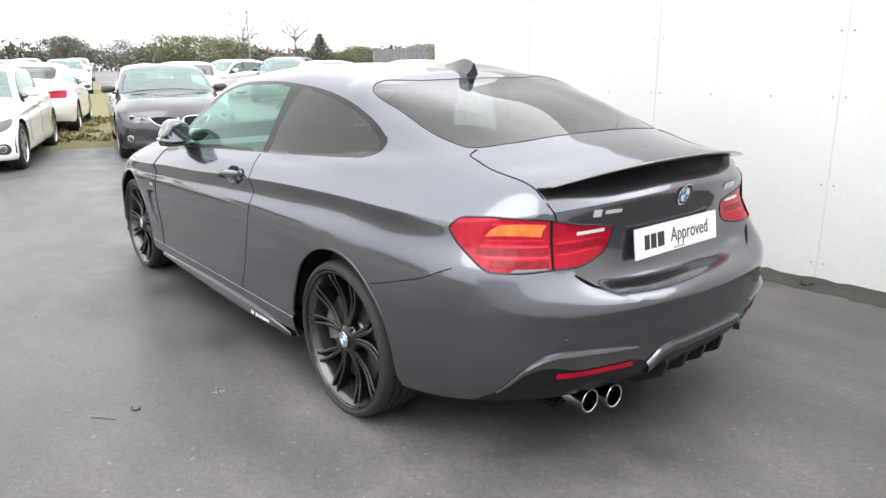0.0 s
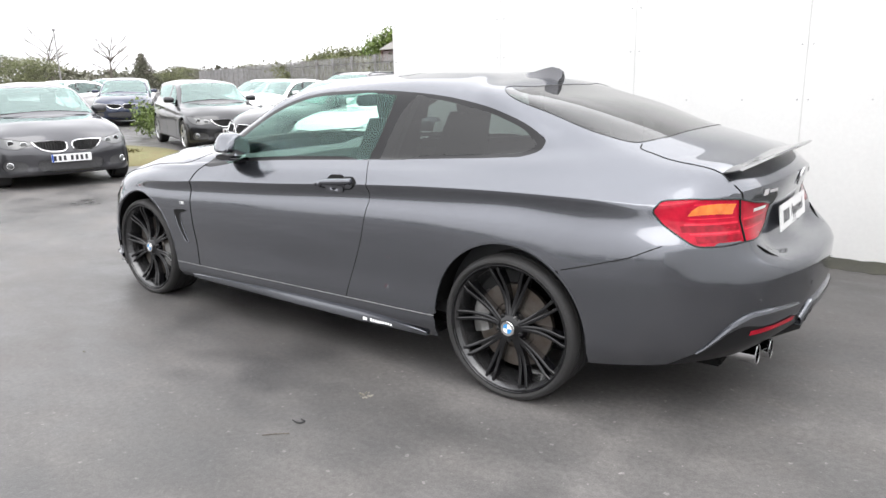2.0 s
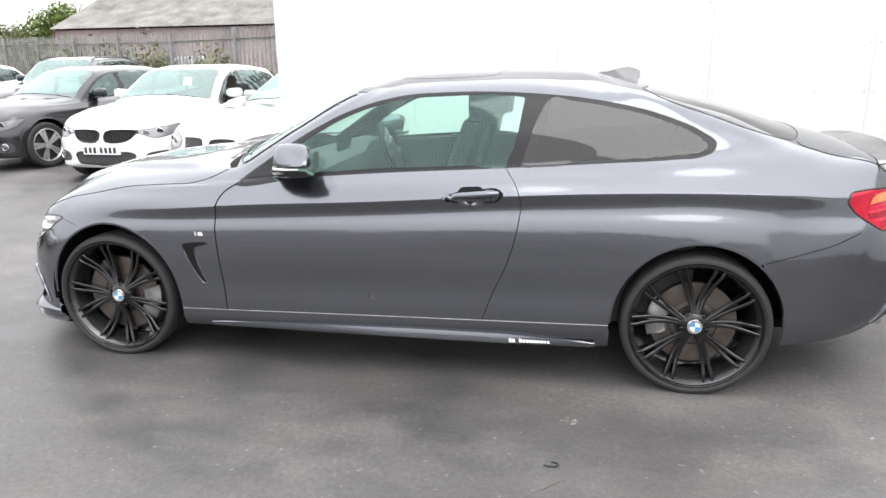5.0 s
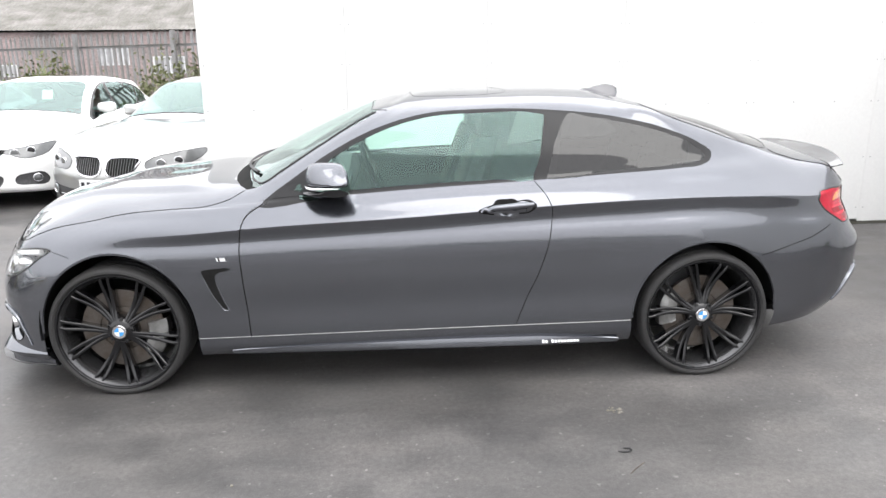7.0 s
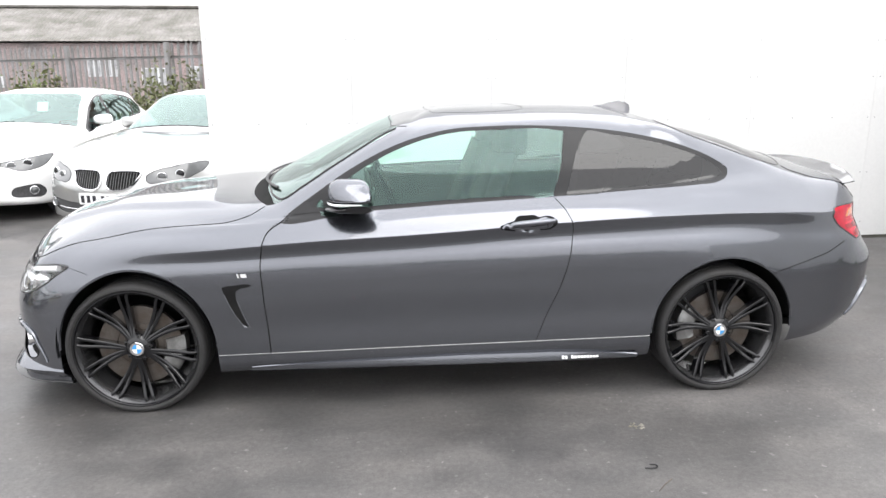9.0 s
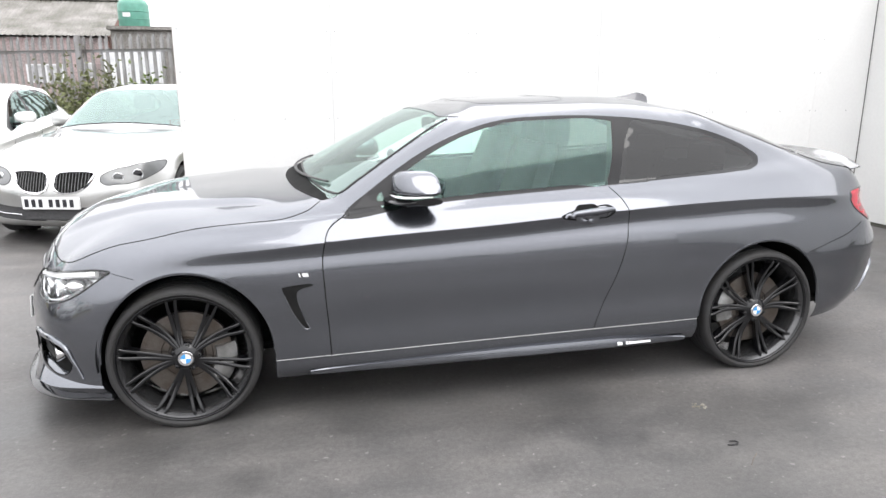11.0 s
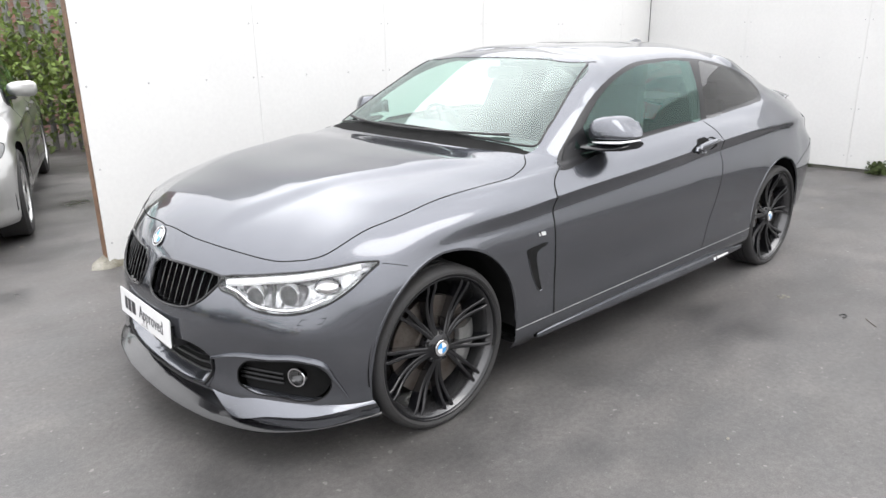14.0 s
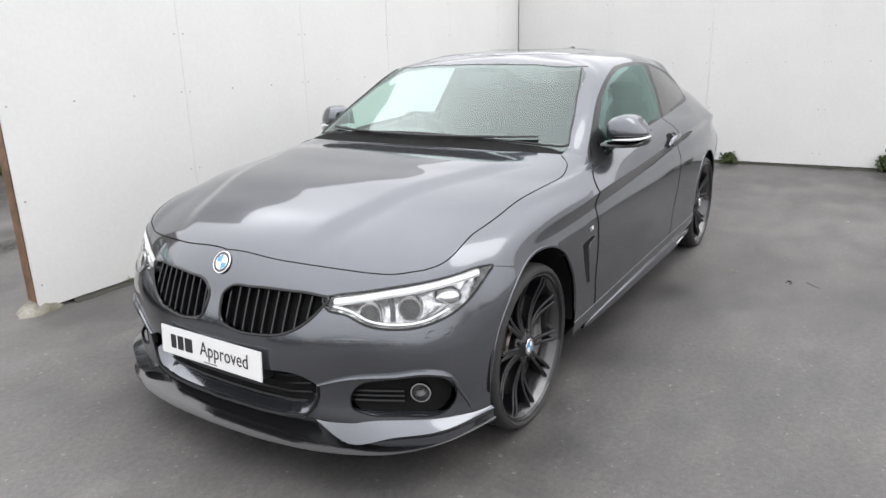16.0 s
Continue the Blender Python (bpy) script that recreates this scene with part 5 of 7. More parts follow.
for y, x in ((.455, -2.305), (.362, -2.335)):
    bm = bmesh.new()
    lathe(bm, [(.112, .037), (.118, .039), (.17, .039), (.175, .042), (.178, .0425), (.180, .041), (.178, .037), (.10, .035), (.02, .034)], "z", 36, pose(x + .175, y, .273, 0, -90, 0))
    part("tailpipe", bm, CHROME, coupe, "polished round tailpipe")
    bm = bmesh.new()
    lathe(bm, [(.06, .001), (.06, .036)], "z", 24, pose(x + .175, y, .273, 0, -90, 0))
    part("pipe_bore", bm, CAVITY, coupe)
    # Plain black tube behind the polished tip.
    bm = bmesh.new()
    lathe(bm, [(-.10, .030), (.105, .032), (.118, .0365)], "z", 24, pose(x + .175, y, .273, 0, -90, 0))
    part("exhaust_pipe", bm, CAVITY, coupe, "black exhaust pipe")
bm = bmesh.new()
pts = body.at(END, spline([(.30, .405), (.255, .452), (.13, .466), (0, .468)], 6), RB, .004)
line = np.concatenate([pts, (pts * (1, -1, 1))[::-1][1:]])
rows = [[tuple(p + np.array(o)) for o in ((.02, 0, .008), (-.004, 0, .002), (-.009, 0, -.008), (-.008, 0, -.03), (.02, 0, -.035))] for p in line]
grid_mesh(bm, rows)
part("diffuser_edge", bm, PAINT, coupe, "grey strip along the diffuser's upper edge")
for y in (-.18, -.06, .06, .18):
    bm = bmesh.new()
    slab(bm, [(-2.41, .41), (-2.425, .37), (-2.41, .32), (-2.30, .255), (-2.15, .25), (-2.15, .41)], "y", y - .008, y + .008)
    part("diffuser_fin", bm, SATIN_BLACK, coupe, smooth=False)
bm = bmesh.new()
box(bm, -2.24, -.56, .29, -2.05, .56, .40, .02)
part("rear_undertray", bm, CAVITY, coupe)

# flanks: vents, badges, handles, mirrors, sill blade
for s in (1, -1):
    VENT_TOP = [(.985, .634), (.955, .640), (.915, .643), (.870, .646), (.850, .640)]
    VENT_LOW = [(.940, .540), (.926, .575), (.922, .606), (.905, .622), (.868, .632)]
    LEG_OUT = [(.985, .634), (.976, .60), (.955, .545), (.922, .48), (.885, .437)]
    LEG_IN = [(.922, .612), (.922, .585), (.910, .535), (.890, .475), (.874, .441)]
    # Black sheet on the skin paints the vent's dark depth; no hole is cut.
    bm = bmesh.new()
    for one, two in ((spline(VENT_TOP, 4), spline([(.922, .612), (.918, .618), (.905, .624), (.880, .630), (.856, .634)], 4)), (spline(LEG_OUT, 4), spline(LEG_IN, 4))):
        rows = [body.at(SIDE, list(one * (1 - f) + two * f), GAP, .0018) * (1, s, 1) for f in (0, .25, .5, .75, 1)]
        grid_mesh(bm, [list(map(tuple, r)) for r in rows])
    part("wing_vent", bm, CAVITY, coupe, "black slanted wing vent")
    for q in (spline(LEG_OUT[1:] + [(.874, .441)], 4), spline([(.850, .640), (.868, .632), (.905, .623), (.922, .607), (.922, .585), (.910, .535), (.890, .475), (.874, .441)], 4)):
        bm = bmesh.new()
        tube(bm, body.at(SIDE, list(q), GAP, .0012) * (1, s, 1), .0022, 5)
        part("vent_edge", bm, PAINT, coupe)
    for k, m in ((0, BADGE_SILVER), (1, BADGE_BLACK), (2, BADGE_SILVER)):
        w = .007 if k else .026
        x0 = .868 if not k else .895 + .007 * (k - 1)
        bm = bmesh.new()
        q = body.at(SIDE, [(x0, .678), (x0 + w, .678), (x0 + w + .005, .694), (x0 + .005, .694)], GAP, .0025) * (1, s, 1)
        bm.faces.new([bm.verts.new(p) for p in q])
        part("wing_badge", bm, m, coupe, smooth=False)
    path = body.at(SIDE, spline([(-.302, .881), (-.36, .887), (-.44, .893), (-.51, .898), (-.548, .901)], 5), GAP, .016) * (1, s, 1)
    bm = bmesh.new()
    tube(bm, path, [.005 + .013 * math.sin(math.pi * min(.86, .04 + .86 * i / (len(path) - 1))) ** .8 for i in range(len(path))], 12, flat=.95)
    handle = part("door_handle", bm, PAINT, coupe, "grey pull handle")
    out = body.at(SIDE, loop([(-.292, .880), (-.36, .906), (-.46, .919), (-.545, .919), (-.562, .903), (-.548, .882), (-.44, .869), (-.35, .866)], 5), GAP, .0008) * (1, s, 1)
    bm = bmesh.new()
    tube(bm, out, .0028, 5, closed=True)
    part("handle_seal", bm, CAVITY, handle)
    # Flat black sheet stands for the shade behind the handle; the skin is uncut.
    bm = bmesh.new()
    mid = bm.verts.new(out.mean(0) + np.array((0, s * .0008, 0)))
    vs = [bm.verts.new(p) for p in out]
    for i in range(len(vs)):
        bm.faces.new((mid, vs[i], vs[(i + 1) % len(vs)]))
    part("handle_gap_shade", bm, CAVITY, handle)
    # No hollow: a black patch paints its shade, the cup patch tips skyward.
    for name, rim, material in (("handle_recess_shade", [(-.355, .896), (-.375, .925), (-.42, .931), (-.465, .929), (-.485, .912), (-.42, .905)], CAVITY), ("handle_cup", [(-.360, .878), (-.375, .852), (-.42, .839), (-.465, .845), (-.482, .872), (-.42, .884)], PAINT)):
        cup = body.at(SIDE, loop(rim, 5), GAP, .0016) * (1, s, 1)
        bm = bmesh.new()
        rows = [[tuple(cup.mean(0) + (p - cup.mean(0)) * f + np.array((0, s * (.0008 * (1 - f) + (.011 * (cup[:, 2].max() - p[2]) / np.ptp(cup[:, 2]) if name == 'handle_cup' else 0)), 0))) for p in cup] for f in (1, .75, .5, .25, .05)]
        grid_mesh(bm, rows, close_v=True)
        part(name, bm, material, handle)
    split = body.at(SIDE, [(-.512, .885), (-.512, .90), (-.512, .914)], GAP, .022) * (1, s, 1)
    bm = bmesh.new()
    tube(bm, split, .0018, 4)
    part("handle_joint", bm, CAVITY, handle)
    # mirror
    bm = bmesh.new()
    rows = []
    for y, cx, lo, hi, rx in ((.812, .418, 1.006, 1.045, .035), (.822, .415, .999, 1.078, .068), (.85, .408, .996, 1.096, .088), (.89, .396, .996, 1.104, .096), (.93, .384, .997, 1.104, .094), (.96, .370, 1.000, 1.096, .082), (.978, .355, 1.005, 1.080, .060), (.985, .345, 1.015, 1.060, .034)):
        ring = []
        for k in range(32):
            a = 2 * math.pi * k / 32
            c, q = math.cos(a), math.sin(a)
            c, q = math.copysign(abs(c) ** .45, c), math.copysign(abs(q) ** .5, q)
            up = (q + 1) / 2
            ring.append((cx + rx * c * (1 - .20 * up ** 1.6) + .004 * up, s * (y - .26 * (y - .81) * max(0, up - .12) ** 1.5), lo + .012 + (hi - lo) * up))
        rows.append(ring)
    vs = grid_mesh(bm, rows, close_v=True)
    bm.faces.new(vs[0]), bm.faces.new(vs[-1][::-1])
    wing_mirror = part("wing_mirror", bm, PAINT, coupe, "grey wing mirror with a black base")
    bm = bmesh.new()
    rows = []
    for y, cx, rx, z in ((.80, .45, .075, .982), (.84, .425, .098, .981), (.90, .398, .104, .980), (.95, .374, .092, .982), (.980, .350, .060, .990)):
        rows.append([(cx + rx * math.cos(a), s * y, z + .016 * math.sin(a)) for a in [2 * math.pi * k / 16 for k in range(16)]])
    vs = grid_mesh(bm, rows, close_v=True)
    bm.faces.new(vs[0]), bm.faces.new(vs[-1][::-1])
    part("mirror_base", bm, GLOSS_BLACK, wing_mirror)
    bm = bmesh.new()
    tube(bm, [(.497, s * .855, 1.008), (.490, s * .89, 1.008), (.478, s * .93, 1.009), (.452, s * .965, 1.010), (.40, s * .986, 1.012), (.335, s * .990, 1.013)], [.002, .0045, .0055, .0055, .0045, .002], 8)
    part("mirror_indicator", bm, BADGE_WHITE, wing_mirror, "white indicator strip")
    bm = bmesh.new()
    bm.faces.new([bm.verts.new((.298 - .012 * (k > 1) - .01 * (u > .93), s * u, v)) for k, (u, v) in enumerate(((.83, 1.0), (.945, .998), (.965, 1.04), (.935, 1.085), (.85, 1.078)))])
    part("mirror_glass", bm, MIRROR, wing_mirror, smooth=False)
    bm = bmesh.new()
    tube(bm, [(.50, s * .76, .965), (.47, s * .82, .972), (.43, s * .87, .982)], [.032, .026, .02], 8, flat=.5)
    part("mirror_foot", bm, GLOSS_BLACK, wing_mirror)
    tri = body.at(SIDE, [(.66, .944), (.475, .964), (.462, 1.0), (.468, 1.062), (.53, 1.045), (.60, 1.0)], GAP, .003) * (1, s, 1)
    bm = bmesh.new()
    bm.faces.new([bm.verts.new(p) for p in tri])
    part("mirror_triangle", bm, TRIM_BLACK, coupe, smooth=False)
    # sill blade and its lettering as bars
    rows = []
    for x in np.linspace(.88, -.98, 48):
        q = (0.88 - x) / 1.86
        z0 = .226 + .004 * q
        y = .893 + .020 * q
        grow = min(1, q / .55) ** .7 * min(1, (1 - q) / .22) ** .8
        fl, h = .026 * grow, .006 + .030 * grow
        rows.append([(x, s * (y - .05), z0 - .014), (x, s * (y + fl * .8), z0 - .010), (x, s * (y + fl), z0 - .004), (x, s * (y + fl * .96), z0 + h * .35), (x, s * (y + fl * .5 + .004), z0 + h), (x, s * (y + .002), z0 + h + .004)])
    bm = bmesh.new()
    grid_mesh(bm, rows)
    part("sill_blade", bm, PAINT, coupe, "grey sill blade")
    for k in range(12):
        if k == 2:
            continue
        x0 = -.600 - k * .0155
        q = (0.88 - x0) / 1.86
        grow = min(1, q / .55) ** .7 * min(1, (1 - q) / .22) ** .8
        y, z, h = .893 + .020 * q + .026 * grow, .226 + .004 * q, .006 + .030 * grow
        tall = .002 * (k in (0, 3))
        bm = bmesh.new()
        bm.faces.new([bm.verts.new((a, s * b, c)) for a, b, c in ((x0, y + .0022, z + .002), (x0 - .012, y + .0022, z + .002), (x0 - .010, y - .0005, z + h * .5 + tall), (x0 + .002, y - .0005, z + h * .5 + tall))])
        part("sill_lettering", bm, BADGE_WHITE, coupe, smooth=False)

# roof fin, sunroof joint, wipers
bm = bmesh.new()
rows = []
for k in range(12):
    q = k / 11
    x = -.965 - .215 * q
    base = body.at(PLAN, [(max(x, -1.15), 0.0)], lambda c: c[..., 2] > 1.3, 0)[0][2] - .006 - (max(0, -1.15 - x)) * .2
    h = .060 * min(1, q / .72) ** .75 if q < .97 else .050
    w = .036 * math.sin(math.pi * (.10 + .80 * min(q, .70))) + .004
    xx = x - .012 * q
    rows.append([(x, -w, base), (xx, -w * .5, base + h * .4), (xx, -.005, base + h * .97), (xx, 0, base + h), (xx, .005, base + h * .97), (xx, w * .5, base + h * .4), (x, w, base)])
vs = grid_mesh(bm, rows)
bm.faces.new(vs[-1])
part("roof_fin", bm, DARK_PAINT, coupe, "grey shark-fin aerial")
seam(body, PLAN, [(.0, 0), (-.01, .25), (-.03, .40), (-.10, .425), (-.42, .425), (-.47, .40), (-.48, .2), (-.48, 0)], lambda c: c[..., 2] > 1.3, coupe, r=.0014, name="sunroof_seal")
for y0, y1 in ((.60, -.02), (-.02, -.58)):
    tip, foot = (.885 - .13 * (abs(y0) / .7) ** 2, y0), (.915 - .12 * (abs(y1) / .7) ** 2, y1)
    line = []
    for k in range(7):
        y = y0 + (y1 - y0) * k / 6
        x = .885 - .17 * (abs(y) / .68) ** 2.2 - .01
        p = body.at(PLAN, [(x, abs(y))], lambda c: c[..., 2] > .95, .014)[0]
        line.append((p[0], y, p[2]))
    bm = bmesh.new()
    tube(bm, line, .008, 6, flat=.7)
    part("wiper", bm, SATIN_BLACK, coupe, "black wiper blade")

# cabin
bm = bmesh.new()
box(bm, -1.75, -.74, .22, .75, .74, .27, .01)
part("cabin_floor", bm, CAVITY, coupe)
bm = bmesh.new()
rows = []
for y in np.linspace(-.74, .74, 13):
    b = .02 * math.cos(y * 6)
    hood = .045 if -.55 < y < -.18 else .0
    rows.append([(.86 - .22 * (abs(y) / .72) ** 2, y, .93), (.70, y, .955), (.46, y, .965 + hood), (.36, y, .955 + hood), (.33, y, .88), (.40, y, .70 + b), (.45, y, .5), (.8, y, .5)])
grid_mesh(bm, rows)
part("dashboard", bm, DASH, coupe, "dark grey dashboard")
bm = bmesh.new()
lathe(bm, [(-.016, .175), (0, .186), (.016, .175), (.0, .164), (-.016, .175)], "z", 40, pose(.24, -.36, .92, 0, -68, 0))
wheel_ring = part("steering_wheel", bm, LEATHER, coupe, "black leather steering wheel")
for a in (0, 180, 270):
    bm = bmesh.new()
    M = pose(.24, -.36, .92, 0, -68, 0) @ pose(0, 0, 0, 0, 0, a + 90)
    box(bm, .03, -.018, -.012, .17, .018, .006, .004, m=M)
    part("wheel_spoke", bm, ALU if a == 270 else DASH, wheel_ring)
bm = bmesh.new()
bmesh.ops.create_icosphere(bm, subdivisions=2, radius=1, matrix=pose(.24, -.36, .92, 0, -68, 0) @ Matrix.Diagonal((.07, .065, .03, 1)))
part("airbag_pad", bm, DASH, wheel_ring)
bm = bmesh.new()
box(bm, .42, -.06, .985, .435, .18, 1.06, .008)
part("display_screen", bm, GLOSS_BLACK, coupe)


def seat_back(bm, x, y, w, z0, z1, lean, thick):
    rows = []
    for k in range(9):
        q = k / 8
        z = z0 + (z1 - z0) * q
        cx = x - lean * q
        ww = w * (1 - .28 * max(0, q - .55) / .45) * (1 - .1 * (1 - q))
        t = thick * (1 - .35 * q)
        ring = []
        for i in range(16):
            a = 2 * math.pi * i / 16
            c, sn = math.cos(a), math.sin(a)
            wing = .02 * abs(sn) ** 3
            ring.append((cx + wing + t * math.copysign(abs(c) ** .6, c), y + ww * math.copysign(abs(sn) ** .6, sn), z))
        rows.append(ring)
    vs = grid_mesh(bm, rows, close_v=True)
    bm.faces.new(vs[0]), bm.faces.new(vs[-1][::-1])


def lump(bm, c, s, m=None):
    r = bmesh.ops.create_cube(bm, size=2)
    bmesh.ops.subdivide_edges(bm, edges=list({e for v in r["verts"] for e in v.link_edges}), cuts=3, use_grid_fill=True)
    vs = [v for v in bm.verts if v.tag is False]
    for v in vs:
        d = v.co.normalized() * 1.25
        v.co = v.co * .55 + d * .45
        v.co = Vector((c[0] + v.co.x * s[0], c[1] + v.co.y * s[1], c[2] + v.co.z * s[2]))
        v.tag = True


for y in (.36, -.36):
    bm = bmesh.new()
    lump(bm, (.03, y, .55), (.28, .26, .10))
    seat = part("front_seat", bm, LEATHER, coupe, "black leather front seat")
    bm = bmesh.new()
    seat_back(bm, -.17, y, .26, .52, 1.185, .22, .095)
    part("seat_back", bm, LEATHER, seat)
    bm = bmesh.new()
    lump(bm, (-.425, y, 1.255), (.075, .14, .092))
    part("headrest", bm, LEATHER, seat)
    for e in (-.05, .05):
        bm = bmesh.new()
        tube(bm, [(-.39, y + e, 1.10), (-.42, y + e, 1.18)], .006, 6)
        part("headrest_post", bm, CHROME, seat)
bm = bmesh.new()
lump(bm, (-.95, 0, .58), (.26, .60, .11))
bench = part("rear_bench", bm, LEATHER, coupe, "black leather rear bench")
for y in (.31, -.31):
    bm = bmesh.new()
    seat_back(bm, -1.18, y, .27, .58, 1.04, .22, .07)
    part("bench_back", bm, LEATHER, bench)
    bm = bmesh.new()
    lump(bm, (-1.42, y, 1.085), (.05, .12, .06))
    part("bench_headrest", bm, LEATHER, bench)
bm = bmesh.new()
box(bm, -1.95, -.62, 1.00, -1.40, .62, 1.02, .005)
part("parcel_shelf", bm, DASH, coupe)
loft_part(body, "headlining", ["roof"], LINING, coupe, "pale headlining", both=True, offset=-.022)
for s in (1, -1):
    bm = bmesh.new()
    rows = []
    for x in np.linspace(.70, -1.40, 12):
        zt = .935 + (.70 - x) * .0515
        rows.append([(x, s * .78, .30), (x, s * .77, .70), (x, s * (.80 - .03 * (x < -.6)), zt - .06), (x, s * (.765 - .03 * (x < -.6) - .02 * (x < -1)), zt), (x, s * (float(np.interp(-x, (-.7, -.4, 0, .57, .97, 1.29, 1.4), (.81, .824, .815, .793, .768, .73, .715))) - .006), zt + .004)])
    grid_mesh(bm, rows)
    part("door_card", bm, DASH, coupe)
bm = bmesh.new()
lump(bm, (.14, 0.0, 1.262), (.02, .115, .034))
part("interior_mirror", bm, DASH, coupe, "interior mirror")
for s in (1, -1):
    bm = bmesh.new()
    rows = []
    for k in range(7):
        q = k / 6
        z, x, y = 1.0 + .30 * q, -.60 - .062 * q, .785 - .135 * q ** 1.3 - .018
        rows.append([(x + .012, s * y, z), (x - .075, s * (y - .004), z), (x - .075, s * (y - .05), z), (x + .012, s * (y - .045), z)])
    grid_mesh(bm, rows, close_v=True)
    part("pillar_lining", bm, DASH, coupe, "grey door pillar lining")


# the coupe settles on its tyres
coupe.matrix_basis = Matrix.Translation((0, 0, -SETTLE))


# ---- the other parked cars ----
def warp_saloon(p):
    q = p.copy()
    up = np.clip((p[..., 2] - .98) / .35, 0, 1)
    back = np.clip((-.2 - p[..., 0]) / .9, 0, 1) * up
    q[..., 0] -= .22 * back
    q[..., 2] += .05 * up + .0
    return q


def warp_executive(p):
    q = warp_saloon(p)
    q[..., 2] -= .012 * np.clip((p[..., 2] - .95) / .3, 0, 1)
    return q


def warp_hatch(p):
    q = p.copy()
    up = np.clip((p[..., 2] - .95) / .35, 0, 1)
    back = np.clip((-.1 - p[..., 0]) / 1.1, 0, 1)
    q[..., 0] -= .62 * back * up
    q[..., 2] += .06 * up + .03 * back * up
    tail = np.clip((-1.5 - p[..., 0]) / .9, 0, 1)
    q[..., 0] += .42 * tail
    q[..., 2] += .05 * tail * np.clip((p[..., 2] - .6) / .4, 0, 1)
    return q


def warp_estate(p):
    q = p.copy()
    up = np.clip((p[..., 2] - .95) / .35, 0, 1)
    back = np.clip((-.1 - p[..., 0]) / 1.1, 0, 1)
    q[..., 0] -= .86 * back * up
    q[..., 2] += .07 * up + .035 * back * up
    return q


def warp_suv(p):
    q = warp_estate(p)
    q[..., 2] = .06 + q[..., 2] * 1.16
    return q


LAMP_GREY = mat("headlamp_interior", (0.085, 0.088, 0.09), 0.3, metal=0.2, vary=0.12, scale=18, coat=1.0)
ALLOY = mat("silver_alloy", (0.62, 0.62, 0.62), 0.28, metal=0.8, vary=0.12, scale=20)
PLATE_BLUE = mat("plate_blue", (0.02, 0.08, 0.4), 0.3)
CABIN_DARK = mat("dark_cabin", (0.03, 0.032, 0.034), 0.8, vary=0.3, scale=5)


EXEC_LAMP = loop([(-.965, .60), (-.955, .65), (-.88, .69), (-.72, .722), (-.55, .748), (-.42, .757), (-.37, .745), (-.40, .705), (-.50, .65), (-.62, .605), (-.75, .580), (-.85, .572), (-.93, .574)])
EXEC_INTAKE = loop([(-.2, .40), (.2, .40), (.5, .41), (.66, .428), (.74, .455), (.775, .46), (.77, .405), (.71, .34), (.60, .305), (.4, .288), (.0, .282), (-.2, .282)])
BUMPER_GREY = mat("grey_mesh_plastic", (0.05, 0.05, 0.052), 0.6, vary=0.3, scale=60)
LAMP_CHROME = mat("bright_lamp_reflector", (0.62, 0.63, 0.64), 0.18, metal=0.85, vary=0.1, scale=30)


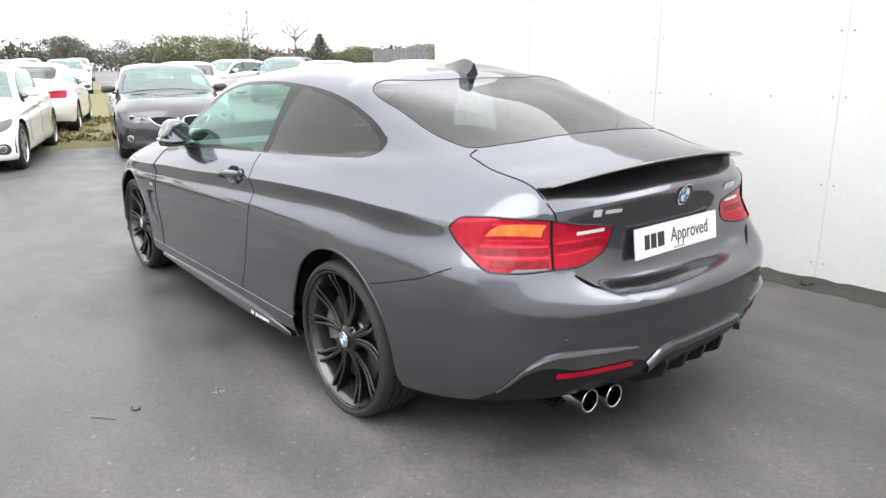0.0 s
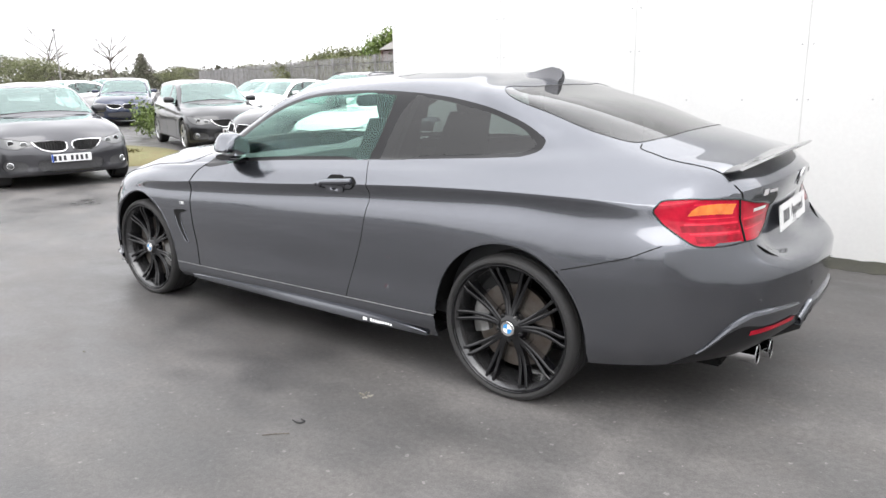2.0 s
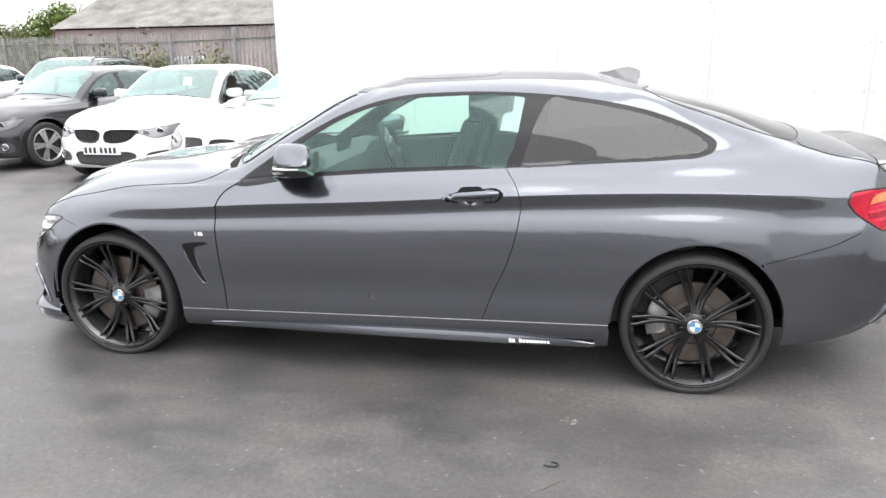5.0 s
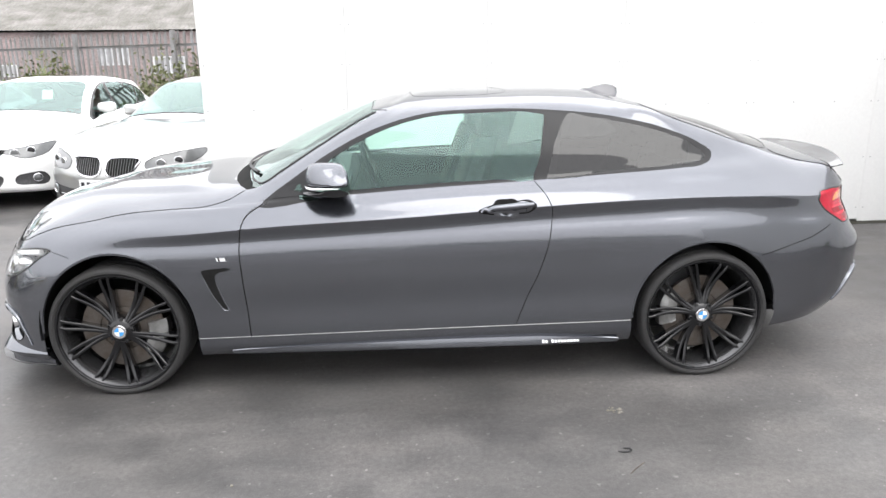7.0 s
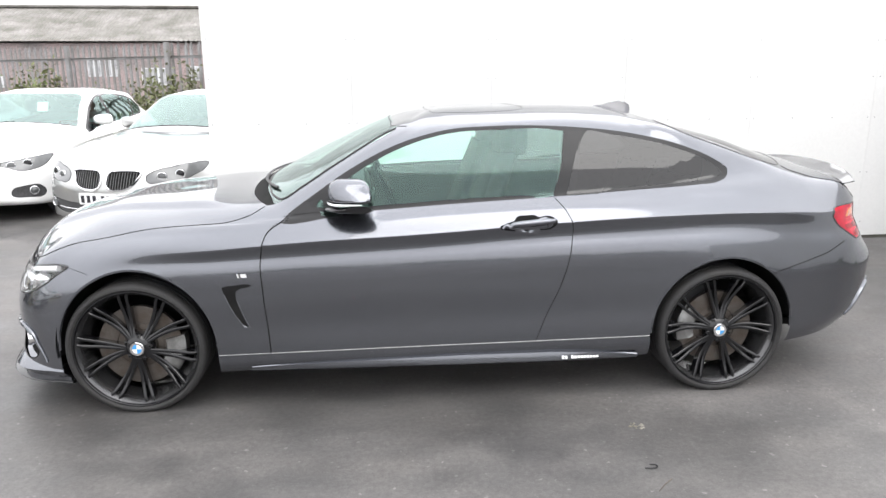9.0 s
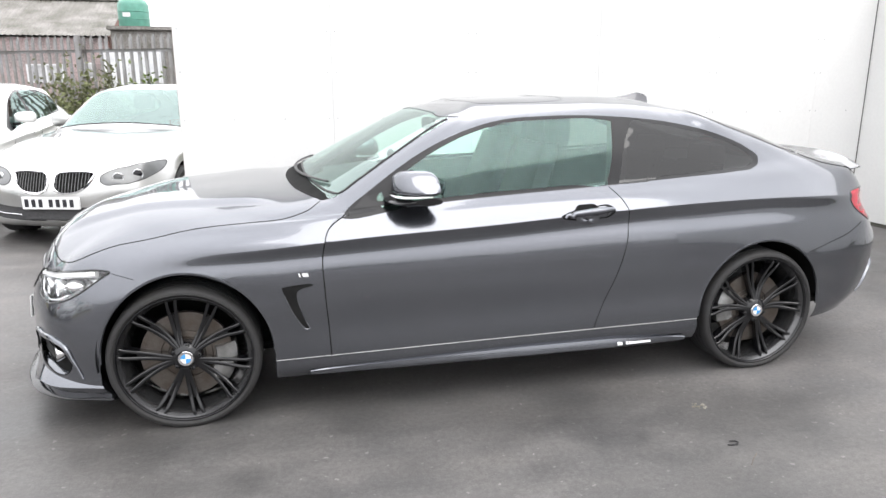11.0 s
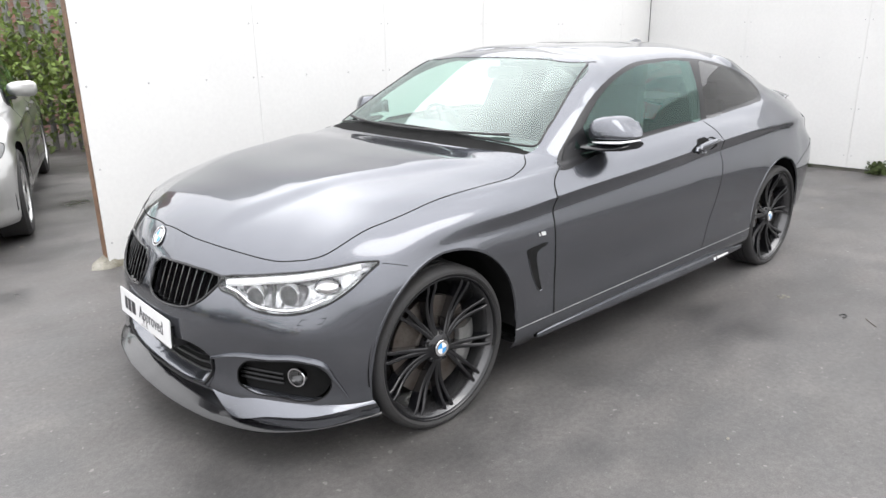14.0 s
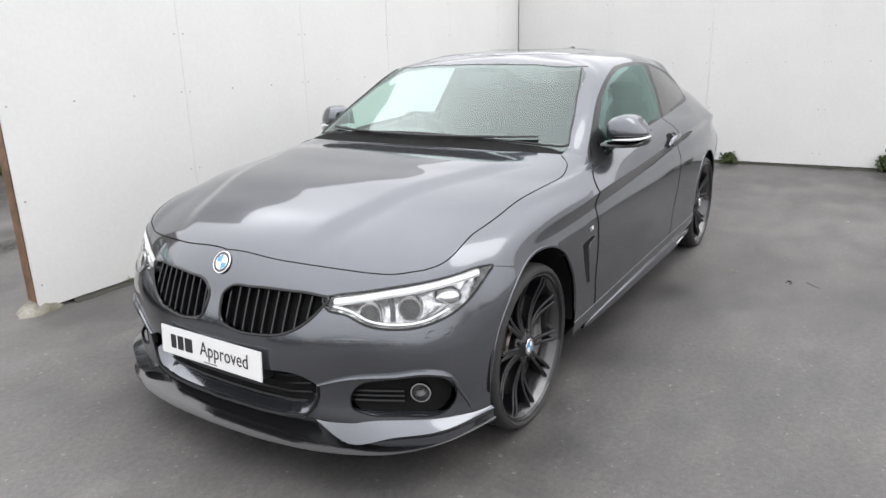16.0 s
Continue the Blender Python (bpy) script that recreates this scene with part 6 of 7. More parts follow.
def parked_car(name, label, paint, warp, plate=True, long=1.0, kidney_mat=None, far=False, slim=1.0):
    """A parked car from the same rails, reshaped; built at the origin with its nose along +x."""
    car = thing(name, label, "car", "parked cars")
    executive = warp is warp_executive
    kidney = np.stack([KIDNEY[:, 0] * slim, .607 + (KIDNEY[:, 1] - .607) * (1.25 if executive else 1)], 1)
    lamp = EXEC_LAMP if executive else HEADLAMP
    lo = Loft(RAILS, along=4 if far else 8, thin=.34 if far else .62)
    low = lambda c: (c[..., 1] > .55) & (c[..., 2] < .8)
    (lo.region("windscreen", PLAN, WINDSCREEN, lambda c: c[..., 2] > .97)
     .region("rear_screen", PLAN, REAR_SCREEN, lambda c: c[..., 2] > 1.02)
     .region("window_trim", SIDE, DLO, FLANK, ["panel"])
     .region("pane", SIDE, DOOR_PANE, lambda c: FLANK(c) & (abs(c[..., 0] + .17) > .045), ["window_trim"])
     .region("pane", SIDE, np.array([(-.54, 1.045), (-.66, 1.05), (-.70, 1.29), (-.57, 1.29)]), FLANK, ["window_trim"])
     .region("pane", SIDE, REAR_PANE, lambda c: FLANK(c) & (abs(c[..., 0] + 1.04) > .03), ["window_trim"])
     .region("headlamp", NOSE, lamp, FRONT)
     .region("tail_lamp", TAIL, TAIL_LAMP, REAR)
     .region("kidney", END, kidney, lambda c: c[..., 0] > 1.9)
     .region("intake", END, EXEC_INTAKE - (0, .02) if executive else INTAKE, lambda c: c[..., 0] > 1.6)
     .region("hole", SIDE, ARCH_F, low).region("hole", SIDE, ARCH_R, low))
    if not executive:
        lo.region("fog_hole", END, FOG_HOLE, lambda c: c[..., 0] > 1.6)
    lo.snap(.06)
    raw = lo.P.copy()
    lo.P = warp(lo.P)
    lo.P[..., 0] *= long
    du, dv = np.gradient(lo.P, axis=0), np.gradient(lo.P, axis=1)
    N = np.cross(du, dv)
    N /= np.maximum(np.linalg.norm(N, axis=-1, keepdims=True), 1e-9)
    N *= np.sign((N * lo.N).sum(-1, keepdims=True) + 1e-9)
    lo.N = N
    loft_part(lo, "car_body", ["panel"], paint, car, both=True)
    loft_part(lo, "windscreen", ["windscreen"], FAR_SCREEN, car, "pale green windscreen", both=True)
    loft_part(lo, "rear_window", ["rear_screen"], PRIVACY, car, both=True)
    for s in (1, -1):
        loft_part(lo, "window_trim", ["window_trim"], GLOSS_BLACK, car, side=s)
        loft_part(lo, "side_window", ["pane"], SHADED_GLASS, car, side=s)
        loft_part(lo, "headlamp", ["headlamp"], LAMP_GREY, car, "clear headlamp", side=s)
        loft_part(lo, "tail_lamp", ["tail_lamp"], RED_LENS, car, "red tail lamp", side=s)
        grille = loft_part(lo, "kidney_grille", ["kidney"], CAVITY, car, "black kidney grille", side=s, offset=-.012)
        near = []
        flat, nn = lo.P.reshape(-1, 3), raw.reshape(-1, 3)
        okm = nn[:, 0] > 1.85
        for y, z in kidney[::3]:
            k = ((nn[okm][:, 1] - y) ** 2 + (nn[okm][:, 2] - z) ** 2).argmin()
            near.append(flat[okm][k] + np.array((.006, 0, 0)))
        bm = bmesh.new()
        tube(bm, np.array(near) * (1, s, 1), .009, 5, closed=True)
        part("grille_frame", bm, kidney_mat or CHROME, car)
        if not far:
            def skin(view, a, b):
                """The nearest place on the reshaped skin to a point drawn on the plain one."""
                far_off = (nn[okm] @ view[0] - a) ** 2 + (nn[okm] @ view[1] - b) ** 2 + (nn[okm][:, 1] < 0)
                k = far_off.argsort()[:4]
                share = 1 / (far_off[k] + 1e-6)
                return (flat[okm][k] * share[:, None]).sum(0) / share.sum() * (1, s, 1)
            okm = nn[:, 0] > 1.6
            for a, z in ((-.82, .63), (-.66, .652)):
                c = Vector(skin(NOSE, a, z))
                aim = look(c, c - Vector((1, .42 * s, .05)))
                bm = bmesh.new()
                lathe(bm, [(-.012, .049), (.006, .048), (.008, .043), (.004, .038)], "z", 20, aim)
                ring = part("lamp_ring", bm, LAMP_CHROME, car)
                bm = bmesh.new()
                lathe(bm, [(.003, .038), (.006, .022), (.007, .001)], "z", 16, aim)
                part("lens", bm, GLOSS_BLACK if a > -.7 else LAMP_GREY, ring)
            bm = bmesh.new()
            tube(bm, [skin(NOSE, a, z) for a, z in lamp[::3]], .004, 5, closed=True)
            part("lamp_edge", bm, SATIN_BLACK, car)
            fy, fz = (.70, .36) if executive else (.735, .352)
            c = Vector(skin(END, fy, fz))
            aim = look(c, c - Vector((1, .5 * s, .02)))
            bm = bmesh.new()
            lathe(bm, [(-.02, .050), (.010, .050), (.013, .042), (.004, .036)], "z", 20, aim)
            fog = part("fog_lamp", bm, LAMP_CHROME, car, "round fog lamp")
            bm = bmesh.new()
            lathe(bm, [(.004, .037), (.011, .022), (.013, .001)], "z", 16, aim)
            part("lens", bm, LAMP_GREY, fog)
            if executive:
                bm = bmesh.new()
                tube(bm, [skin(END, y, .305 + .06 * (y - .3)) + np.array((.006, 0, 0)) for y in (.30, .40, .50, .60)], .005, 6)
                part("chrome_strip", bm, CHROME, car, "chrome strip in the lower intake")
            okm = nn[:, 2] > .93
            bm = bmesh.new()
            tube(bm, [skin(PLAN, x, y) for x, y in spline([(.855, .0), (.848, .25), (.82, .50), (.78, .655), (.74, .725)], 4)], .007, 5)
            part("screen_seal", bm, SATIN_BLACK, car)
            okm = nn[:, 1] > .5
            for pts in ([(.70, .30), (.79, .45), (.80, .62), (.74, .80), (.70, .92)], [(-.17, .27), (-.17, .5), (-.17, .75), (-.17, .97)], [(-.98, .40), (-.88, .60), (-.90, .75), (-1.04, 1.0)]):
                bm = bmesh.new()
                tube(bm, [skin(SIDE, x, z) for x, z in spline(pts, 5)], .003, 5)
                part("shut_line", bm, SATIN_BLACK, car)
            for x in (.02, -.86):
                c = skin(SIDE, x, .84)
                bm = bmesh.new()
                y0, y1 = sorted((c[1] - .02 * s, c[1] + .028 * s))
                box(bm, c[0] - .10, y0, c[2] - .014, c[0] + .10, y1, c[2] + .014, .01)
                part("door_handle", bm, paint, car)
            okm = nn[:, 0] > 1.85
            for k in range(11):
                y = (.062 + k * .033) * slim
                zs = [z for yy, z in kidney if abs(yy - y) < .035]
                pts = [(skin(END, y, z)[0] + .004, s * y, z) for z in (min(zs) + .01, (min(zs) + max(zs)) / 2, max(zs) - .01)]
                bm = bmesh.new()
                tube(bm, pts, .0034 if paint is SILVER_PAINT else .0042, 5)
                part("grille_slat", bm, LAMP_GREY if paint is SILVER_PAINT else GLOSS_BLACK, car)
        if not executive:
            loft_part(lo, "fog_hole", ["fog_hole"], BUMPER_GREY, car, side=s, offset=-.01)
        # mirrors
        bm = bmesh.new()
        mz = warp(np.array([[.38, .9, 1.045]]))[0][2]
        bmesh.ops.create_uvsphere(bm, u_segments=16, v_segments=10, radius=1)
        for v in bm.verts:
            u = Vector([math.copysign(abs(c) ** .62, c) for c in v.co])
            v.co = Vector((.39 * long + .068 * u.x * (1 - .25 * u.y * s), s * .925 + .118 * u.y, mz + (.066 + .008 * u.y * s) * u.z))
        part("wing_mirror", bm, paint, car)
        bm = bmesh.new()
        box(bm, .40 * long, s * .76, .965, .47 * long, s * .88, .995, .01)
        part("mirror_foot", bm, GLOSS_BLACK, car)
    loft_part(lo, "intake", ["intake"], BUMPER_GREY, car, both=True, offset=-.012)
    for s in (1, -1):
        for x in (1.405 * long, -1.405 * long):
            M = pose(x, s * .885, .335, 0, 0, 0 if s > 0 else 180)
            bm = bmesh.new()
            lathe(bm, [(-.02, .233), (.012, .240), (.022, .262), (.022, .305), (.0, .332), (-.18, .332), (-.20, .30), (-.19, .235)], "y", 28)
            tyre = part("wheel", bm, RUBBER, car, "black tyre on a silver alloy")
            tyre.matrix_local = M
            bm = bmesh.new()
            lathe(bm, [(.010, .240), (.004, .224), (-.05, .218), (-.055, .02)], "y", 28)
            part("rim_barrel", bm, CABIN_DARK, tyre)
            bm = bmesh.new()
            for k in range(5):
                for e in (-.14, .14):
                    a = 2 * math.pi * k / 5 + e
                    box(bm, .03, -.018, -.021, .230, .0, .021, m=pose(0, .004, 0, 0, math.degrees(a), 0))
            lathe(bm, [(.006, .001), (.006, .05), (-.03, .055)], "y", 14)
            lathe(bm, [(.012, .243), (.015, .231), (.0, .222)], "y", 28)
            part("alloy_spokes", bm, ALLOY, tyre)
            bm = bmesh.new()
            a = [radians(-10 + 200 * k / 12) for k in range(13)]
            grid_mesh(bm, [[(x + .40 * math.cos(t), s * yy, .345 + .40 * math.sin(t)) for t in a] for yy in (.45, .87)])
            part("wheel_well", bm, CAVITY, car)
    bm = bmesh.new()
    box(bm, -2.0 * long, -.80, .22, 1.9 * long, .80, .30, .02)
    box(bm, -1.5 * long, -.70, .30, .55 * long, .70, .86, .05)
    part("dark_interior", bm, CABIN_DARK, car)
    for y in (.36, -.36):
        bm = bmesh.new()
        seat_back(bm, -.27, y, .24, .8, 1.12, .12, .07)
        lump(bm, (-.45, y, 1.22), (.05, .12, .085))
        part("front_seat", bm, CABIN_DARK, car)
    up = -.03 if executive else -.02
    if plate and not far:
        bm = bmesh.new()
        box(bm, 2.16 * long, -.26, .40 + up, 2.185 * long, .26, .51 + up, .004)
        pl = part("number_plate", bm, PLATE_WHITE, car, "white number plate with plain bars")
        for k in range(7):
            y0 = .21 - k * .063 - (.03 if k > 3 else 0)
            bm = bmesh.new()
            box(bm, 2.184 * long, y0 - .036, .42 + up, 2.187 * long, y0, .49 + up)
            part("plate_bar", bm, PLATE_INK, pl, smooth=False)
        if paint is DARK_PAINT:
            bm = bmesh.new()
            box(bm, 2.184 * long, -.259, .402 + up, 2.1865 * long, -.236, .508 + up)
            part("plate_band", bm, PLATE_BLUE, pl, "blue band on the plate", smooth=False)
    bm = bmesh.new()
    lathe(bm, [(0, .001), (.006, .02), (.006, .036), (0, .04)], "z", 16, pose(2.03 * long, 0, .735 + up, 0, 55, 0))
    part("emblem", bm, ALLOY, car)
    return car


def park(car, x, y, heading, drop=0.0):
    """Stands a car on the yard, leaning with the ground under it."""
    e = 1.0
    ux, uy = math.cos(radians(heading)), math.sin(radians(heading))
    fore = rise(x + e * ux, y + e * uy) - rise(x - e * ux, y - e * uy)
    over = rise(x - e * uy, y + e * ux) - rise(x + e * uy, y - e * ux)
    return Matrix.Translation((x, y, rise(x, y) + drop)) @ Matrix.Rotation(radians(heading), 4, "Z") @ Matrix.Rotation(-math.atan(fore / 2), 4, "Y") @ Matrix.Rotation(math.atan(over / 2), 4, "X")


saloon_grey = parked_car("saloon_car", "dark grey saloon car with a white number plate on damp asphalt", DARK_PAINT, warp_saloon)
saloon_grey.matrix_basis = park(saloon_grey, 9.42, -1.89, 168)
hatch_black = parked_car("hatchback_car", "black five-door hatchback parked on the grass edge", BLACK_PAINT, warp_hatch, long=.94)
hatch_black.matrix_basis = park(hatch_black, 11.42, -6.6, 160)
saloon_black = parked_car("saloon_car", "black saloon car with silver wheels beside a white one", BLACK_PAINT, warp_saloon)
saloon_black.matrix_basis = park(saloon_black, 7.34, -6.75, 77)
saloon_white = parked_car("saloon_car", "white saloon car with dark grille and paper in windscreen", WHITE_PAINT, warp_saloon, kidney_mat=GLOSS_BLACK)
saloon_white.matrix_basis = park(saloon_white, 4.86, -6.02, 88.5)
bm = bmesh.new()
box(bm, .60, -.07, 1.01, .607, .07, 1.14, m=pose(-.04, .05, .0, 0, -20, 0))
part("windscreen_paper", bm, PLATE_WHITE, saloon_white, "white paper behind the windscreen", smooth=False)
saloon_silver = parked_car("saloon_car", "silver executive saloon car parked beside the white wall", SILVER_PAINT, warp_executive, long=1.055, slim=.82)
saloon_silver.matrix_basis = park(saloon_silver, 2.35, -5.05, 74.5)
saloon_white_b = copy_thing(saloon_white, park(None, 9.55, 1.05, 162))
tagged(saloon_white_b, "white saloon car with silver wheels at the edge of the grass")
tail_white = parked_car("saloon_car", "white saloon car standing tail to the yard on grass", WHITE_PAINT, warp_saloon, far=True)
tail_white.matrix_basis = park(None, 14.76, -.74, 343)
for x, y, h in ((15.2, -4.3, 343), (22, .6, 340), (21.5, 4.0, 342), (26, -1.6, 162), (27.5, 2.2, 345), (13.6, 4.6, 343), (31, -4.5, 170), (35, 1.0, 345), (14.6, -11.6, 96), (24, -9.0, 110), (44, -5.0, 165), (48, -8.5, 165), (40, -2.0, 345)):
    c = copy_thing(tail_white, park(None, x, y, h))
    tagged(c, "white saloon car parked in a far row" if x > 20 else "white saloon car parked behind a dark one")
suv_blue = parked_car("suv_car", "dark blue sport utility car with roof rails beyond a bush", BLUE_PAINT, warp_suv, far=True)
suv_blue.matrix_basis = park(None, 20.7, -9.8, 146) @ Matrix.Diagonal((1, 1, .85, 1))
estate_black = parked_car("estate_car", "black estate car with roof rails in the second row", BLACK_PAINT, warp_estate, far=True)
estate_black.matrix_basis = park(None, 10.5, -10.6, 98) @ Matrix.Diagonal((1, 1, 1.11, 1))
for s in (1, -1):
    bm = bmesh.new()
    tube(bm, [(.1, s * .58, 1.42), (-.05, s * .585, 1.465), (-1.5, s * .57, 1.47), (-1.75, s * .56, 1.43)], .016, 6)
    part("roof_rail", bm, SATIN_BLACK, estate_black)
saloon_beyond = copy_thing(tail_white, park(None, 16.6, -12.4, 92))
tagged(saloon_beyond, "white saloon car parked beyond a black one")
for x, y, h in ((34, -16, 100),):
    tagged(copy_thing(suv_blue, park(None, x, y, h)), "dark blue sport utility car in a far row")


# ---- grass, fence, buildings, trees ----
def turf(name, outline, label):
    """A patch of rough turf a little proud of the asphalt, with an uneven edge."""
    random.seed(11)
    o = spline(outline, 8, True)
    c = o.mean(0)
    rows = []
    for f in (1.0, .985, .8, .5, .2, .02):
        rows.append([(c[0] + (x - c[0]) * f, c[1] + (y - c[1]) * f, rise(c[0] + (x - c[0]) * f, c[1] + (y - c[1]) * f) + (-.01 if f == 1 else .035)) for x, y in o])
    bm = bmesh.new()
    grid_mesh(bm, rows, close_v=True)
    tagged(part(name, bm, GRASS), label, "grass", kind="structure")
    return o


# LEAF and LEAF_DARK are lightened: distance haze is put into their colour.
LEAF = mat("leaf_green", (0.125, 0.14, 0.06), 0.6, vary=0.45, scale=1.5, fine=0.3, alt=(0.085, 0.085, 0.045))
LEAF_FRESH = mat("fresh_leaf", (0.12, 0.17, 0.035), 0.55, vary=0.4, scale=2.5, fine=0.3, alt=(0.07, 0.10, 0.025))
LEAF_DARK = mat("dark_leaf", (0.085, 0.09, 0.06), 0.65, vary=0.4, scale=0.8, fine=0.3, alt=(0.10, 0.09, 0.07))
BARK = mat("grey_bark", (0.11, 0.095, 0.08), 0.85, vary=0.3, scale=6, fine=0.3, bump=0.5)


def leaves(clumps, n, size, seed):
    """Many small leaf faces scattered in uneven clumps (x, y, z, rx, ry, rz)."""
    rng = np.random.default_rng(seed)
    V, F = [], []
    w = np.array([c[3] * c[5] for c in clumps])
    for c, k in zip(clumps, np.maximum(6, (n * w / w.sum()).astype(int))):
        d = rng.normal(size=(k, 3))
        d /= np.linalg.norm(d, axis=1, keepdims=True)
        r = rng.random((k, 1)) ** .45 * (1 + .22 * rng.normal(size=(k, 1)))
        p = np.array(c[:3]) + d * r * np.array(c[3:])
        a = rng.normal(size=(k, 3))
        a /= np.linalg.norm(a, axis=1, keepdims=True)
        b = np.cross(a, rng.normal(size=(k, 3)))
        b /= np.maximum(np.linalg.norm(b, axis=1, keepdims=True), 1e-6)
        s = size * (.6 + .8 * rng.random((k, 1)))
        q = np.stack([p - a * s, p + b * s * .45, p + a * s, p - b * s * .45], 1)
        base = len(V) and sum(len(v) for v in V)
        V.append(q.reshape(-1, 3))
        F.append(np.arange(4 * k).reshape(-1, 4) + (base or 0))
    me = bpy.data.meshes.new("leaves")
    me.from_pydata(np.concatenate(V).tolist(), [], np.concatenate(F).tolist())
    return me


def shrub(name, label, clumps, n, size, seed, material=None, kind=""):
    me = leaves(clumps, n, size, seed)
    me.materials.append(material or LEAF)
    return tagged(new(name, me), label, "shrub", kind=kind)


turf("grass_verge", [(10.9, 6), (10.1, 1.5), (9.9, -.9), (9.0, -3.0), (8.6, -4.3), (10.5, -5.2), (14, -5.0), (24, -6.5), (40, -9), (44, -1), (22, 3), (18, 6)], "worn green and straw-coloured grass verge")
random.seed(3)
rng = np.random.default_rng(4)
tufts = []
for k in range(240):
    x, y = rng.uniform(9.2, 17), rng.uniform(-4.4, 3)
    if x > 9.0 + (y + 4.3) * .26:
        tufts.append((x, y, rise(x, y) + .05, .25, .25, .05))
shrub("grass_tufts", "short grass tufts on the verge", tufts, 9000, .045, 5, GRASS, "stuff")

# palisade fence along the far side of the yard
GALV = mat("galvanised_steel", (0.27, 0.27, 0.275), 0.55, metal=0.35, vary=0.2, scale=3, fine=0.15, alt=(0.20, 0.19, 0.18))


def fence_at(u):
    """Place along the fence, u metres from its near end."""
    return -2.905 + u * .8746, -6.068 - u * .4848


pale_me = bpy.data.meshes.new("pale")
H = 2.23
pale_me.from_pydata([(-.040, .006, -.1), (-.014, -.012, -.1), (.014, -.012, -.1), (.040, .006, -.1), (-.040, .006, H - .12), (-.014, -.012, H - .03), (.014, -.012, H - .03), (.040, .006, H - .12), (-.042, .004, H - .10), (0, -.008, H), (.042, .004, H - .10), (0, -.006, H - .16)], [], [(0, 1, 5, 4), (1, 2, 6, 5), (2, 3, 7, 6), (4, 5, 9, 8), (5, 6, 9), (6, 7, 10, 9), (4, 11, 5), (7, 6, 11)])
pale_me.materials.append(GALV)
fence = thing("palisade_fence", "grey galvanised palisade fence with pointed pales", "fence")
TURN = math.atan2(-.4848, .8746)
lean_rng = random.Random(8)
far_bm = bmesh.new()
for k in range(520):
    u = .1618 * k + .08
    x, y = fence_at(u)
    if k < 300:
        ob = new("pale", pale_me)
        ob.parent = fence
        ob.matrix_local = Matrix.Translation((x, y, rise(x, y) + .06)) @ Matrix.Rotation(TURN, 4, "Z") @ Matrix.Rotation(lean_rng.uniform(-.012, .012), 4, "Y")
    elif k >= 300:
        g = rise(x, y)
        far_bm.faces.new([far_bm.verts.new(p) for p in ((x - .034, y + .01, g), (x + .034, y - .01, g), (x + .034, y - .01, g + H - .1), (x, y, g + H), (x - .034, y + .01, g + H - .1))])
tagged(part("fence_remainder", far_bm, GALV, fence, smooth=False), kind="stuff")
for u in np.arange(0, 82, 2.75):
    x, y = fence_at(u)
    bm = bmesh.new()
    box(bm, -.05, .03, -.05, .05, .10, 2.27, .006, m=Matrix.Translation((x, y, rise(x, y))) @ Matrix.Rotation(TURN, 4, "Z"))
    part("fence_post", bm, GALV, fence)
for z in (.35, 1.97):
    bm = bmesh.new()
    pts = [(fence_at(u)[0], fence_at(u)[1] - .0, rise(*fence_at(u)) + z) for u in np.arange(0, 83, 2.75)]
    grid_mesh(bm, [[(x, y + .012, h) for x, y, h in pts], [(x, y + .012, h + .05) for x, y, h in pts], [(x, y + .05, h + .05) for x, y, h in pts]])
    part("fence_rail", bm, GALV, fence, smooth=False)

# barn with a ribbed grey roof, an outbuilding, a green tank
ROOF_GREY = mat("weathered_roof_sheet", (0.145, 0.138, 0.13), 0.85, vary=0.6, scale=1.3, fine=0.5, bump=0.4, alt=(0.10, 0.096, 0.080))
BRICK_RED = mat("old_red_brick", (0.175, 0.085, 0.07), 0.85, vary=0.5, scale=5, fine=0.3, bump=0.6, alt=(0.10, 0.075, 0.062))
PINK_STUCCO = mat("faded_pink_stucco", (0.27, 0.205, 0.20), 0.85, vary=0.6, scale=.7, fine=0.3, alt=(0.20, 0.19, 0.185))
SHEET_WHITE = mat("white_sheeting", (0.62, 0.63, 0.64), 0.5, vary=0.12, scale=2, fine=0.1)
TANK_GREEN = mat("green_plastic_tank", (0.09, 0.26, 0.20), 0.4, vary=0.15, scale=4, fine=0.1)
# Opaque pale grey pane, varied at random.
PANE_PALE = mat("pale_window_pane", (0.42, 0.42, 0.43), 0.25, vary=0.3, scale=4)
barn = thing("barn", "long low barn with a weathered grey ribbed roof", "barn")
BX0, BX1, BE, BR = 7.3, 24.2, (-27.2, 3.26), (-31.0, 4.98)
bm = bmesh.new()
n = int((BX1 - BX0) / .1)
rows = []
for f in (0, .25, .5, .75, 1):
    rows.append([(BX0 + (BX1 - BX0) * i / n, BE[0] + .25 + (BR[0] - BE[0] - .25) * f, BE[1] - .05 + (BR[1] - BE[1]) * f + (.032 if i % 2 else 0) - .03 * math.sin(3.14 * f) * math.sin(i * .05)) for i in range(n + 1)])
grid_mesh(bm, rows)
grid_mesh(bm, [[(BX0, BR[0], BR[1]), (BX1, BR[0], BR[1])], [(BX0, BR[0] - 4, BE[1]), (BX1, BR[0] - 4, BE[1])]])
part("roof", bm, ROOF_GREY, barn, smooth=False)
bm = bmesh.new()
box(bm, BX0 - .05, BR[0] - .2, BR[1] - .05, BX1 + .05, BR[0] + .2, BR[1] + .06, .02)
part("ridge_cap", bm, ROOF_GREY, barn)
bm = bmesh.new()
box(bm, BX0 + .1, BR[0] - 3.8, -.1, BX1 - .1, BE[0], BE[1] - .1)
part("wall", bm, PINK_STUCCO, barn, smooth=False)
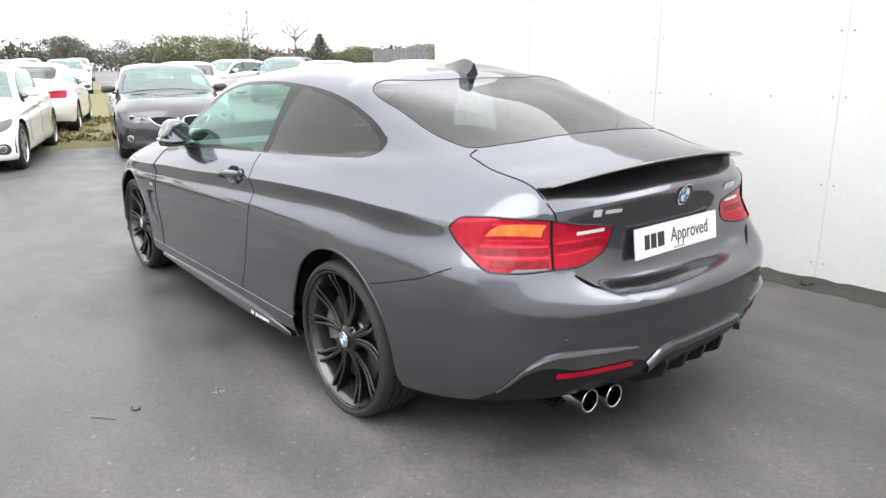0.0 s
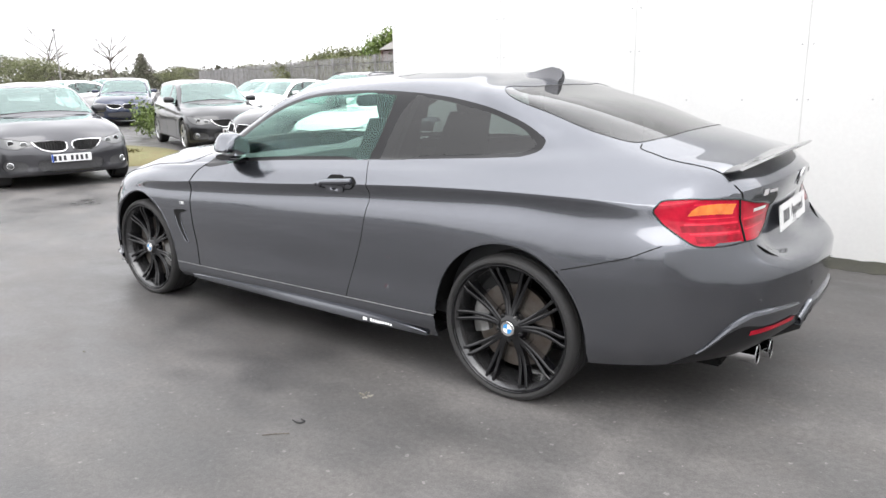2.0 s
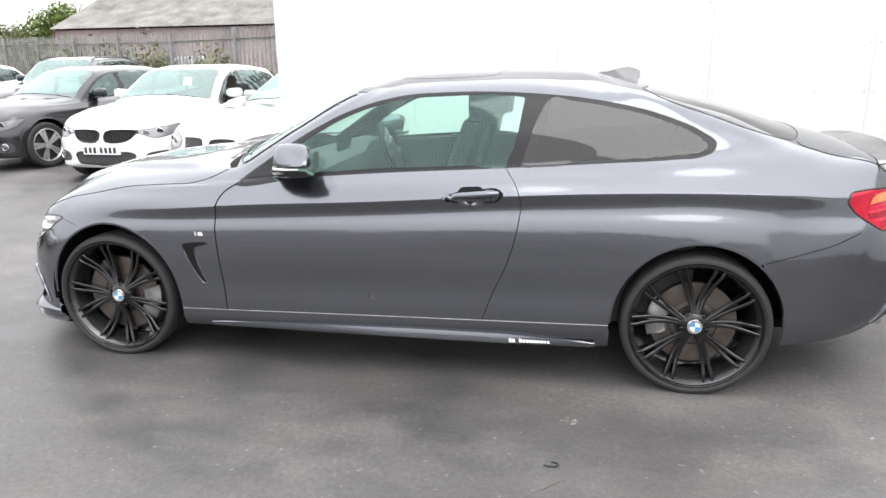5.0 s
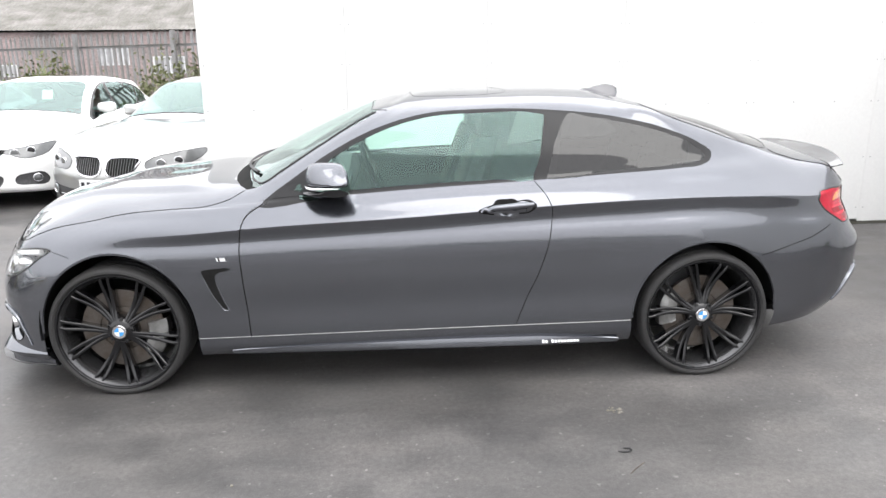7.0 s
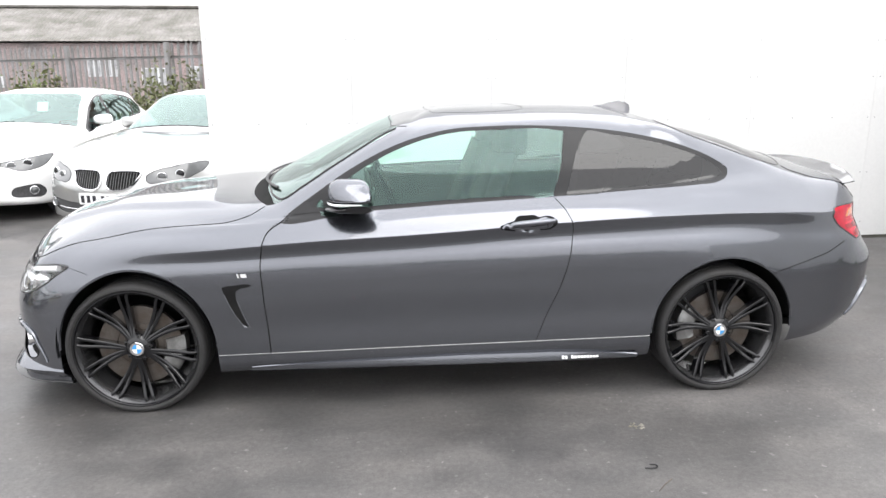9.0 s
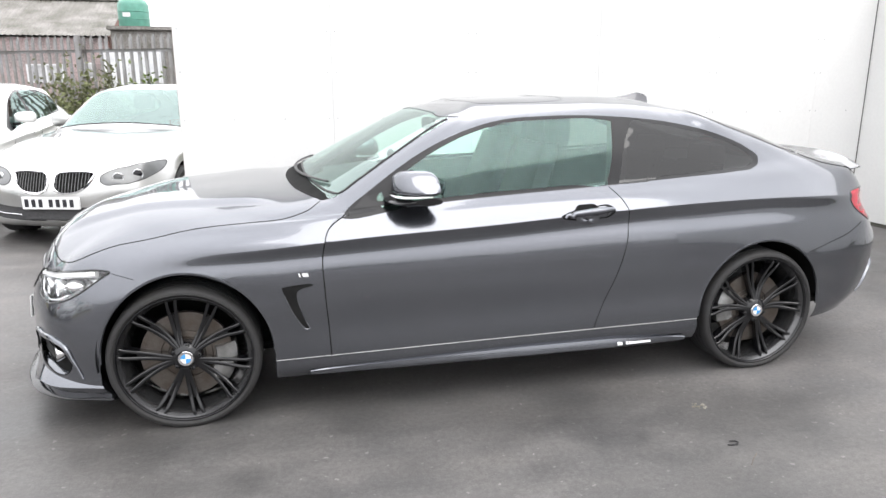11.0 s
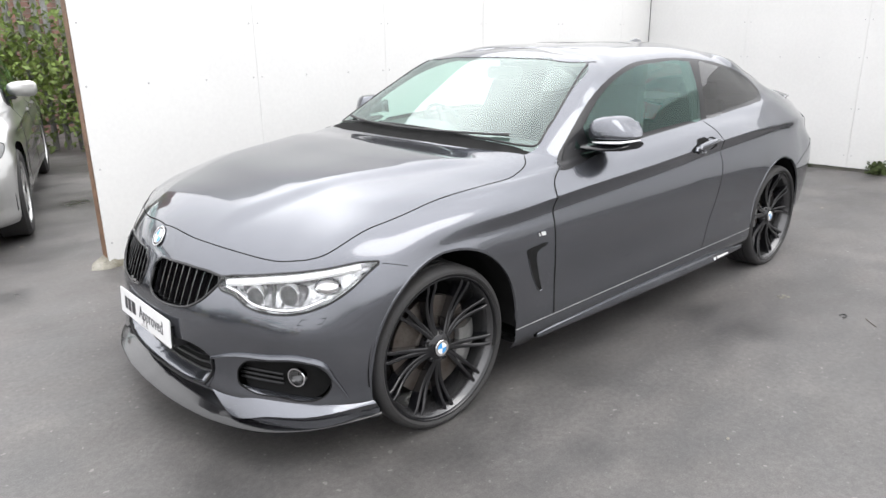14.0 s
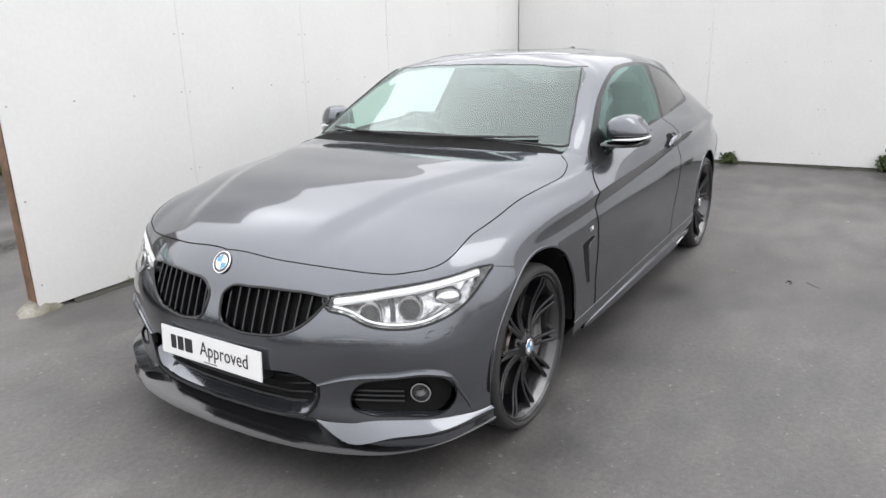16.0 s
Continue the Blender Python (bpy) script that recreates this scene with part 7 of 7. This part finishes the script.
for x in (BX0 + .1, BX1 - .1):
    bm = bmesh.new()
    slab(bm, [(BR[0] - 3.9, -.1), (BE[0] + .05, -.1), (BE[0] + .05, BE[1] - .1), (BR[0], BR[1] - .08), (BR[0] - 3.9, BE[1] - .1)], "x", x - .05, x + .05)
    part("gable", bm, BRICK_RED, barn, smooth=False)
for x, z, w, h in ((11.75, 1.78, .5, .78), (12.45, 1.78, .55, .78), (9.85, 1.42, 1.35, .72), (8.3, 1.6, .6, .6), (17.0, 1.35, 1.6, .5), (20.5, 1.5, 1.0, .6)):
    win = part("window", box_mesh(x - w / 2, BE[0] - .02, z, x + w / 2, BE[0] + .045, z + h, .01), SHEET_WHITE, barn, "white-framed window")
    for e in (-.25, .25):
        bm = bmesh.new()
        box(bm, x + e * w - w * .2, BE[0] + .043, z + .05, x + e * w + w * .2, BE[0] + .049, z + h - .05)
        part("pane", bm, PANE_PALE, win, smooth=False)
hut = thing("outbuilding", "low grey flat-roofed outbuilding behind the fence", "shed")
bm = bmesh.new()
box(bm, -2.0, -29.5, -.1, 6.9, -25.2, 3.34, .03)
part("wall", bm, ROOF_GREY, hut, smooth=False)
bm = bmesh.new()
box(bm, -2.1, -29.6, 3.34, 7.0, -25.05, 3.48, .02)
part("flat_roof", bm, ROOF_GREY, hut, smooth=False)
for k in range(12):
    bm = bmesh.new()
    x = 5.05 + k * .19
    box(bm, x, -25.16 + .02 * (k % 2), .0, x + .185, -25.13 + .02 * (k % 2), 2.62, .004)
    part("white_sheet", bm, SHEET_WHITE, hut, "white ribbed sheet", smooth=False)
for x, z, w, h in ((4.3, 1.5, .5, .7), (3.2, 1.7, .6, .8)):
    bm = bmesh.new()
    box(bm, x - w / 2, -25.23, z, x + w / 2, -25.17, z + h, .01)
    part("window", bm, PRIVACY, hut, "dark window")
tank = thing("storage_tank", "round green plastic tank with a domed top on a flat roof", "tank")
bm = bmesh.new()
lathe(bm, [(3.482, .54), (3.55, .56), (4.30, .56), (4.36, .54), (4.50, .44), (4.58, .26), (4.60, .01)], "z", 28, Matrix.Translation((6.15, -26.0, 0)))
part("drum", bm, TANK_GREEN, tank)
for z in (3.78, 4.06):
    bm = bmesh.new()
    lathe(bm, [(z - .03, .555), (z - .02, .575), (z + .02, .575), (z + .03, .555)], "z", 28, Matrix.Translation((6.15, -26.0, 0)))
    part("hoop", bm, TANK_GREEN, tank)
bm = bmesh.new()
lathe(bm, [(4.58, .2), (4.65, .2), (4.67, .15), (4.675, .005)], "z", 18, Matrix.Translation((6.15, -26.0, 0)))
part("lid", bm, SHEET_WHITE, tank, "pale lid")
bm = bmesh.new()
box(bm, 6.18, -25.452, 3.84, 6.45, -25.435, 4.0)
part("label_bar", bm, SHEET_WHITE, tank, smooth=False)

brick_house = thing("brick_wall", "old red brick wall behind the fence", "wall")
bm = bmesh.new()
box(bm, -9, -10.4, -.05, 1.72, -10.1, 3.3, .02)
part("brickwork", bm, BRICK_RED, brick_house, smooth=False)
bm = bmesh.new()
for r in range(38):
    z = .08 + r * .085
    box(bm, -9, -10.102, z, 1.71, -10.096, z + .012)
part("bed_joint", bm, CONCRETE, brick_house, smooth=False)
bm = bmesh.new()
box(bm, 1.72, -10.5, -.05, 2.25, -10.0, 3.4, .02)
part("pillar", bm, BRICK_RED, brick_house, "brown brick pillar")

# green growth along the fence
def fence_clumps(u0, u1, step, off, low, high, seed, fat=.5):
    r = np.random.default_rng(seed)
    out = []
    for u in np.arange(u0, u1, step):
        x, y = fence_at(u + r.uniform(-.2, .2))
        top = r.uniform(low, high)
        o = off + r.uniform(-.3, .3)
        out.append((x + .28 * o * .3, y - o, rise(x, y) + top * .5, fat * r.uniform(.7, 1.3), fat * .8, top * .52))
    return out


shrub("ivy", "ivy and brambles climbing the fence near the wall", fence_clumps(.2, 5.6, .22, -.08, 1.5, 2.6, 21, .42), 15000, .05, 31, LEAF_FRESH)
shrub("bramble_bush", "tangled brambles at the fence foot", fence_clumps(6.4, 14, .5, -.35, .9, 1.6, 22, .4), 9000, .05, 32, LEAF_FRESH)
shrub("bramble_bush", "tangled olive-green brambles against the fence", fence_clumps(14, 22, .7, .2, 1.0, 2.3, 23, .6), 8000, .07, 33)
shrub("weed", "tall olive-green weeds standing against the fence", fence_clumps(7.3, 9.4, .22, -.3, 1.25, 1.8, 27, .22), 4200, .05, 45)
shrub("weed", "tall olive-green weeds climbing the fence", fence_clumps(11.4, 12.8, .22, -.2, 1.4, 1.95, 28, .22), 3000, .05, 46)
shrub("hedge", "olive-green scrub behind the fence", fence_clumps(17, 62, .9, 1.4, 1.2, 2.4, 24, 1.1), 24000, .12, 34)
shrub("bush", "round fresh green bush beside the barn", [(25.3, -29.6, 4.0, .95, .9, .75), (26.3, -29.4, 3.5, 1.0, .9, .8), (27.3, -29.2, 2.9, 1.0, .9, .7), (26.0, -29.4, 2.2, 1.5, .9, 1.6)], 6500, .10, 35, LEAF_FRESH)
shrub("bush", "scruffy olive-green bush behind the fence", [(26.0, -26.2, 2.8, .9, .9, .62), (27.4, -26.3, 2.7, 1.2, .9, .62), (28.9, -26.6, 2.5, 1.3, .9, .6), (25.0, -26.0, 2.3, .8, .8, .5)], 5200, .10, 37)
shrub("bush", "scruffy bush in front of a blue car", [(14.2, -6.6, .62, .38, .35, .5), (14.5, -6.9, .5, .35, .35, .4), (15.1, -7.4, .45, .4, .35, .35)], 1100, .05, 36, LEAF_FRESH)

# wind-bent weeds and litter of leaves by the end wall
for u, h, seed in ((2.75, .14, 41), (4.35, .22, 42), (4.62, .20, 43), (5.9, .12, 44)):
    p = WALL_END @ Vector((.05, u, .0))
    shrub("weed", "small moss-green weed at the wall's foot", [(p.x, p.y, h * .45, .09, .10, h * .5)], 260, .03, seed, MOSS)


def tree(name, label, x, y, h, spread, seed, material, bare=False, conifer=False):
    """A tapered trunk with limbs, and a crown of many small clumps."""
    r = random.Random(seed)
    t = thing(name, label, "tree")
    g, h = rise(x, y), h * (1.0 if bare or conifer else .76)
    bm = bmesh.new()
    tube(bm, [(x, y, g - .2), (x + .05 * h * r.uniform(-.3, .3), y, g + h * .35), (x + .04 * h * r.uniform(-1, 1), y, g + h * (.75 if not conifer else .97))], [h * .022, h * .016, h * .006], 7)
    part("trunk", bm, BARK, t)
    tips = []
    bm = bmesh.new()
    for k in range(16 if bare else 9):
        a, z0 = r.uniform(0, 6.28), r.uniform(.25, .75)
        l = spread * r.uniform(.5, 1.0) * (1.1 - z0 * .5)
        z1 = z0 + r.uniform(.12, .30)
        mid = (x + .5 * l * math.cos(a), y + .5 * l * math.sin(a), g + h * (z0 + (z1 - z0) * .6))
        tip = (x + l * math.cos(a), y + l * math.sin(a), g + h * min(1.0, z1))
        tube(bm, [(x, y, g + h * z0), mid, tip], [h * .009, h * .006, h * .002], 5)
        tips.append(tip)
        if bare:
            for q in range(5):
                b = a + r.uniform(-1, 1)
                l2 = l * r.uniform(.25, .5)
                s0 = Vector(mid).lerp(Vector(tip), r.random())
                tube(bm, [s0, s0 + Vector((l2 * math.cos(b), l2 * math.sin(b), h * r.uniform(.05, .16)))], [h * .004, h * .0015], 4)
    part("branch_work", bm, BARK, t)
    if bare:
        return t
    clumps = []
    if conifer:
        for k in range(10):
            f = k / 10
            clumps.append((x, y, g + h * (.12 + .86 * f), spread * (1.05 - f), spread * (1.05 - f), h * .07))
    else:
        for tx, ty, tz in tips:
            clumps.append((tx, ty, tz, spread * .45, spread * .45, h * .14))
        clumps += [(x, y, g + h * .66, spread * .8, spread * .8, h * .30), (x, y, g + h * .34, spread * .95, spread * .95, h * .30)]
    me = leaves(clumps, 6500, h * .026, seed)
    me.materials.append(material)
    ob = new("crown", me)
    ob.parent = t
    return t


tree("tree", "dark round-headed tree on the skyline", 95, -17.5, 5.6, 3.8, 51, LEAF_DARK)
tree("tree", "dark bushy tree on the skyline", 92, -21.5, 4.9, 3.8, 52, LEAF_DARK)
tree("tree", "olive-green bushy tree on the skyline", 70, -23.5, 4.9, 3.4, 53, LEAF)
tree("tree", "olive-green bushy tree on the skyline", 66, -26.0, 4.5, 3.0, 54, LEAF)
tree("bare_tree", "bare-branched tree against the white sky", 74, -31.5, 6.2, 2.8, 55, LEAF, bare=True)
tree("bare_tree", "bare-branched tree against the white sky", 75, -38.5, 6.3, 2.6, 56, LEAF, bare=True)
tree("conifer", "dark conifer on the skyline", 60, -33.5, 3.9, 1.9, 57, LEAF_DARK, conifer=True)
tree("tree", "olive-green tree on the skyline", 62, -37.5, 3.2, 2.6, 58, LEAF)
tree("tree", "grey-green tree on the skyline", 85, -55, 4.4, 3.6, 59, LEAF_DARK)
tree("tree", "grey-green tree behind the fence", 52, -41, 3.3, 2.8, 60, LEAF)
tree("tree", "grey-green tree behind the fence", 38, -36, 3.3, 2.6, 61, LEAF)
tree("tree", "olive tree behind the fence", 27, -24, 3.1, 2.0, 62, LEAF)
far_rng = np.random.default_rng(77)
line = []
for k in range(150):
    a = radians(far_rng.uniform(-80, 30))
    d = far_rng.uniform(95, 150)
    x, y = d * math.cos(a), d * math.sin(a)
    top = far_rng.uniform(1.8, 4.0)
    line.append((x, y, rise(x, y) + top * .5, 4.5, 4.5, top * .55))
shrub("far_wood", "grey-green line of distant trees", line, 90000, .42, 78, LEAF_DARK, "stuff")
# Added trees behind the viewpoint, out of view; reflections pick them up.
line = []
for k in range(140):
    a = radians(far_rng.uniform(35, 275))
    d = far_rng.uniform(60, 95)
    top = far_rng.uniform(2.5, 6)
    line.append((d * math.cos(a), d * math.sin(a), top * .5, 4.0, 4.0, top * .55))
shrub("far_wood", "dark line of unseen trees added behind the viewpoint", line, 16000, .5, 79, LEAF_DARK, "stuff")

lamp_post = thing("lamp_post", "tall thin grey lamp post", "lamp post")
bm = bmesh.new()
g = rise(62, -26.8)
tube(bm, [(62, -26.8, g - .2), (62, -26.8, g + 5.6)], [.08, .05], 8)
part("pole", bm, GALV, lamp_post)
bm = bmesh.new()
box(bm, 61.85, -26.95, g + 5.55, 62.15, -26.65, g + 5.72, .05)
part("lantern", bm, GALV, lamp_post)

# small litter on the asphalt
for k, (x, y, s) in enumerate(((2.6, 3.1, .02), (3.4, 1.2, .02), (-2.6, 1.8, .018), (6.18, .23, .035), (.722, 1.685, .008), (2.045, -3.03, .016), (1.9, 2.2, .015), (-3.2, .6, .02))):
    bm = bmesh.new()
    r = random.Random(92 + k)
    ring = [(x + s * r.uniform(.5, 1.1) * math.cos(a), y + s * r.uniform(.4, .9) * math.sin(a)) for a in [6.283 * i / 9 for i in range(9)]]
    slab(bm, ring, "z", rise(x, y) - .003, rise(x, y) + .004)
    tagged(part("litter_scrap", bm, CONCRETE, smooth=False), "small pale scrap lying on the asphalt", "litter")
bm = bmesh.new()
r = random.Random(90)
for k in range(16):
    x, y, s = -.875 + r.gauss(0, .020), 1.225 + r.gauss(0, .016), r.uniform(.003, .009)
    slab(bm, [(x + s * r.uniform(.5, 1.1) * math.cos(a), y + s * r.uniform(.5, 1.1) * math.sin(a)) for a in (0, 1.2, 2.5, 3.8, 5.0)], "z", -.002, .003)
tagged(part("litter_scrap", bm, CONCRETE, smooth=False), "pale crushed crumbs lying on the asphalt", "litter")
bm = bmesh.new()
tube(bm, [(-.785, 1.570, .002), (-.805, 1.577, .003), (-.828, 1.576, .003), (-.840, 1.565, .003), (-.836, 1.551, .003), (-.812, 1.546, .002)], .0032, 6)
tagged(part("twig", bm, SATIN_BLACK), "small dark bent twig lying on the asphalt", "twig")
bm = bmesh.new()
tube(bm, [(-.782, 1.728, .002), (-.815, 1.694, .003), (-.862, 1.654, .002)], .0018, 5)
tagged(part("straw", bm, BARK), "thin brown straw lying on the asphalt", "straw")
wrapper = thing("crumpled_wrapper", "small crumpled red and white wrapper on the asphalt", "wrapper")
for name, dx, material in (("white_half", 0, BADGE_WHITE), ("red_half", .014, RED_BRIGHT)):
    bm = bmesh.new()
    bmesh.ops.create_icosphere(bm, subdivisions=2, radius=1)
    r = random.Random(95)
    for v in bm.verts:
        v.co = Vector((.46 + dx + v.co.x * .015 * r.uniform(.6, 1.2), 2.21 + v.co.y * .012 * r.uniform(.6, 1.2), .006 + v.co.z * .007 * r.uniform(.7, 1)))
    part(name, bm, material, wrapper, smooth=False)
